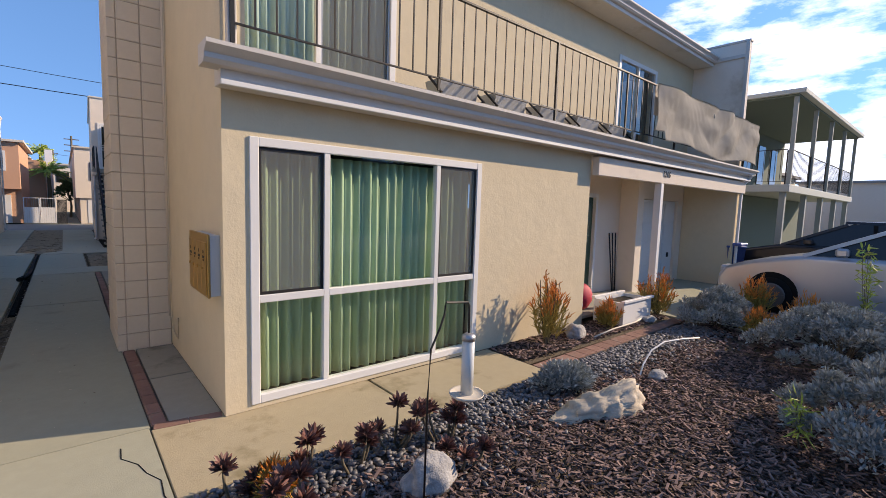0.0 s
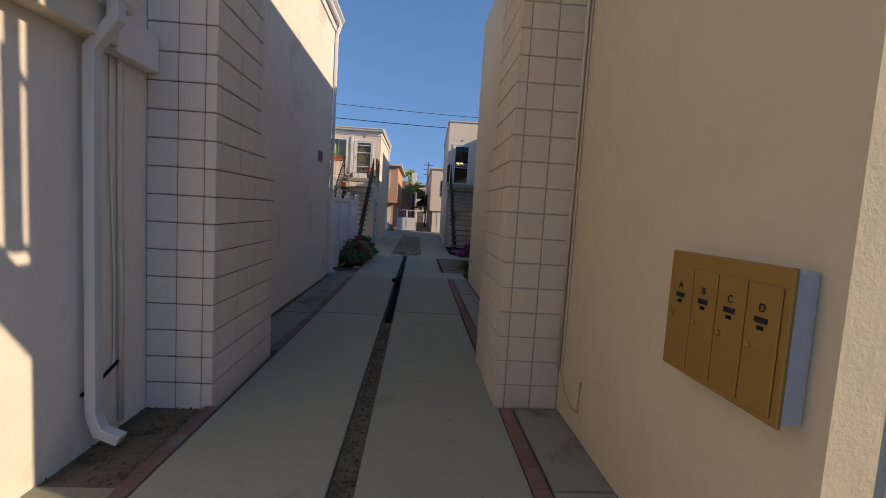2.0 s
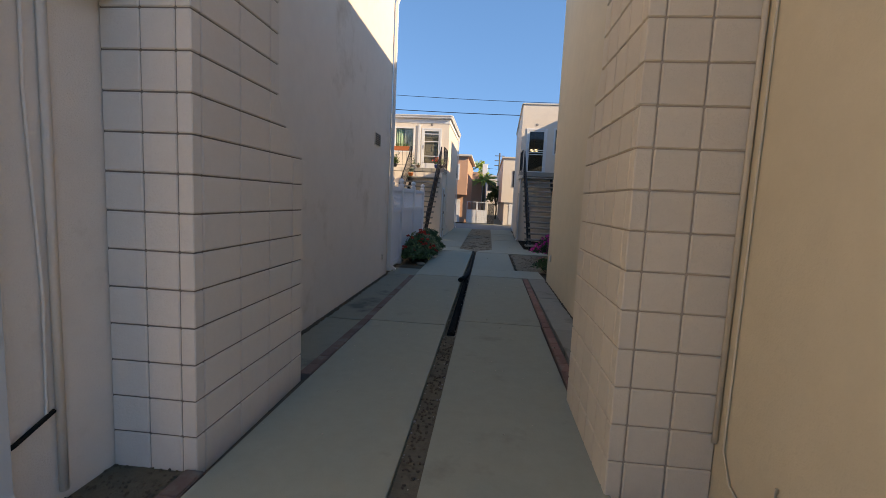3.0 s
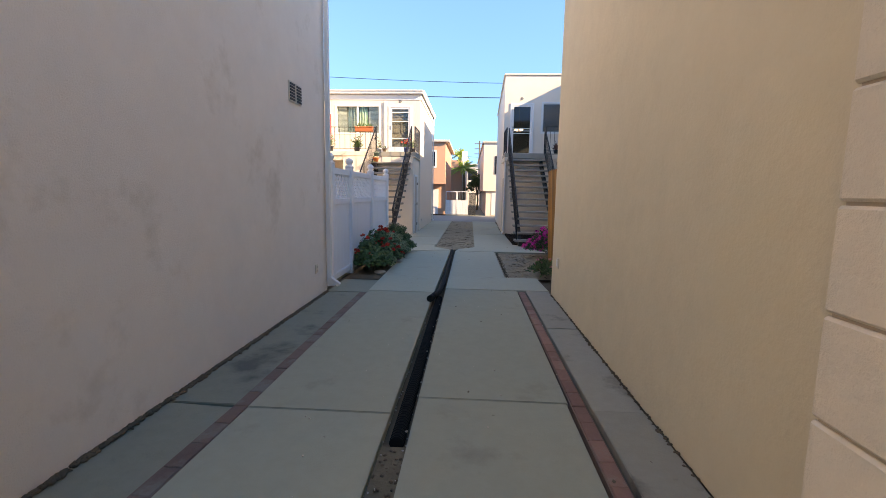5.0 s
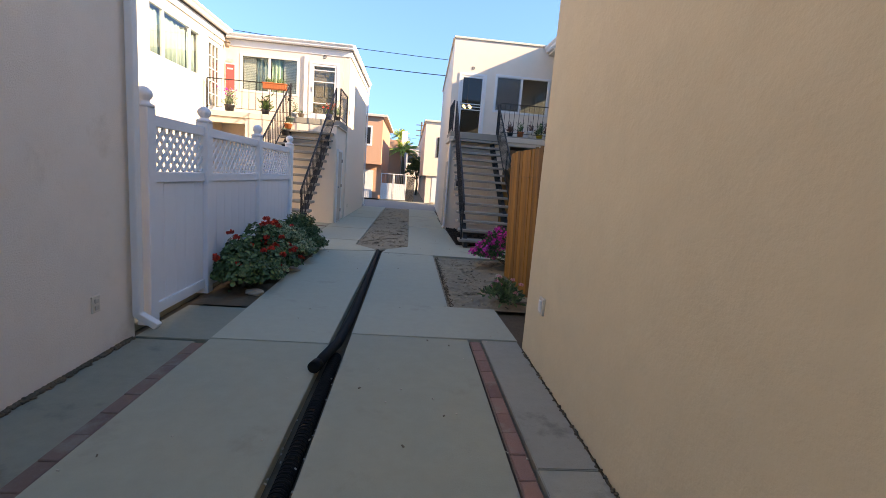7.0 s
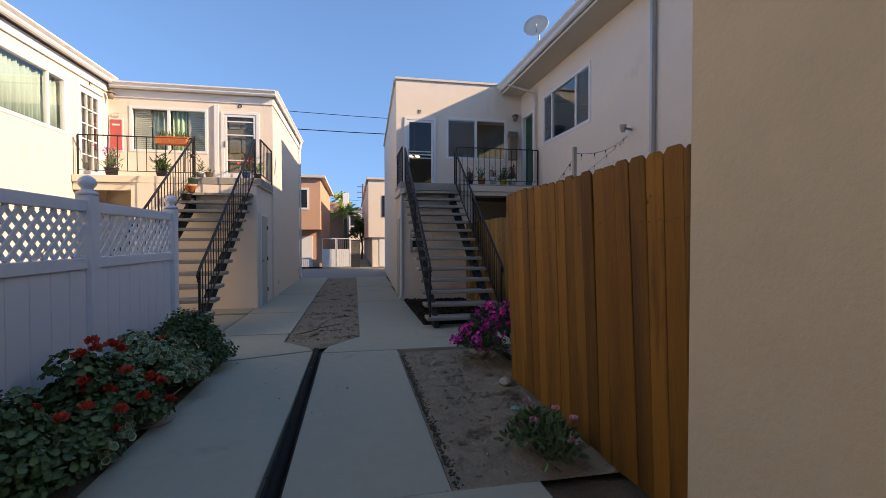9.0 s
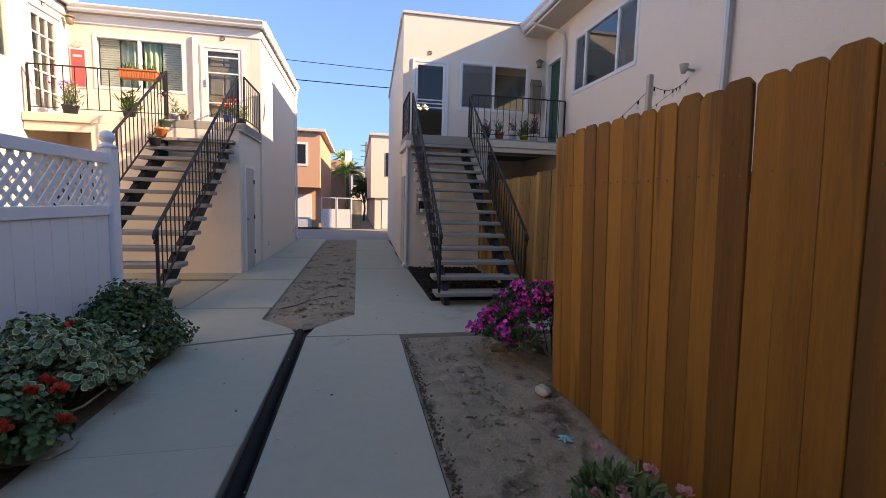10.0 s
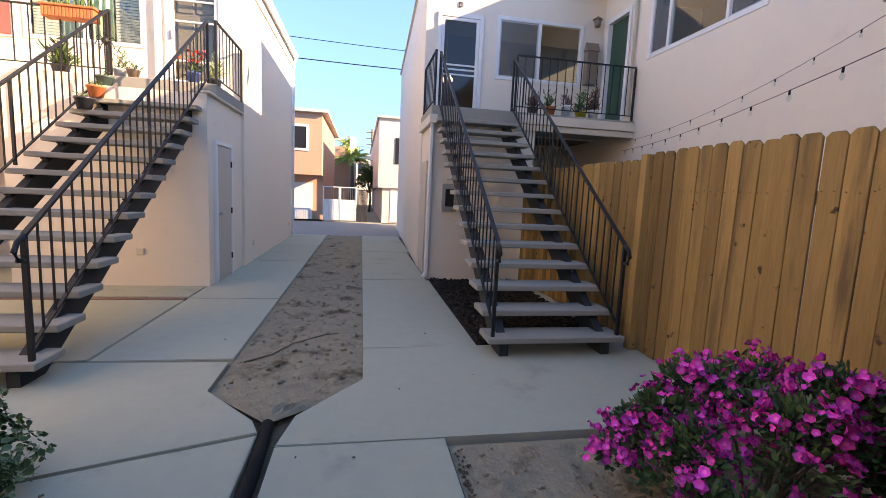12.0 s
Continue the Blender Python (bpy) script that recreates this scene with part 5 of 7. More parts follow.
def shrub(name, loc, rx, ry, h, n, leaf, mat, label, seed=1, clumps=26, size=0.16, flowers=None, rise=0.4, stem_mat=None, category="shrub", fold=0.25, disc=None, blooms=None):
    rng = np.random.default_rng(seed)
    sh = thing(name, loc, label, category)
    p, d, centres = lump_points(rng, n, rx, ry, h, clumps, size)
    ways = d + rng.normal(size=d.shape) * 0.45 + np.array([0, 0, rise])
    if disc:
        disc_mesh("foliage", rng, p, ways, leaf[0], disc[0], disc[1], sh)
    else:
        leaf_mesh("foliage", rng, p, ways, leaf[0], leaf[1], mat, sh, fold=fold)
    if blooms:
        count, rad, heart, rim = blooms
        a = np.repeat(rng.integers(0, len(p), count // 7), 7)
        count = len(a)
        disc_mesh("blossoms", rng, p[a] + d[a] * 0.045 + rng.normal(size=(count, 3)) * 0.022 + np.array([0, 0, 0.015]), d[a] + rng.normal(size=(count, 3)) * 0.5, rad, heart, rim, sh, "open magenta trumpet flowers", 0.45, 0.42, 0.28)
    bm = bmesh.new()
    for c in centres[::2]:
        mid = Vector((c[0] * 0.5, c[1] * 0.5, c[2] * 0.55))
        tube(bm, [(c[0] * 0.2, c[1] * 0.2, 0), mid, tuple(c)], 0.008, 5, 0.004)
    part("stem", bm, stem_mat or STEM, sh)
    if flowers:
        fmat, heads, petals, plen, pw, lift = flowers
        a = rng.integers(0, len(p), heads)
        pts, dirs = [], []
        for q in a:
            up = d[q] * 0.7 + np.array([0, 0, 0.6])
            c = p[q] + up * lift
            for _ in range(petals):
                e = rng.normal(size=3)
                e[2] = abs(e[2])
                e /= np.linalg.norm(e)
                pts.append(c + e * plen * 0.5)
                dirs.append(e + up * 0.5)
        leaf_mesh("blossoms", rng, pts, dirs, plen, pw, fmat, sh, "clusters of small flowers", fold=0.1)
    return sh


shrub("geranium_bush", (-1.88, 13.62, 0), 0.28, 0.46, 0.60, 4600, (0.0205, 0.0), LEAF, "bushy dark geranium with red flower heads by the white fence", 2, 34, 0.15, (PETAL_RED, 17, 36, 0.034, 0.026, 0.07), disc=(LEAF, LEAF_DARK))
shrub("geranium_bush", (-1.88, 14.35, 0), 0.30, 0.46, 0.68, 4600, (0.0205, 0.0), LEAF, "bushy geranium with red flower heads by the white fence", 22, 34, 0.15, (PETAL_RED, 30, 40, 0.036, 0.028, 0.08), disc=(LEAF, LEAF_DARK))
shrub("variegated_shrub", (-1.72, 14.12, 0), 0.15, 0.24, 0.34, 900, (0.024, 0.0), LEAF_PALE, "low variegated geranium with cream-edged leaves", 8, 16, 0.11, disc=(LEAF_MID, LEAF_CREAM))
shrub("variegated_shrub", (-1.86, 15.18, 0), 0.30, 0.60, 0.66, 6200, (0.0215, 0.0), LEAF_PALE, "pale variegated geranium shrub with cream-edged leaves", 3, 36, 0.16, (PETAL_RED, 4, 20, 0.03, 0.025, 0.10), disc=(LEAF_MID, LEAF_CREAM))
shrub("jade_shrub", (-1.84, 16.15, 0), 0.32, 0.42, 0.74, 6500, (0.0145, 0.0), LEAF_DARK, "dark green rounded jade shrub", 4, 44, 0.15, disc=(LEAF_DARK, LEAF))
shrub("dry_groundcover", (-1.62, 16.3, 0), 0.10, 0.26, 0.14, 700, (0.03, 0.01), LEAF_PALE, "small straggling groundcover at the path edge", 5, 12, 0.07)
shrub("dry_groundcover", (-1.66, 15.75, 0), 0.08, 0.22, 0.10, 420, (0.03, 0.008), STEM, "dry brown groundcover at the path edge", 9, 10, 0.06)
shrub("petunia_bush", (1.86, 15.86, 0), 0.68, 0.52, 0.84, 10000, (0.042, 0.022), LEAF_DARK, "sprawling bush covered in magenta flowers by the fence", 6, 52, 0.15, blooms=(2600, 0.0200, PETAL_HEART, PETAL_MAGENTA))
shrub("small_flower_plant", (1.15, 13.62, 0), 0.18, 0.20, 0.26, 620, (0.065, 0.026), LEAF_MID, "low fleshy green plant with pale pink flower heads", 7, 14, 0.09, (PETAL_PINK, 7, 26, 0.026, 0.018, 0.17))
# front garden
for k, (x, y, rx, ry, h, sd) in enumerate(((6.95, 0.20, 0.95, 0.85, 0.80, 11), (4.72, -0.46, 0.74, 0.70, 0.74, 12), (8.3, 0.15, 0.8, 0.6, 0.5, 13), (7.95, 1.85, 0.66, 0.45, 0.66, 14), (3.78, 1.80, 0.24, 0.15, 0.24, 15), (8.9, -0.8, 1.1, 0.7, 0.5, 16), (6.9, -1.6, 1.0, 0.8, 0.55, 17))):
    shrub("silver_shrub", (x, y, 0), rx, ry, h, int(19000 * rx), (0.045, 0.019), LEAF_SILVER, "mounded silver-grey leaved shrub in mulch", sd, int(60 * rx) + 12, 0.13, fold=0.22, rise=0.6)


def firestick(loc, h, r, seed, label):
    rng = np.random.default_rng(seed)
    sh = thing("firestick_plant", loc, label, "succulent")
    pts, ways, tips, tw = [], [], [], []
    for _ in range(46):
        a, k = rng.uniform(0, 2 * math.pi), rng.uniform(0.1, 1)
        b = np.array([r * k * math.cos(a) * 0.35, r * k * math.sin(a) * 0.35, 0.0])
        e = np.array([r * k * math.cos(a), r * k * math.sin(a), h * rng.uniform(0.55, 1.0) * (1.1 - 0.5 * k)])
        for t in np.linspace(0.2, 1.0, 16):
            p = b + (e - b) * t
            for _ in range(2):
                d = (e - b) / np.linalg.norm(e - b) * 0.9 + rng.normal(size=3) * 0.35
                (tips if t > 0.82 else pts).append(p)
                (tw if t > 0.82 else ways).append(d)
    leaf_mesh("foliage", rng, pts, ways, 0.10, 0.012, LEAF_FIRE, sh, fold=0.5)
    tagged(leaf_mesh("growth", rng, tips, tw, 0.09, 0.012, LEAF_TIP, sh, fold=0.5), "orange-red growing tips", kind="stuff")
    bm = bmesh.new()
    for a in range(7):
        t = a * 0.9
        tube(bm, [(0.02 * math.cos(t), 0.02 * math.sin(t), -0.02), (r * 0.4 * math.cos(t), r * 0.4 * math.sin(t), h * 0.5), (r * 0.5 * math.cos(t), r * 0.5 * math.sin(t), h * 0.85)], 0.012, 5, 0.004)
    part("stem", bm, STEM, sh)


firestick((4.85, 2.82, 0), 0.98, 0.26, 21, "tall orange-tipped firestick succulent at the wall")
firestick((7.75, 2.70, 0), 0.80, 0.34, 22, "orange-tipped firestick succulent near the planter")
firestick((9.0, 1.62, 0), 0.80, 0.28, 23, "red-tipped firestick succulent among silver shrubs")
firestick((8.35, 0.78, 0), 0.66, 0.34, 24, "red-tipped firestick succulent among silver shrubs")
firestick((7.75, 1.22, 0), 0.42, 0.26, 25, "low red-tipped firestick succulent")
firestick((6.3, 2.75, 0), 0.40, 0.2, 26, "brownish firestick succulent beside a rock")
firestick((0.98, 1.88, 0), 0.20, 0.10, 27, "small orange firestick succulent in pebbles")


def rosette_plant(loc, heads, seed, label):
    rng = np.random.default_rng(seed)
    pl = thing("aeonium_plant", loc, label, "succulent")
    for _ in range(heads):
        x, y, z = rng.uniform(-0.17, 0.17), rng.uniform(-0.12, 0.12), rng.uniform(0.08, 0.30)
        stem = tube(bmesh.new(), [(x * 0.4, y * 0.4, -0.02), (x * 0.9, y * 0.9, z * 0.6), (x, y, z)], 0.011, 6, 0.008)
        part("stem", stem, STEM, pl)
        pts, ways = [], []
        tilt = rng.normal(size=2) * 0.35
        for k in range(44):
            a = k * 2.39996
            el = 0.05 + 1.2 * (k / 44)
            pts.append((x, y, z + 0.012 * k / 44))
            ways.append((math.cos(a) * math.cos(el) + tilt[0] * 0.5, math.sin(a) * math.cos(el) + tilt[1] * 0.5, math.sin(el) * 0.75))
        leaf_mesh("rosette", rng, pts, ways, 0.085, 0.026, LEAF_RED, pl, fold=0.12, spread=0.15)


def sapling(loc, h, reach, stems, leaves, size, label, seed):
    """Thin upright stems with sparse narrow leaves."""
    sp = thing("young_shrub", loc, label, "shrub")
    rng = np.random.default_rng(seed)
    for _ in range(stems):
        e = np.array([rng.uniform(-reach, reach), rng.uniform(-reach, reach), h * rng.uniform(0.7, 1.0)])
        part("stem", tube(bmesh.new(), [(0, 0, -0.02), tuple(e * 0.5 + np.array([0.03, 0.02, 0])), tuple(e)], 0.006, 6, 0.003), STEM, sp)
        t = rng.uniform(0.35, 1.0, leaves)
        leaf_mesh("foliage", rng, e[None, :] * t[:, None] + rng.normal(size=(leaves, 3)) * 0.03, rng.normal(size=(leaves, 3)) + np.array([0, 0, 0.3]), size[0], size[1], LEAF_PALM, sp)


sapling((8.25, 0.12, 0), 1.5, 0.28, 4, 46, (0.10, 0.02), "thin-stemmed young shrub with sparse pale leaves", 61)
sapling((4.25, 0.05, 0), 0.42, 0.10, 3, 26, (0.10, 0.014), "small bright green sprig among silver shrubs", 62)

for k, (x, y, n) in enumerate(((1.84, 1.93, 6), (2.2, 1.74, 6), (1.15, 1.95, 3), (0.8, 2.02, 3), (1.5, 1.86, 4), (1.0, 1.62, 4), (2.05, 1.45, 3))):
    rosette_plant((x, y, 0), n, 40 + k, "burgundy aeonium rosettes on bare stems in pebbles")


def rock(name, loc, size, seed, mat, label, ridges=0.0, turn=0.0):
    t = thing(name, loc, label, "rock", turn=turn)
    bm = bmesh.new()
    bmesh.ops.create_icosphere(bm, subdivisions=4, radius=1.0)
    for v in bm.verts:
        p = v.co.copy()
        k = 1 + 0.28 * noise.noise(p * 1.4 + Vector((seed, 0, 0))) + 0.12 * noise.noise(p * 4 + Vector((seed, 3, 0)))
        tall = 1.0
        if ridges:
            k += ridges * (1 - p.x * p.x) * math.sin(p.x * 17 - p.z * 2.6 + 1.2 * noise.noise(p * 2)) + 0.04 * noise.noise(p * 9)
            tall = 0.85 + 0.5 * p.x + 0.22 * math.exp(-((p.x - 0.55) / 0.18) ** 2)
        v.co = Vector((p.x * size[0] * k, p.y * size[1] * k, max(-0.05, (p.z * size[2] * k + size[2] * 0.45) * tall)))
    for f in bm.faces:
        f.smooth = True
    part("stone", bm, mat, t)


rock("boulder", (3.60, 1.31, 0), (0.47, 0.15, 0.145), 5, ROCK_WHITE, "long pale weathered boulder with ridges in mulch", 0.15, -20)
rock("boulder", (1.78, 1.42, 0), (0.17, 0.12, 0.14), 8, ROCK_GREY, "speckled grey rock among pebbles")
rock("boulder", (5.45, 2.78, 0), (0.17, 0.12, 0.13), 9, ROCK_GREY, "small grey rock at the wall bed")
rock("boulder", (7.3, 2.62, 0), (0.16, 0.10, 0.06), 10, ROCK_GREY, "small grey rock at the brick edging")
rock("boulder", (4.85, 1.38, 0), (0.13, 0.08, 0.06), 12, ROCK_GREY, "small grey stone in mulch")
rock("stepping_stone", (-1.68, 14.66, 0), (0.17, 0.17, 0.025), 13, CONCRETE_OLD, "round stepping stone at the flower bed edge")
rock("boulder", (-1.68, 13.35, 0), (0.10, 0.07, 0.04), 14, ROCK_WHITE, "small pale stone at the flower bed edge")
rock("boulder", (1.40, 15.02, 0), (0.05, 0.08, 0.035), 15, ROCK_WHITE, "small pale stone at the fence foot")


def scatter(name, n, seed, spot, size, mat, label, category, kind="pebble", parent_kind="stuff"):
    """Loose small pieces in one mesh."""
    rng = np.random.default_rng(seed)
    bm0 = bmesh.new()
    if kind == "pebble":
        bmesh.ops.create_icosphere(bm0, subdivisions=1, radius=1.0)
    else:
        box(bm0, -1, -1, -1, 1, 1, 1)
    bm0.verts.ensure_lookup_table()
    bm0.verts.index_update()
    base = np.array([v.co[:] for v in bm0.verts])
    tris = [[v.index for v in f.verts] for f in bm0.faces]
    bm0.free()
    verts, faces = [], []
    for i in range(n):
        x, y, z = spot(rng)
        s = np.array(size) * rng.uniform(0.6, 1.35, 3)
        q = Euler((rng.uniform(-0.4, 0.4), rng.uniform(-0.4, 0.4), rng.uniform(0, 6.28))).to_matrix()
        pts = (base * s) @ np.array(q).T + np.array([x, y, z])
        o = len(verts)
        verts.extend(pts.tolist())
        faces.extend([[j + o for j in f] for f in tris])
    me = bpy.data.meshes.new(name)
    me.from_pydata(verts, [], faces)
    me.validate()
    me.update()
    me.materials.append(mat)
    if kind == "pebble":
        me.shade_smooth()
    return tagged(new(name, me), label, category, kind=parent_kind)


def pebble_spot(r):
    x = r.uniform(0.6, 7.6)
    return x, 2.19 - abs(r.normal()) * (0.30 if x > 2.4 else 0.42) - 0.01 - (0.03 if x < 4.05 else 0.0), r.uniform(-0.01, 0.02)


scatter("pebbles", 5200, 1, lambda r: tuple(pebble_spot(r)), (0.030, 0.022, 0.015), PEBBLE, "smooth dark grey river pebbles along the walk", "pebbles")
scatter("bark_chips", 30000, 2, lambda r: (r.uniform(1.0, 6.5), r.uniform(-1.6, 1.75), r.uniform(-0.012, 0.028)), (0.030, 0.0065, 0.0028), MULCH, "reddish brown bark mulch chips", "mulch", "chip")
scatter("bark_chips", 5000, 3, lambda r: (r.uniform(6.5, 10), r.uniform(-2.6, 2.0), r.uniform(-0.01, 0.02)), (0.035, 0.012, 0.004), MULCH, "reddish brown bark mulch chips", "mulch", "chip")
scatter("bark_chips", 2200, 4, lambda r: (r.uniform(4.08, 7.8), r.uniform(2.55, 3.1), r.uniform(-0.005, 0.02)), (0.03, 0.010, 0.004), MULCH, "bark mulch chips at the wall", "mulch", "chip")
scatter("mulch_chips", 3000, 5, lambda r: (r.uniform(1.1, 2.48), r.uniform(18.25, 21.28), r.uniform(0.0, 0.03)), (0.035, 0.014, 0.006), DARK_MULCH, "black mulch chips under the stairs", "mulch", "chip")
scatter("dirt_crumbs", 320, 6, lambda r: (r.uniform(0.5, 2.4), r.uniform(13.35, 16.5), r.uniform(-0.03, -0.005)), (0.008, 0.007, 0.005), DIRT, "loose dirt crumbs and pebbles", "dirt")
scatter("dirt_crumbs", 480, 16, lambda r: (0.495 + abs(r.normal()) * 0.03, r.uniform(13.32, 16.5), r.uniform(-0.03, -0.012)), (0.010, 0.008, 0.006), SOIL, "dark crumbs along the slab edge", "dirt")
def clod_spot(r):
    k = int(r.integers(0, 14))
    g = random.Random(k)
    return g.uniform(0.6, 1.35) + r.normal() * 0.10, min(16.5, max(13.34, g.uniform(13.5, 16.4) + r.normal() * 0.13)), r.uniform(-0.035, -0.012)


scatter("dirt_clods", 190, 21, clod_spot, (0.017, 0.015, 0.007), DIRT, "clods of dug dry dirt", "dirt")
scatter("dirt_clods", 300, 22, lambda r: (r.uniform(-1.0, -0.04), 17.4 + abs(r.normal()) * 3, r.uniform(-0.035, -0.01)), (0.024, 0.02, 0.014), DIRT, "clods of dug dry dirt", "dirt")
scatter("dry_leaves", 40, 17, lambda r: (r.uniform(0.5, 1.44), r.uniform(13.35, 16.5), r.uniform(-0.01, 0.006)), (0.022, 0.006, 0.003), STEM, "small twigs and dry leaves on the dirt", "leaves", "chip")
scatter("dirt_crumbs", 400, 18, lambda r: (r.uniform(-2.19, -1.66), r.uniform(4.36, 5.32), r.uniform(-0.04, -0.025)), (0.009, 0.008, 0.006), SOIL, "wet dark earth crumbs by the downspout", "dirt")
scatter("dirt_crumbs", 600, 7, lambda r: (r.uniform(-1.0, -0.04), r.uniform(17.4, 24), r.uniform(-0.03, -0.005)), (0.010, 0.009, 0.006), DIRT, "loose dirt crumbs and pebbles", "dirt")
scatter("drain_rubble", 500, 8, lambda r: (r.uniform(GAP_L + 0.01, GAP_R - 0.01), r.uniform(1, 8.1), r.uniform(-0.036, -0.02)), (0.011, 0.010, 0.008), SOIL, "earth and rubble in the drain slot", "dirt")
scatter("slot_grit", 150, 31, lambda r: (r.choice((GAP_L + 0.012, GAP_R - 0.012)) + r.normal() * 0.008, r.uniform(1.5, 11.5), r.uniform(-0.045, -0.012)), (0.007, 0.007, 0.005), ROCK_GREY, "pale grit caught along the slot edges", "grit")
scatter("pale_specks", 110, 32, lambda r: (r.uniform(-1.6, 1.0), r.uniform(3.4, 16.0), 0.006), (0.006, 0.004, 0.002), ROCK_WHITE, "tiny pale specks on the concrete", "grit", "chip")
scatter("dry_leaves", 34, 9, lambda r: (r.uniform(-1.5, 0.9), r.uniform(3, 20), 0.006), (0.008, 0.006, 0.0015), STEM, "small dry leaves on the path", "leaves", "chip")
scatter("wall_foot_dirt", 1300, 10, lambda r: (-2.19 + abs(r.normal()) * 0.012, r.uniform(6.75, 12.0), -0.03), (0.014, 0.024, 0.010), SOIL, "dirt along the wall foot", "dirt")
scatter("wall_foot_dirt", 220, 11, lambda r: (1.022 - abs(r.normal()) * 0.010, r.uniform(6.9, 12.0), 0.008), (0.010, 0.014, 0.007), SOIL, "dirt along the wall foot", "dirt")

# ---- toy on the dirt ----
toy = thing("toy_starfish", (1.27, 14.38, -0.005), "small turquoise plastic starfish toy on the dirt", "toy")
bm = bmesh.new()
rim = [bm.verts.new(((0.065 if k % 2 == 0 else 0.024) * math.cos(k * math.pi / 6), (0.065 if k % 2 == 0 else 0.024) * math.sin(k * math.pi / 6), 0.0)) for k in range(12)]
peak = bm.verts.new((0, 0, 0.026))
for k in range(12):
    bm.faces.new((peak, rim[k], rim[(k + 1) % 12]))
bm.faces.new(rim[::-1])
part("star", bevelled(bm, 0.003), TURQUOISE, toy)
st = thing("fallen_stick", (-1.72, 14.95, 0.02), "thin pale fallen stick in the flower bed", "stick")
part("wood", tube(bmesh.new(), [(-0.18, -0.05, 0.02), (-0.05, 0.02, 0.012), (0.04, 0.16, 0.02), (0.08, 0.34, 0.05)], 0.011, 6, 0.006), CREAM_TRIM, st)

# ---- drain pipe in the slot ----
dp = thing("drain_pipe", (-0.55, 8.2, -0.05), "black corrugated drain pipe lying in the slot", "pipe")
bm = bmesh.new()
for i in range(220):
    y = i * 0.0165
    pts = [(0.0, y, 0.0), (0.0, y + 0.0085, 0.0)]
    tube(bm, pts, 0.047 if i % 2 else 0.0445, 10)
part("pipe", bm, RUBBER, dp)
dp = thing("drain_pipe", (-0.645, 11.45, 0.03), "black flexible drain hose lying over the slot", "hose")
bm = bmesh.new()
run = [(0.02, 0, 0.012), (0.04, 0.16, 0.014), (0.088, 0.5, -0.008), (0.105, 1.2, -0.04), (0.10, 2.4, -0.06), (0.09, 3.8, -0.06), (0.09, 5.0, -0.065), (0.07, 5.46, -0.07)]
tube(bm, run, 0.039, 14)
tube(bm, [(0.0, -0.03, 0.01), (0.022, 0.04, 0.013)], 0.044, 14)
part("hose", bm, RUBBER, dp)

# ---- mailbox on the side wall ----
mb = thing("mailbox", (1.03, 3.535, 1.225), "brass wall mailbox with four lettered doors", "mailbox")
part("case", box_bm(-0.075, -0.315, -0.25, 0.0, 0.315, 0.24, 0.004), SPOUT, mb)
part("face_frame", box_bm(-0.095, -0.325, -0.26, -0.0755, 0.325, 0.25, 0.005), BRASS, mb)
for k, letter in enumerate("DCBA"):
    y = -0.225 + k * 0.15
    dr = part("door", box_bm(-0.103, y - 0.072, -0.235, -0.0955, y + 0.072, 0.185, 0.003), BRASS, mb)
    cu = bpy.data.curves.new("letter", "FONT")
    cu.body, cu.size, cu.extrude, cu.align_x, cu.align_y = letter, 0.040, 0.001, "CENTER", "CENTER"
    cu.materials.append(IRON)
    lt = new("letter", cu)
    lt.parent = dr
    lt.matrix_basis = pose(-0.1045, y, 0.105, 90, 0, -90)
    part("name_slot", box_bm(-0.1055, y - 0.028, 0.055, -0.1035, y + 0.028, 0.075), IRON, dr)
    part("tag", box_bm(-0.105, y - 0.014, 0.032, -0.1035, y + 0.014, 0.046), RUBBER, dr)
    part("lock", lathe(bmesh.new(), ((0.012, 0), (0.012, 0.006), (0.005, 0.008)), 10), BRASS, dr).matrix_basis = pose(-0.103, y + 0.045, -0.03, 0, -90, 0)


def letter_sign(text, m, size, label, mat=IRON, name="house_letter"):
    cu = bpy.data.curves.new(name, "FONT")
    cu.body, cu.size, cu.extrude, cu.align_x, cu.align_y = text, size, 0.004, "CENTER", "CENTER"
    cu.materials.append(mat)
    ob = new(name, cu)
    ob.matrix_basis = m
    return tagged(ob, label, "sign")


letter_sign("D", pose(-2.76, 22.40, 4.66, 90, 0, 0), 0.13, "black letter over the screen door")
letter_sign("D", pose(1.65, 22.60, 4.82, 90, 0, 0), 0.13, "black letter over the screen door")
letter_sign("C", pose(-5.59, 21.7, 4.76, 90, 0, 90), 0.12, "black letter over the french door")
letter_sign("1216", pose(8.42, 2.993, 2.44, 90, 0, 0), 0.15, "black house number on the porch beam", name="house_number")

# ---- bird feeder ----
bf = thing("bird_feeder", (1.716, 1.29, 0), "clear tube bird feeder on a black hook", "bird feeder")
part("pole", tube(bmesh.new(), [(-0.08, 0, -0.02), (-0.076, 0, 0.64), (-0.06, 0, 0.94), (0.0, 0, 1.05), (0.034, 0, 1.13), (0.038, 0, 1.18), (0.043, 0, 1.20), (0.22, 0, 1.18), (0.23, 0, 1.16), (0.234, 0, 0.99)], 0.0065, 8), IRON, bf)
part("tube", lathe(bmesh.new(), ((0.039, 0.60), (0.039, 0.943)), 16, (0.234, 0, 0)), material("frosted_plastic", (0.62, 0.64, 0.62), 0.25, var=0.05, bump=0), bf, "cloudy plastic seed tube")
part("lid", lathe(bmesh.new(), ((0.043, 0.943), (0.043, 0.972), (0.026, 0.985)), 16, (0.234, 0, 0)), METAL, bf)
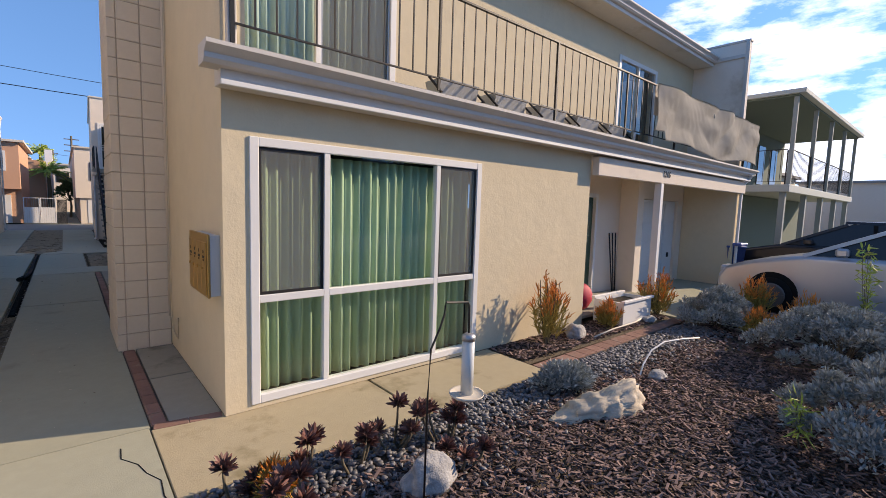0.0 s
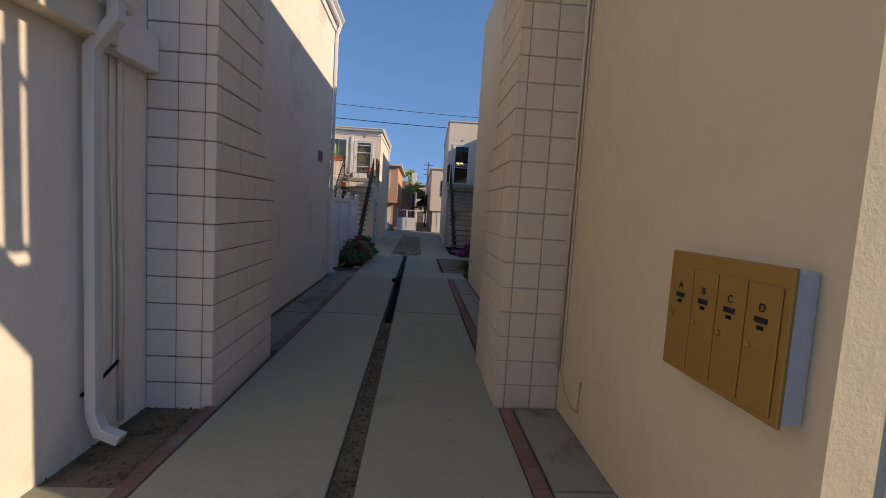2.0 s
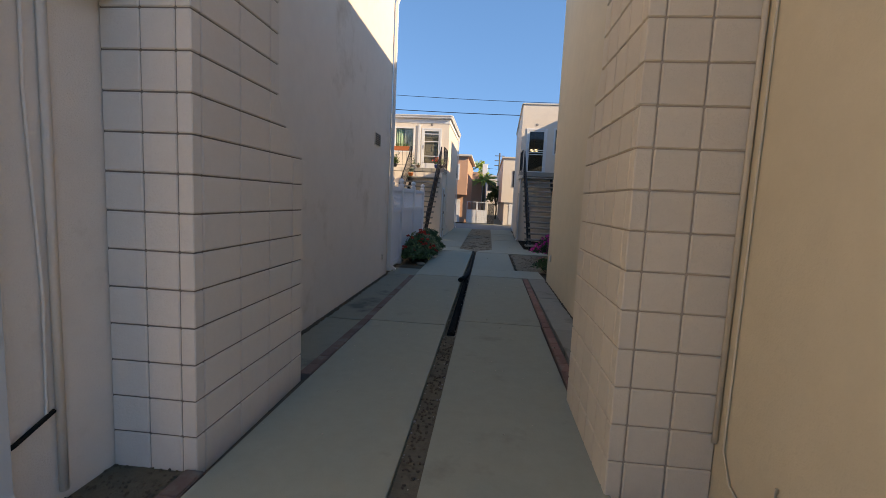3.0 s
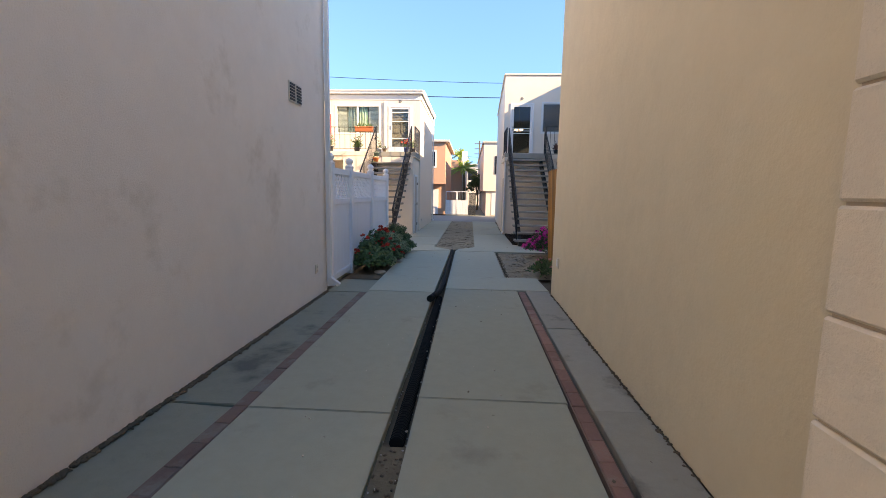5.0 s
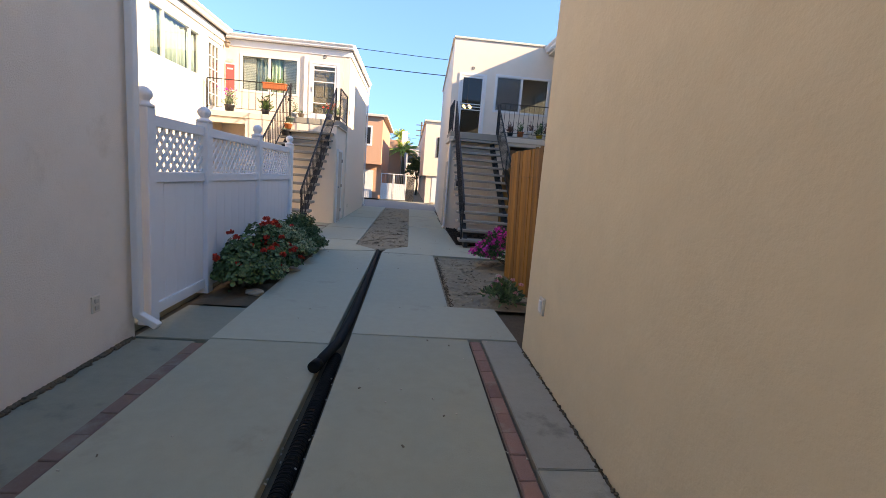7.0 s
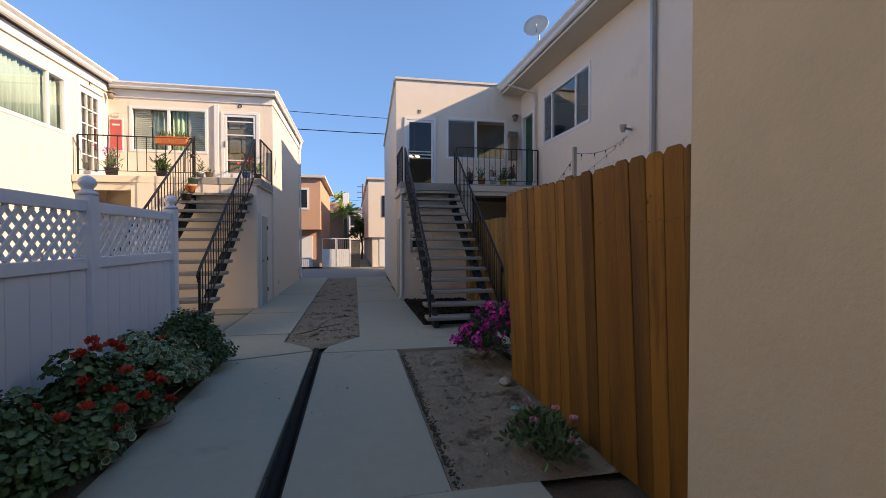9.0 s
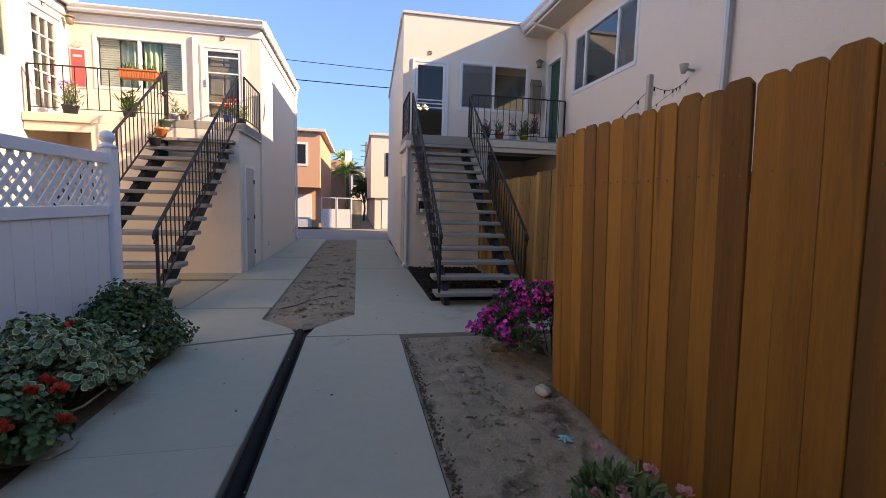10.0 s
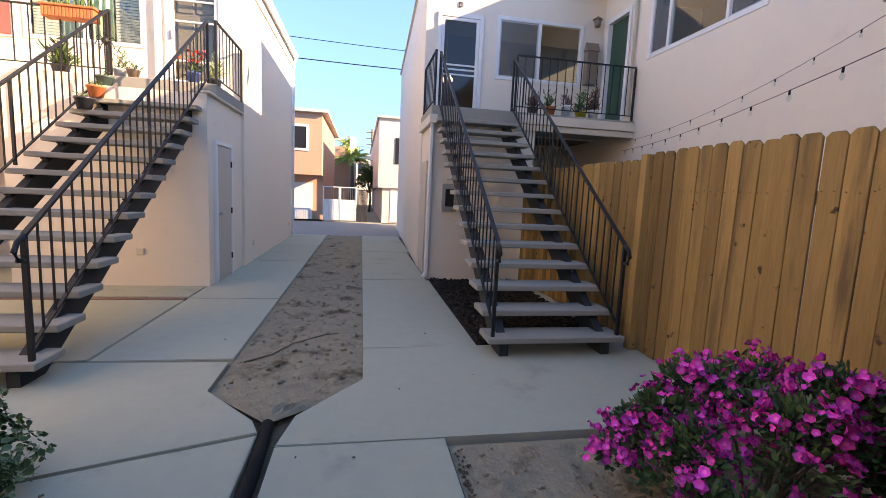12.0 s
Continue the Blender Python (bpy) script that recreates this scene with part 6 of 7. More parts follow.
part("tray", lathe(bmesh.new(), ((0.04, 0.593), (0.105, 0.597), (0.11, 0.614), (0.102, 0.606), (0.04, 0.606)), 20, (0.234, 0, 0)), CREAM_TRIM, bf)
hz = thing("irrigation_hose", (4.7, 1.5, 0), "white plastic hose arching out of the mulch", "hose")
part("hose", tube(bmesh.new(), [(0, 0, 0), (0.15, 0.04, 0.10), (0.35, 0.05, 0.22), (0.6, 0.02, 0.28), (0.95, -0.04, 0.27), (1.3, -0.1, 0.24)], 0.009, 8), WHITE, hz)
hz = thing("irrigation_hose", (5.6, 2.58, 0.02), "thin pale hose along the wall bed", "hose")
part("hose", tube(bmesh.new(), [(0, 0, 0), (0.6, 0.05, 0.01), (1.2, 0.02, 0.03), (1.6, 0.1, 0.02)], 0.012, 8), CREAM_TRIM, hz)

# ---- planter and toys at the entry ----
pl = thing("planter_box", (6.98, 2.66, 0), "weathered white rectangular planter box", "planter")
bm = wall_bm(-0.45, 0.45, 0, 0.36, [], 0.04)
box(bm, -0.45, 0.46, 0, 0.45, 0.5, 0.36), box(bm, -0.45, 0.041, 0, -0.41, 0.459, 0.36), box(bm, 0.41, 0.041, 0, 0.45, 0.459, 0.36)
part("box", bm, WHITE, pl)
part("rim", bevelled(box(box(bmesh.new(), -0.48, -0.03, 0.361, 0.48, 0.03, 0.40), -0.48, 0.47, 0.361, 0.48, 0.53, 0.40), 0.004), WHITE, pl)
part("earth", box_bm(-0.41, 0.04, 0.05, 0.41, 0.46, 0.31), SOIL, pl)
RED_CLOTH = material("red_cloth", (0.50, 0.03, 0.07), 0.7, var=0.1)
BLUE_CLOTH = material("blue_plastic", (0.05, 0.10, 0.32), 0.5, var=0.1)
for nm, loc, sz, mt, lb in (("cushion", (6.82, 3.62, 0.28), (0.26, 0.2, 0.24), RED_CLOTH, "red round cushion by the entry"), ("cushion", (6.42, 3.52, 0.21), (0.22, 0.18, 0.17), BLUE_CLOTH, "blue round cushion by the entry")):
    t = thing(nm, loc, lb, "cushion")
    bm = bmesh.new()
    bmesh.ops.create_uvsphere(bm, u_segments=20, v_segments=12, radius=1)
    for v in bm.verts:
        v.co = Vector((v.co.x * sz[0], v.co.y * sz[1], v.co.z * sz[2])) * (1 + 0.06 * noise.noise(v.co * 3))
    for f in bm.faces:
        f.smooth = True
    part("cover", bm, mt, t)
gt = thing("garden_tools", (9.0, 4.22, 0.05), "garden tool handles leaning at the garage wall", "tools")
for k in range(3):
    part("handle", tube(bmesh.new(), [(k * 0.06, 0, 0), (-0.15 + k * 0.13, 0.06, 1.25)], 0.014, 6), IRON, gt)

# ---- balcony clutter ----
TARP = material("beige_tarp", (0.50, 0.47, 0.42), 0.85, var=0.10, scale=(1.5, 12), bump=0.12, bump_scale=30, bump_dist=0.006)
tp = thing("tarp", (7.66, 2.93, 2.94), "crumpled beige tarp draped over the balcony railing", "tarp")
bm = bmesh.new()
nx, nz = 110, 26
grid = []
for i in range(nx + 1):
    row = []
    for j in range(nz + 1):
        u, v = i / nx, j / nz
        x = u * 5.2
        top = 0.95
        bot = -0.02 + 0.06 * math.sin(u * 9) + 0.15 * (1 - u) * (u < 0.08)
        z = top + (bot - top) * v
        y = -0.03 - 0.10 * v * (1 - 0.4 * v) + 0.05 * noise.noise(Vector((x * 1.1, z * 1.6, 2))) - 0.13 * abs(noise.noise(Vector((x * 0.9 - z * 1.3, z * 1.3 + x * 0.5, 5)))) + 0.010 * abs(noise.noise(Vector((x * 5, z * 4, 9)))) 
        row.append(bm.verts.new((x - 0.25 * v * (u < 0.15), y, z)))
    grid.append(row)
for i in range(nx):
    for j in range(nz):
        bm.faces.new((grid[i][j], grid[i][j + 1], grid[i + 1][j + 1], grid[i + 1][j])).smooth = True
bmesh.ops.solidify(bm, geom=bm.faces[:], thickness=0.006)
part("cloth", bm, TARP, tp)
part("back_flap", bevelled(box(bmesh.new(), 0.05, 0.05, 0.45, 5.1, 0.062, 0.955), 0.004), TARP, tp, "tarp end folded over the rail")
for x in (0.25, 2.4, 4.9):
    part("tie_cord", tube(bmesh.new(), [(x, 0.02, 0.97), (x, -0.03, 0.9), (x + 0.02, -0.06, 0.72)], 0.007, 6), WHITE, tp)
for k in range(5):
    bx = thing("rail_planter", (3.42 + k * 0.84, 3.08, 2.90), "empty grey trough planter behind the railing", "planter", "rail planters")
    trough = part("trough", bevelled(profile_x([(0.05, 0.0), (0.20, 0.0), (0.27, 0.19), (0.24, 0.19), (0.18, 0.03), (0.07, 0.03), (0.02, 0.19), (-0.01, 0.19)], -0.27, 0.27), 0.004), METAL, bx)
    for x in (-0.275, 0.265):
        part("end_plate", profile_x([(0.05, 0.0), (0.20, 0.0), (0.27, 0.19), (-0.01, 0.19)], x, x + 0.01), METAL, bx)
    for x in (-0.31, 0.31):
        part("bracket", bar(bar(bmesh.new(), (x, -0.06, 0.02), (x, 0.16, 0.22), 0.02), (x, -0.06, 0.02), (x, 0.24, 0.02), 0.018), IRON, bx)

# ---- car, bin and the neighbour across the drive ----
CAR_PAINT = material("silver_car_paint", (0.52, 0.53, 0.56), 0.28, 0.55, var=0.02, bump=0)
CAR_GLASS = material("car_glass", (0.02, 0.022, 0.025), 0.08, var=0.0, bump=0)
# Alloy colour darkened to carry the shade the wheels stand in.
ALLOY = material("shaded_alloy", (0.13, 0.13, 0.135), 0.45, 0.6, var=0.1, bump=0)
LAMP_GLASS = material("lamp_lens", (0.55, 0.57, 0.6), 0.1, var=0.05, bump=0)


def car(loc, turn, paint, label):
    """A sedan; x runs from nose (0) to tail, y across."""
    c = thing("car", loc, label, "car", turn=turn)
    W = 0.89
    body = [(0.0, 0.34), (0.01, 0.60), (0.10, 0.76), (0.45, 0.90), (0.95, 1.02), (1.35, 1.10), (3.4, 1.14), (4.3, 1.10), (4.52, 0.95), (4.56, 0.45), (4.5, 0.25), (3.95, 0.22), (0.3, 0.2)]
    bm = bmesh.new()
    secs = []
    for k, s in ((-W, 0.93), (-W * 0.93, 1.0), (W * 0.93, 1.0), (W, 0.93)):
        secs.append([bm.verts.new((2.28 + (x - 2.28) * (0.985 if abs(k) == W else 1), k, 0.2 + (z - 0.2) * s)) for x, z in body])
    for a, b in zip(secs[:-1], secs[1:]):
        for i in range(len(body)):
            j = (i + 1) % len(body)
            bm.faces.new((a[i], a[j], b[j], b[i])).smooth = True
    bm.faces.new(secs[0][::-1]), bm.faces.new(secs[-1])
    bmesh.ops.recalc_face_normals(bm, faces=bm.faces)
    part("body", bevelled(bm, 0.03, 2), paint, c)
    cab = [(1.30, 1.09), (1.95, 1.42), (2.35, 1.58), (2.75, 1.65), (3.4, 1.65), (3.9, 1.52), (4.35, 1.12)]
    for nm, inset, grow, mt in (("greenhouse", 0.0, 0.0, CAR_GLASS), ):
        bm = bmesh.new()
        secs = []
        for sgn in (-1, 1):
            secs.append([bm.verts.new((x, sgn * (W * 0.93 - 0.33 * max(0, z - 1.1)), z)) for x, z in cab])
        for i in range(len(cab) - 1):
            bm.faces.new((secs[0][i], secs[0][i + 1], secs[1][i + 1], secs[1][i])).smooth = True
        bm.faces.new(secs[0][::-1]), bm.faces.new(secs[1])
        bm.faces.new((secs[0][0], secs[1][0], secs[1][-1], secs[0][-1]))
        bmesh.ops.recalc_face_normals(bm, faces=bm.faces)
        part(nm, bm, mt, c, "dark tinted windows")
    part("roof", bevelled(profile_x([(-0.66, 1.63), (-0.60, 1.69), (0.60, 1.69), (0.66, 1.63)], 2.4, 3.65), 0.02, 2), paint, c)
    for sgn in (-1, 1):
        for x, z, x2, z2 in ((1.30, 1.08, 2.45, 1.62), (4.35, 1.12, 3.6, 1.62)):
            part("pillar", bar(bmesh.new(), (x, sgn * 0.835, z), (x2, sgn * 0.665, z2), 0.07, 0.06), paint, c)
        part("pillar", bar(bmesh.new(), (2.95, sgn * 0.825, 1.12), (2.9, sgn * 0.655, 1.62), 0.07, 0.03), RUBBER, c)
        part("mirror", box_bm(1.75, sgn * 0.98 - 0.09, 1.12, 1.92, sgn * 0.98 + 0.09, 1.26, 0.03), paint, c)
        part("headlight", box_bm(0.03, sgn * 0.66 - 0.2, 0.64, 0.42, sgn * 0.66 + 0.2, 0.78, 0.03), LAMP_GLASS, c)
        part("sill", box_bm(1.1, sgn * 0.87 - 0.03, 0.2, 3.5, sgn * 0.87 + 0.03, 0.3, 0.01), paint, c)
        part("door_handle", box_bm(2.5, sgn * 0.885 - 0.02, 0.96, 2.68, sgn * 0.885 + 0.02, 0.99, 0.006), paint, c)
        for x in (0.9, 3.65):
            # Flat black disc painted in for the shaded opening around the wheel.
            arch = part("wheel_arch", lathe(bmesh.new(), ((0.40, 0), (0.40, 0.04)), 28), RUBBER, c)
            arch.matrix_basis = pose(x, sgn * 0.88 + 0.02, 0.35, 90, 0, 0)
            wh = part("wheel", lathe(bmesh.new(), ((0.22, -0.1), (0.31, -0.1), (0.325, -0.06), (0.325, 0.06), (0.31, 0.1), (0.22, 0.1)), 28), RUBBER, c, "black tyre")
            wh.matrix_basis = pose(x, sgn * 0.83, 0.325, 90, 0, 0)
            rm = bmesh.new()
            for k in range(5):
                a = k * 2 * math.pi / 5
                bar(rm, (0, 0, 0.107 * -sgn), (0.21 * math.cos(a), 0.21 * math.sin(a), 0.105 * -sgn), 0.05, 0.02)
            lathe(rm, ((0.19, -0.105), (0.225, -0.105), (0.225, 0.105), (0.19, 0.105)), 24)
            part("rim", rm, ALLOY, wh, "alloy rim darkened for shade")
    part("bumper", box_bm(-0.02, -0.8, 0.28, 0.1, 0.8, 0.45, 0.03), RUBBER, c)
    part("grille", box_bm(-0.01, -0.4, 0.47, 0.06, 0.4, 0.6, 0.01), RUBBER, c)
    return c


car((10.79, 2.52, 0), -90, CAR_PAINT, "silver sedan parked nose-in on the driveway")
car((14.2, 3.6, 0), -90, material("dark_car_paint", (0.03, 0.03, 0.035), 0.25, 0.3, var=0.02, bump=0), "black car parked beyond the silver sedan")
bn = thing("wheelie_bin", (12.9, 3.2, 0), "blue plastic wheeled bin with a lid", "bin")
part("bin_body", lathe(bmesh.new(), ((0.24, 0.05), (0.30, 0.95), (0.32, 0.96), (0.32, 1.0)), 4), BLUE_CLOTH, bn)
part("lid", box_bm(-0.27, -0.27, 1.0, 0.27, 0.27, 1.07, 0.02), BLUE_CLOTH, bn)

# Column and wall colours darkened: the house's shade is put into them.
SHADED_TRIM = material("shaded_trim", (0.30, 0.33, 0.31), 0.8, var=0.05)
PALE_SAGE = material("pale_sage_paint", (0.46, 0.49, 0.46), 0.8, var=0.06)
GREEN_WALL = material("shaded_sage_stucco", (0.12, 0.16, 0.13), 0.9, var=0.06, bump=0.2)
nb = thing("neighbour_house", (15, 2.6, 0), "green two-storey house with covered balcony and columns", "house")
part("wall", box_bm(0.0, 2.4, 2.62, 9.5, 8, 5.0), GREEN_WALL, nb)
part("wall", box_bm(0.8, 1.6, 0, 9.5, 8, 2.4), GREEN_WALL, nb)
part("wall", box_bm(0.0, 1.2, 0, 0.15, 8, 2.4), GREEN_WALL, nb)
part("deck", box_bm(-0.1, 0.0, 2.42, 9.6, 8, 2.62, 0.01), PALE_SAGE, nb)
part("roof", box_bm(-0.1, -0.15, 5.0, 9.7, 8.2, 5.12, 0.01), PALE_SAGE, nb)
part("soffit", box_bm(0, 0, 4.95, 9.5, 2.39, 4.998), GREEN_WALL, nb)
for k in range(5):
    part("column", box_bm(0.05 + k * 2.33, 0.02, 2.62, 0.15 + k * 2.33, 0.12, 4.95, 0.004), SHADED_TRIM, nb)
    part("column", box_bm(0.03 + k * 2.33, 0.1, 0, 0.17 + k * 2.33, 0.24, 2.42, 0.004), SHADED_TRIM, nb)
    part("window", box_bm(0.8 + k * 1.7, 2.37, 3.0, 1.6 + k * 1.7, 2.399, 4.5, 0.01), CAR_GLASS, nb)
railing("balcony_railing", [((15.1, 2.68, 2.62), (19.6, 2.68, 2.62)), ((19.6, 2.68, 2.62), (24.4, 2.68, 2.62))], "dark balcony railing of the green house", height=0.95, gap=0.13)
railing("balcony_railing", [((15.1, 2.75, 2.62), (15.1, 5.0, 2.62))], "dark balcony railing of the green house", height=0.95, gap=0.13)

cb = thing("dead_branch", (-0.75, 17.9, -0.02), "thin dark root lying across the dirt strip", "branch")
part("branch", tube(bmesh.new(), [(-0.2, 0, 0.0), (0.0, 0.12, 0.02), (0.12, 0.4, 0.015), (0.4, 0.62, 0.025), (0.62, 0.7, 0.01)], 0.008, 6, 0.004), STEM, cb)
tagged(part("pavement_crack", tube(bmesh.new(), [(0.33, 3.05, 0.0), (0.32, 2.9, 0.0), (0.40, 2.76, 0.0), (0.43, 2.62, 0.0), (0.49, 2.48, 0.0), (0.48, 2.3, 0.0), (0.51, 2.1, 0.0)], 0.0042, 4), RUBBER), "dark crack across the concrete", "crack", kind="structure")


# ---- beyond the back alley ----
oh = thing("orange_house", (-1.75, 34.3, 0), "two-storey orange stucco house beside the gate", "house")
part("wall", box_bm(-6.5, 0.0, 1.95, 0.0, 9.0, 4.55), ORANGE_STUCCO, oh)
part("wall", box_bm(-6.5, 0.7, 0.0, -0.001, 9.0, 1.949), ORANGE_STUCCO, oh)
part("wall", box_bm(-0.9, 12.0, 0.0, 0.8, 18.0, 4.3), ORANGE_STUCCO, oh)
part("roof", box_bm(-6.7, -0.2, 4.55, 0.25, 9.3, 4.68, 0.01), CREAM_TRIM, oh)
part("garage_door", box_bm(-2.2, 0.66, 0.0, -0.45, 0.699, 1.62, 0.005), WHITE, oh, "white garage door")
wn = part("window", bmesh.new(), WHITE, oh)
bm = bmesh.new()
for q in ((-2.1, 2.95, -0.55, 3.05), (-2.1, 3.95, -0.55, 4.05), (-2.1, 3.05, -2.0, 3.95), (-0.65, 3.05, -0.55, 3.95), (-1.4, 3.05, -1.33, 3.95)):
    box(bm, q[0], -0.03, q[1], q[2], 0.0, q[3])
bm.to_mesh(wn.data)
bm.free()
part("pane", box_bm(-2.0, -0.012, 3.05, -0.65, -0.002, 3.95), CAR_GLASS, wn)
gate = thing("driveway_gate", (-1.68, 34.2, 0), "white metal panel gate with bars on top", "gate")
for k in range(2):
    x = k * 0.72
    part("gate_frame", bevelled(box(box(box(bmesh.new(), x, -0.03, 0.05, x + 0.04, 0.01, 1.5), x + 0.66, -0.03, 0.05, x + 0.70, 0.01, 1.5), x + 0.04, -0.03, 1.46, x + 0.66, 0.01, 1.5), 0.004), WHITE, gate)
    for j in range(6):
        part("board", box_bm(x + 0.045 + j * 0.102, -0.02, 0.05, x + 0.142 + j * 0.102, 0.0, 0.95, 0.003), WHITE, gate)
    for j in range(7):
        part("bar", bar(bmesh.new(), (x + 0.05 + j * 0.098, -0.01, 0.95), (x + 0.05 + j * 0.098, -0.01, 1.46), 0.012), METAL, gate)
bg = thing("iron_gate", (-0.22, 34.2, 0), "dark slatted iron gate by the passage", "gate")
for j in range(9):
    part("slat", box_bm(j * 0.05, -0.02, 0.0, j * 0.05 + 0.042, 0.02, 1.38), STRINGER, bg)
part("frame", box_bm(-0.02, -0.025, 1.38, 0.46, 0.025, 1.42), STRINGER, bg)
ph = thing("beige_house", (0.85, 34.1, 0), "two-storey beige stucco house by the passage", "house")
part("wall", box_bm(0.0, 0.0, 0.0, 7.0, 20.0, 1.55), STUCCO_C, ph)
part("wall", box_bm(-0.2, -0.1, 1.551, 7.0, 20.0, 4.5), STUCCO_C, ph)
part("roof", box_bm(-0.3, -0.2, 4.5, 7.2, 20.2, 4.6, 0.01), CREAM_TRIM, ph)
part("door", box_bm(0.35, -0.02, 0.05, 1.0, 0.0, 1.5, 0.004), WHITE, ph)
part("window", box_bm(0.5, -0.13, 2.6, 1.4, -0.1, 3.7, 0.004), CAR_GLASS, ph)
for k, (x, y, w, d, h, mt, lb) in enumerate(((-0.9, 58.0, 2.2, 8, 4.6, STUCCO_C, "pale stucco house down the passage"), (-9.0, 60.0, 6.5, 10, 5.2, ORANGE_STUCCO, "orange house down the passage"), (2.0, 60.0, 5, 9, 5.6, STUCCO_B, "rose house down the passage"), (-30, 36.0, 20, 9, 4.6, STUCCO_C, "row house along the back alley"), (9.5, 35.0, 24, 9, 4.8, STUCCO_B, "row house along the back alley"))):
    fh = thing("far_house", (x, y, 0), lb, "house")
    part("wall", box_bm(0, 0, 0, w, d, h), mt, fh)
    part("roof", box_bm(-0.2, -0.2, h, w + 0.2, d + 0.2, h + 0.15), CREAM_TRIM, fh)
    for j in range(int(w // 2)):
        part("window", box_bm(0.5 + j * 2, -0.03, h - 1.7, 1.5 + j * 2, -0.002, h - 0.7, 0.005), CAR_GLASS, fh)
ch = thing("far_chimney", (-0.75, 50, 0), "white painted chimney stack down the passage", "chimney")
part("body", box_bm(-0.25, -0.25, 0, 0.25, 0.25, 5.4, 0.01), WHITE, ch)


def palm(loc, h, seed, label):
    rng = np.random.default_rng(seed)
    p = thing("palm_tree", loc, label, "palm tree")
    part("trunk", tube(bmesh.new(), [(0, 0, -0.05), (0.05, 0, h * 0.5), (0, 0.05, h)], 0.16, 9, 0.11), STEM, p)
    pts, ways = [], []
    for k in range(44):
        a, e = rng.uniform(0, 6.28), rng.uniform(-0.2, 1.35)
        L = rng.uniform(1.0, 1.6)
        for t in np.linspace(0.1, 1, 26):
            r = L * t
            c = np.array([math.cos(a) * r * math.cos(e), math.sin(a) * r * math.cos(e), h + math.sin(e) * r - 0.5 * t * t])
            for sg in (-1, 1):
                pts.append(c)
                ways.append((math.cos(a + sg * 1.0), math.sin(a + sg * 1.0), -0.5))
    leaf_mesh("fronds", rng, pts, ways, 0.24, 0.04, LEAF_PALM, p, fold=0.2)


palm((-0.75, 46.0, 0), 3.5, 51, "small green palm beyond the gate")
palm((-6.2, 55.0, 0), 7.0, 52, "tall palm behind the orange house")
palm((-1.6, 62.0, 0), 6.0, 53, "palm far down the passage")


def tree(loc, h, r, n, seed, label, leaf=(0.22, 0.14), mat=LEAF_DARK):
    rng = np.random.default_rng(seed)
    t = thing("tree", loc, label, "tree")
    bm = tube(bmesh.new(), [(0, 0, -0.1), (0.08, 0.03, h * 0.25), (0, 0, h * 0.5)], 0.16 * h / 6, 9, 0.09 * h / 6)
    p, d, centres = lump_points(rng, n, r, r, h * 0.62, 34, r * 0.34, 0.85)
    off = np.array([0, 0, h * 0.36])
    for c in centres[::3]:
        q = Vector(tuple(c + off))
        tube(bm, [(0, 0, h * 0.36), q * 0.5 + Vector((0, 0, h * 0.18)), q], 0.05 * h / 6, 6, 0.015)
    part("trunk", bm, STEM, t)
    leaf_mesh("crown", rng, p + off, d + rng.normal(size=d.shape) * 0.6, leaf[0], leaf[1], mat, t)


tree((0.45, 44.0, 0), 3.4, 0.7, 2600, 61, "dark green tree overhanging the passage", (0.14, 0.09))
for k, (x, y, h, r) in enumerate(((-9, -19, 6.0, 2.6), (-2, -20, 7.0, 3.0), (5, -21, 6.5, 2.8), (13, -22, 7.0, 3.0), (22, -21, 6.2, 2.8), (84, 14, 7, 3.0), (92, 22, 6, 2.8), (100, 6, 8, 3.2))):
    tree((x, y, 0), h, r, 3200, 70 + k, "leafy green street tree across the road", (0.3, 0.2))
# The first four houses are unseen, added so window glass reflects a street.
for k, (x, y) in enumerate(((-14, -30), (-1, -31), (12, -30), (26, -31), (40, -14), (36, 9), (52, 3), (70, -6))):
    fh = thing("street_house", (x, y, 0), "pale stucco house across the street", "house")
    part("wall", box_bm(0, 0, 0, 10, 7, 4.8), (STUCCO_C, STUCCO_B, STUCCO_A)[k % 3], fh)
    part("roof", box_bm(-0.3, -0.3, 4.8, 10.3, 7.3, 5.0), ROOFING, fh)
    for j in range(4):
        part("window", box_bm(0.8 + j * 2.4, 6.99, 2.9, 2.0 + j * 2.4, 7.03, 4.1, 0.005), CAR_GLASS, fh)
sheet("street", -150, 150, -16.0, -7.5, -0.03, ASPHALT, label="grey asphalt street in front", category="road")
# utility poles and wires
up = thing("utility_pole", (1.05, 70, 0), "wooden utility pole with crossarms", "pole")
part("pole", tube(bmesh.new(), [(0, 0, 0), (0, 0, 8.7)], 0.14, 8, 0.10), STEM, up)
for z in (8.3, 7.6, 6.9):
    part("crossarm", bar(bmesh.new(), (-0.7, 0, z), (0.7, 0, z), 0.1), STEM, up)
up = thing("utility_pole", (-0.9, 92, 0), "slim far utility pole with crossarms", "pole")
part("pole", tube(bmesh.new(), [(0, 0, 0), (0, 0, 8.5)], 0.12, 8, 0.09), STEM, up)
for z in (8.0, 7.0, 6.0, 5.2):
    part("crossarm", bar(bmesh.new(), (-0.6, 0, z), (0.6, 0, z), 0.1), STEM, up)
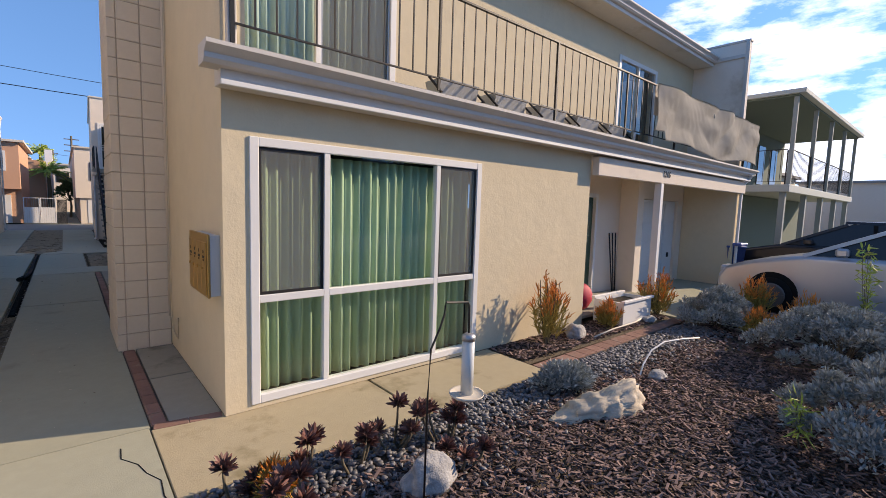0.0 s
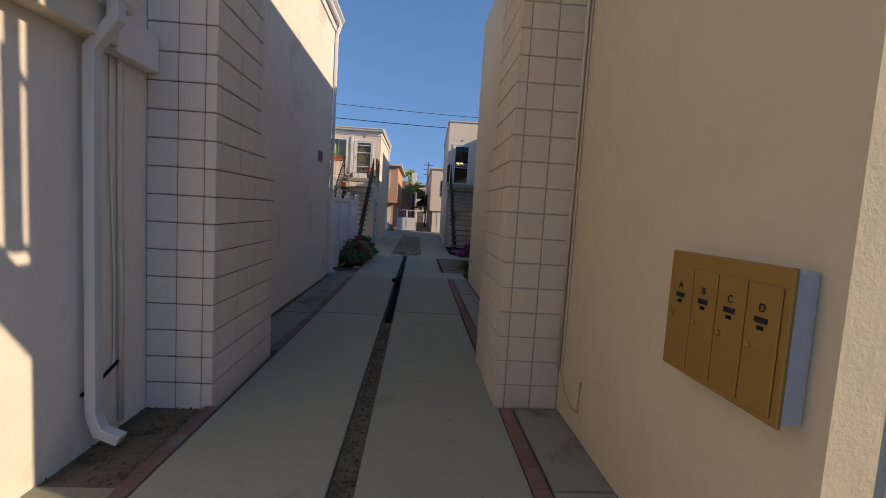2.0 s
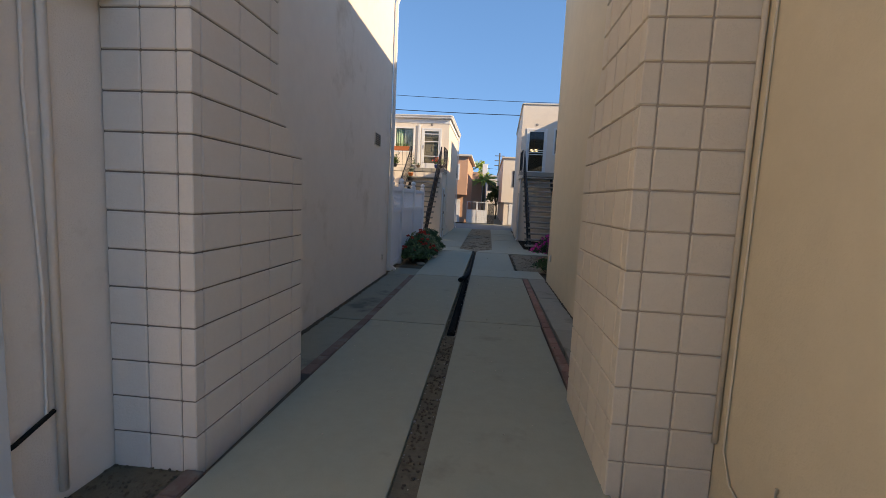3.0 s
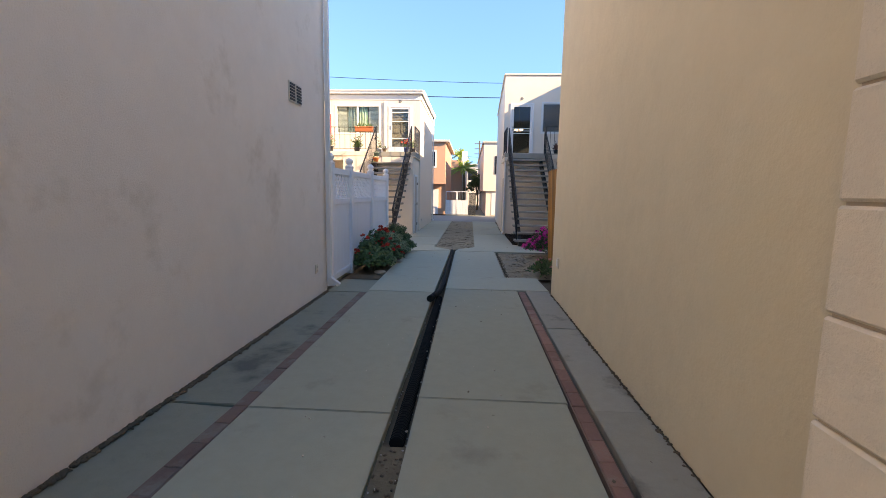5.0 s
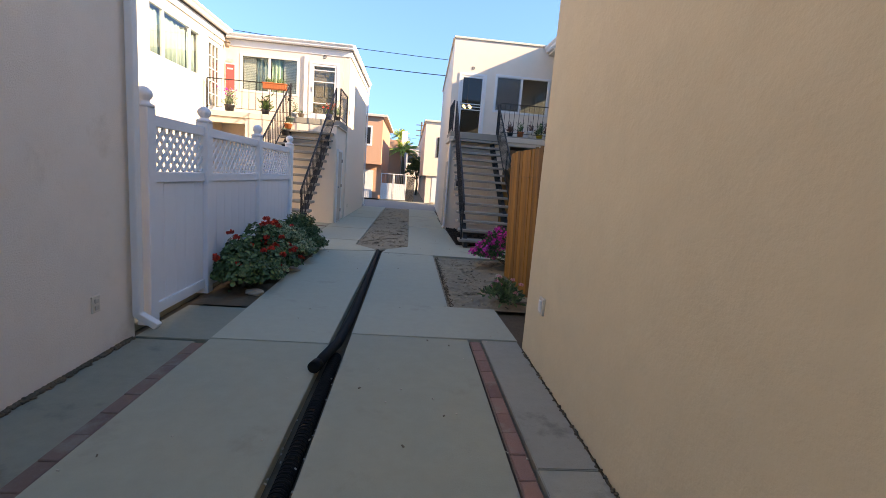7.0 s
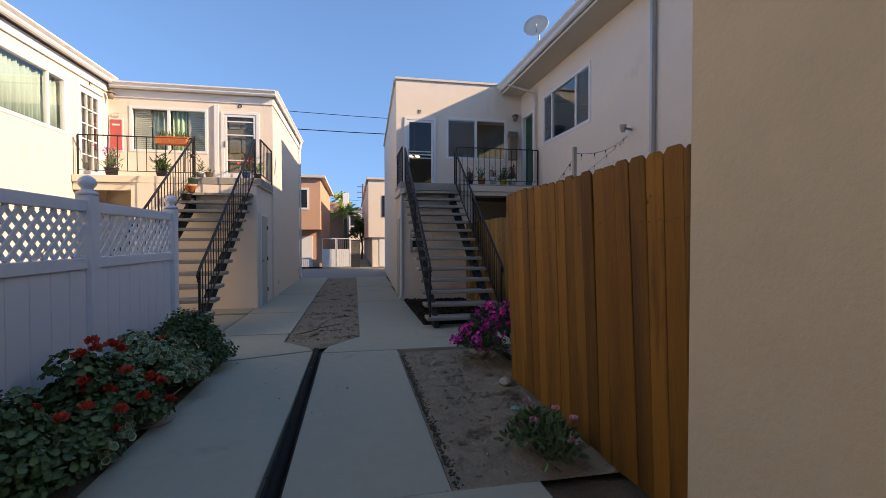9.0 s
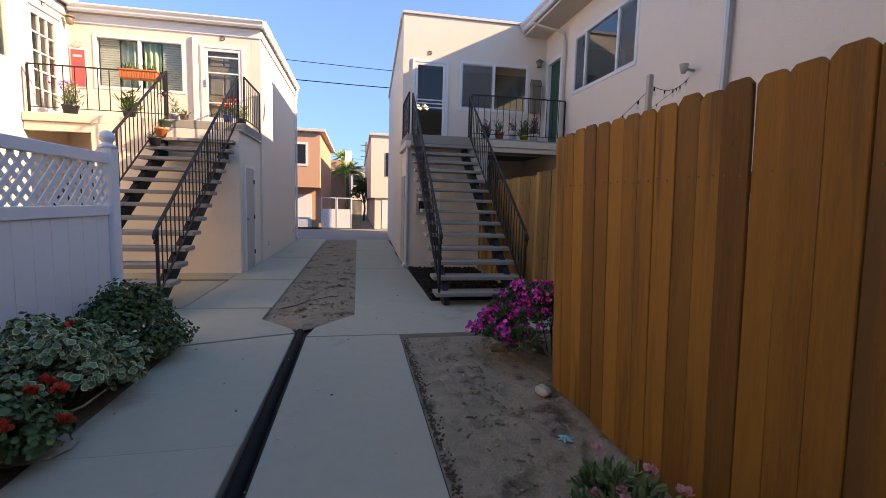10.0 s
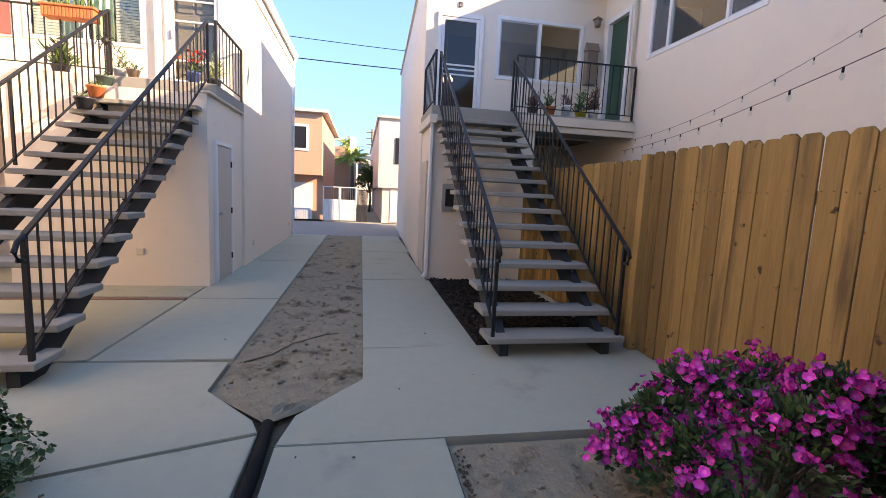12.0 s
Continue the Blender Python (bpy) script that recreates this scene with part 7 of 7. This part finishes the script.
for k, (z0, z1, y, r) in enumerate(((10.80, 10.64, 45, 0.022), (9.55, 9.46, 45, 0.032), (6.2, 5.6, 62, 0.015))):
    wr = thing("overhead_wire", (0, y, 0), "black overhead utility wire across the alley", "wire", "overhead wires")
    pts = [(x, 0, (z0 + z1) / 2 + (z1 - z0) * x / 8 - 0.06 + 0.0012 * x * x) for x in range(-40, 41, 4)]
    part("wire", tube(bmesh.new(), pts, r, 6), RUBBER, wr)

for x, y in ((-40, 45), (40, 45), (-40, 62), (40, 62)):
    up = thing("utility_pole", (x, y, 0), "wooden utility pole carrying the wires", "pole")
    part("pole", tube(bmesh.new(), [(0, 0, -0.1), (0, 0, 13.2)], 0.15, 8, 0.11), STEM, up)

# ---- things on the west balcony and stairs ----
op = thing("rail_planter", (-3.76, 21.02, 3.40), "orange ribbed plastic planter hooked on the railing", "planter")
part("trough", box_bm(-0.295, -0.08, 0.0, 0.295, 0.08, 0.131, 0.006), TERRACOTTA, op)
part("rim", box_bm(-0.315, -0.10, 0.131, 0.315, 0.10, 0.16, 0.006), TERRACOTTA, op)
for k in range(15):
    x = -0.28 + k * 0.04
    part("rib", box_bm(x - 0.014, -0.087, 0.012, x + 0.014, -0.0795, 0.126, 0.002), TERRACOTTA, op)
rngp = np.random.default_rng(81)
pp = [(rngp.uniform(-0.25, 0.25), rngp.uniform(-0.05, 0.05), 0.15) for _ in range(60)]
leaf_mesh("sprigs", rngp, pp, [(rngp.normal() * 0.3, rngp.normal() * 0.3, 1) for _ in pp], 0.12, 0.02, LEAF, op)
SIGN_RED = material("banner_red", (0.55, 0.10, 0.09), 0.7, var=0.12)
bn2 = thing("wall_banner", (-5.43, 22.37, 3.50), "narrow red hanging banner with pink base", "banner")
part("panel", box_bm(-0.12, 0.0, 0.0, 0.12, 0.015, 0.70, 0.004), SIGN_RED, bn2)
part("frame", box_bm(-0.15, 0.016, -0.03, 0.15, 0.03, 0.75, 0.004), WHITE, bn2)
part("writing_bar", box_bm(-0.08, -0.003, 0.56, 0.08, 0.0, 0.60), WHITE, bn2)
part("finial", box_bm(-0.07, 0.0, 0.751, 0.07, 0.02, 0.85, 0.02), CREAM_TRIM, bn2)


def pot_plant(loc, r, h, mat, leaf_mat, seed, label, n=160, leaf=(0.10, 0.02), spread=0.5, flowers=None):
    p = thing("potted_plant", loc, label, "potted plant")
    part("pot", lathe(bmesh.new(), ((r * 0.72, 0), (r * 0.95, h * 0.82), (r * 1.05, h * 0.84), (r * 1.05, h), (r * 0.9, h), (r * 0.88, h * 0.86)), 18), mat, p)
    rng = np.random.default_rng(seed)
    pts = [(rng.normal() * r * 0.4, rng.normal() * r * 0.4, h * 0.9 + abs(rng.normal()) * spread * 0.25) for _ in range(n)]
    leaf_mesh("foliage", rng, pts, [(rng.normal() * 0.7, rng.normal() * 0.7, 0.8) for _ in pts], leaf[0], leaf[1], leaf_mat, p)
    if flowers:
        pts = [(rng.normal() * r * 0.7, rng.normal() * r * 0.7, h + spread * rng.uniform(0.3, 0.7)) for _ in range(40)]
        leaf_mesh("blossoms", rng, pts, [(rng.normal(), rng.normal(), 0.6) for _ in pts], 0.05, 0.04, flowers, p)
    return p


POT_DARK = material("dark_glazed_pot", (0.03, 0.03, 0.035), 0.35, var=0.1)
POT_GREEN = material("green_pot", (0.05, 0.09, 0.075), 0.5, var=0.1)
YELLOW = material("yellow_pot_paint", (0.60, 0.42, 0.03), 0.5, var=0.08)
pot_plant((-5.05, 21.35, 2.75), 0.13, 0.2, POT_DARK, LEAF_PALE, 91, "dark pot with a pink flowering plant", 220, (0.12, 0.022), 0.6, PETAL_MAGENTA)
pot_plant((-4.1, 21.35, 2.75), 0.11, 0.15, POT_DARK, LEAF, 92, "low pot with leafy green plant", 180, (0.14, 0.03), 0.5)
pot_plant((-3.3, 21.2, 2.75), 0.09, 0.13, WHITE, LEAF_DARK, 93, "white pot on the stair landing", 60, (0.10, 0.012), 0.5)
pot_plant((-3.08, 21.06, 2.75), 0.08, 0.11, DOOR_BROWN, LEAF, 94, "small brown pot at the stair top", 30, (0.06, 0.012), 0.2)
pot_plant((-3.30, 20.80, 0.183 * 14), 0.10, 0.13, POT_GREEN, LEAF, 95, "green pot on a stair tread", 20, (0.04, 0.012), 0.1)
pot_plant((-3.27, 20.54, 0.183 * 13), 0.10, 0.14, TERRACOTTA, LEAF, 96, "red terracotta pot on a stair tread", 20, (0.04, 0.012), 0.1)
pot_plant((-3.27, 20.28, 0.183 * 12), 0.10, 0.14, POT_DARK, LEAF, 97, "dark pot on a stair tread", 16, (0.04, 0.012), 0.1)
pot_plant((-2.35, 21.1, 2.75), 0.09, 0.15, BLUE_CLOTH, LEAF, 98, "blue pot with red flowers on the landing", 80, (0.08, 0.02), 0.4, PETAL_RED)
pot_plant((-2.2, 21.5, 2.75), 0.09, 0.16, POT_DARK, LEAF_PALE, 99, "dark pot with grassy plant on the landing", 120, (0.16, 0.014), 0.5)
for k, (x, mt, n) in enumerate(((2.75, POT_DARK, 140), (3.05, TERRACOTTA, 60), (3.35, WHITE, 60), (3.62, YELLOW, 160), (3.85, WHITE, 200))):
    pot_plant((x, 21.55, 2.78), 0.09 + 0.01 * (k % 2), 0.13 + 0.04 * (k % 3), mt, LEAF if k % 2 else LEAF_RED, 101 + k, ("dark pot with reddish leaves", "terracotta pot with a small plant", "small white pot with leaves", "yellow watering pot with stems", "white pot with tall stems")[k] + " on the balcony", n, (0.10, 0.018), 0.4 + 0.15 * (k > 2))


BULB = bpy.data.materials.new("warm_bulb")
BULB.use_nodes = True
BULB.node_tree.nodes["Principled BSDF"].inputs["Emission Color"].default_value = (1.0, 0.72, 0.38, 1.0)
BULB.node_tree.nodes["Principled BSDF"].inputs["Emission Strength"].default_value = 3.0
cl = thing("chandelier", (1.76, 24.5, 3.92), "small lit brass chandelier inside the open doorway", "ceiling lamp")
part("rod", tube(bmesh.new(), [(0, 0, 0.02), (0, 0, 1.6)], 0.008, 6), BRASS, cl)
for k in range(4):
    ca, sa = math.cos(k * 1.571 + 0.4), math.sin(k * 1.571 + 0.4)
    arm = part("arm", tube(bmesh.new(), [(0, 0, 0.03), (0.07 * ca, 0.07 * sa, -0.02), (0.14 * ca, 0.14 * sa, 0.02)], 0.007, 6), BRASS, cl)
    part("bulb", lathe(bmesh.new(), ((0.012, 0.02), (0.04, 0.045), (0.045, 0.075), (0.025, 0.11)), 10, (0.14 * ca, 0.14 * sa, 0)), BULB, arm, "glowing glass shade")


def wall_lamp(loc, turn, label):
    lamp = thing("wall_lamp", loc, label, "wall lamp", turn=turn)
    part("bracket", bar(bmesh.new(), (0, 0, 0.05), (0, -0.12, 0.08), 0.03), DOOR_BROWN, lamp)
    part("hood", lathe(bmesh.new(), ((0.02, 0.09), (0.09, 0.04), (0.095, 0.03), (0.02, 0.03)), 14, (0, -0.12, 0)), DOOR_BROWN, lamp)
    part("shade", lathe(bmesh.new(), ((0.05, -0.10), (0.065, -0.02), (0.06, 0.028)), 14, (0, -0.12, 0)), DOOR_BROWN, lamp)


wall_lamp((-5.56, 22.28, 4.72), 60, "brown wall lantern in the balcony corner")
wall_lamp((4.28, 22.60, 4.78), 0, "small brown wall lamp by the green door")
ln = thing("wall_lantern_box", (4.23, 22.60, 3.62), "tall dark wooden lantern box on the wall", "ornament")
part("box", box_bm(-0.11, -0.14, 0.0, 0.11, 0.0, 0.62, 0.008), DOOR_BROWN, ln)
part("gable", profile_x([(-0.16, 0.621), (0.0, 0.621), (-0.08, 0.78)], -0.13, 0.13), DOOR_BROWN, ln)
fs = thing("spider_ornament", (-3.37, 21.0, 3.18), "black metal spider ornament on the stair rail", "ornament")
bm = lathe(bmesh.new(), ((0.01, -0.05), (0.045, -0.02), (0.045, 0.02), (0.01, 0.05)), 10)
for k in range(8):
    a = k * math.pi / 4 + 0.2
    tube(bm, [(0.02 * math.cos(a), 0, 0.02 * math.sin(a)), (0.09 * math.cos(a), 0, 0.09 * math.sin(a) + 0.03), (0.13 * math.cos(a), 0, 0.11 * math.sin(a) - 0.03)], 0.006, 5)
part("spider", bm, IRON, fs)
mt_box = thing("electric_meter_box", (1.35, 21.35, 1.13), "grey electric meter box with a window", "meter box")
part("case", box_bm(-0.12, -0.05, 0, 0.12, 0.0, 0.44, 0.006), METAL, mt_box)
part("meter_window", box_bm(-0.07, -0.056, 0.08, 0.07, -0.051, 0.36, 0.002), CAR_GLASS, mt_box)
for x, y, z, sx, lb in ((-2.199, 11.60, 0.30, 1, "double outlet cover on the wall"), (-2.019, 23.0, 0.28, 1, "small foundation vent in the wall"), (-2.019, 27.2, 0.3, 1, "small foundation vent in the wall")):
    o = thing("outlet_cover" if "outlet" in lb else "wall_vent", (x, y, z), lb, "outlet" if "outlet" in lb else "vent")
    part("plate", box_bm(0, -0.04, 0, 0.012, 0.04, 0.12, 0.003), CREAM_TRIM, o)
    part("socket", box_bm(0.0121, -0.02, 0.02, 0.02, 0.02, 0.05, 0.002), DOOR_GREY, o)
    part("socket", box_bm(0.0121, -0.02, 0.07, 0.02, 0.02, 0.10, 0.002), DOOR_GREY, o)
o = thing("outlet_cover", (1.03, 11.66, 0.45), "weatherproof outlet cover on the wall", "outlet")
part("plate", box_bm(-0.02, -0.05, 0, 0, 0.05, 0.13, 0.004), CREAM_TRIM, o)
part("flap", box_bm(-0.03, -0.03, 0.02, -0.0205, 0.03, 0.11, 0.004), WHITE, o)
o = thing("outlet_cover", (-2.9, 20.68, 0.42), "round outlet cover under the stairs", "outlet")
part("plate", box_bm(-0.05, -0.03, 0, 0.05, 0, 0.10, 0.012), CREAM_TRIM, o)
# dish, post and string lights by the wing wall
ds = thing("satellite_dish", (4.15, 20.6, 5.75), "grey satellite dish on the eave", "dish")
part("mast", tube(bmesh.new(), [(0, 0, 0), (0, 0, 0.35), (-0.08, -0.1, 0.5)], 0.02, 8), METAL, ds)
dish = part("reflector", lathe(bmesh.new(), ((0.01, 0.0), (0.15, 0.02), (0.28, 0.08), (0.285, 0.085), (0.28, 0.10), (0.15, 0.04), (0.01, 0.02)), 24), CREAM_TRIM, ds)
dish.matrix_basis = pose(-0.1, -0.1, 0.52, 70, 0, -35)
part("arm", tube(bmesh.new(), [(-0.1, -0.1, 0.38), (-0.25, -0.42, 0.45)], 0.012, 6), METAL, ds)
ps = thing("wooden_stake", (2.24, 15.22, 0), "weathered wooden stake holding string lights", "post")
part("stake", box_bm(-0.02, -0.02, 0, 0.02, 0.02, 2.42, 0.004), DOOR_GREY, ps)
fl = thing("flood_light", (4.48, 17.55, 3.22), "twin-head flood light with cloth on the wall", "lamp")
part("arm", tube(bmesh.new(), [(0.02, 0, 0.05), (-0.14, 0.02, 0.08), (-0.2, -0.05, 0.06)], 0.02, 8), METAL, fl)
part("head", lathe(bmesh.new(), ((0.03, -0.06), (0.06, 0.05), (0.055, 0.06)), 12, (-0.2, -0.08, 0.04)), DOOR_GREY, fl)


def string_lights(pts, n, label):
    s = thing("string_lights", pts[0], label, "string lights")
    org = Vector(pts[0])
    p = [Vector(q) - org for q in pts]
    part("cord", tube(bmesh.new(), p, 0.0026, 5), RUBBER, s)
    tot = len(p) - 1
    for k in range(n):
        t = (k + 0.5) / n * tot
        i = min(int(t), tot - 1)
        c = p[i].lerp(p[i + 1], t - i)
        b = part("socket", tube(bmesh.new(), [c, c - Vector((0, 0, 0.03))], 0.007, 7), RUBBER, s)
        part("bulb", lathe(bmesh.new(), ((0.006, 0), (0.013, -0.018), (0.012, -0.032), (0.004, -0.042)), 8, tuple(c - Vector((0, 0, 0.032)))), GLASS, b)


def sag(a, b, drop, n=10):
    a, b = Vector(a), Vector(b)
    return [tuple(a.lerp(b, i / n) - Vector((0, 0, drop * 4 * (i / n) * (1 - i / n)))) for i in range(n + 1)]


string_lights(sag((4.42, 17.55, 3.15), (4.4, 21.3, 2.45), 0.15), 9, "black cord string lights along the wing wall")
string_lights(sag((2.24, 15.24, 2.30), (4.3, 21.3, 2.28), 0.10), 13, "black cord string lights over the court")
string_lights(sag((2.25, 15.25, 2.36), (4.28, 17.36, 3.12), 0.10), 5, "black cord string lights between stake and flood light")
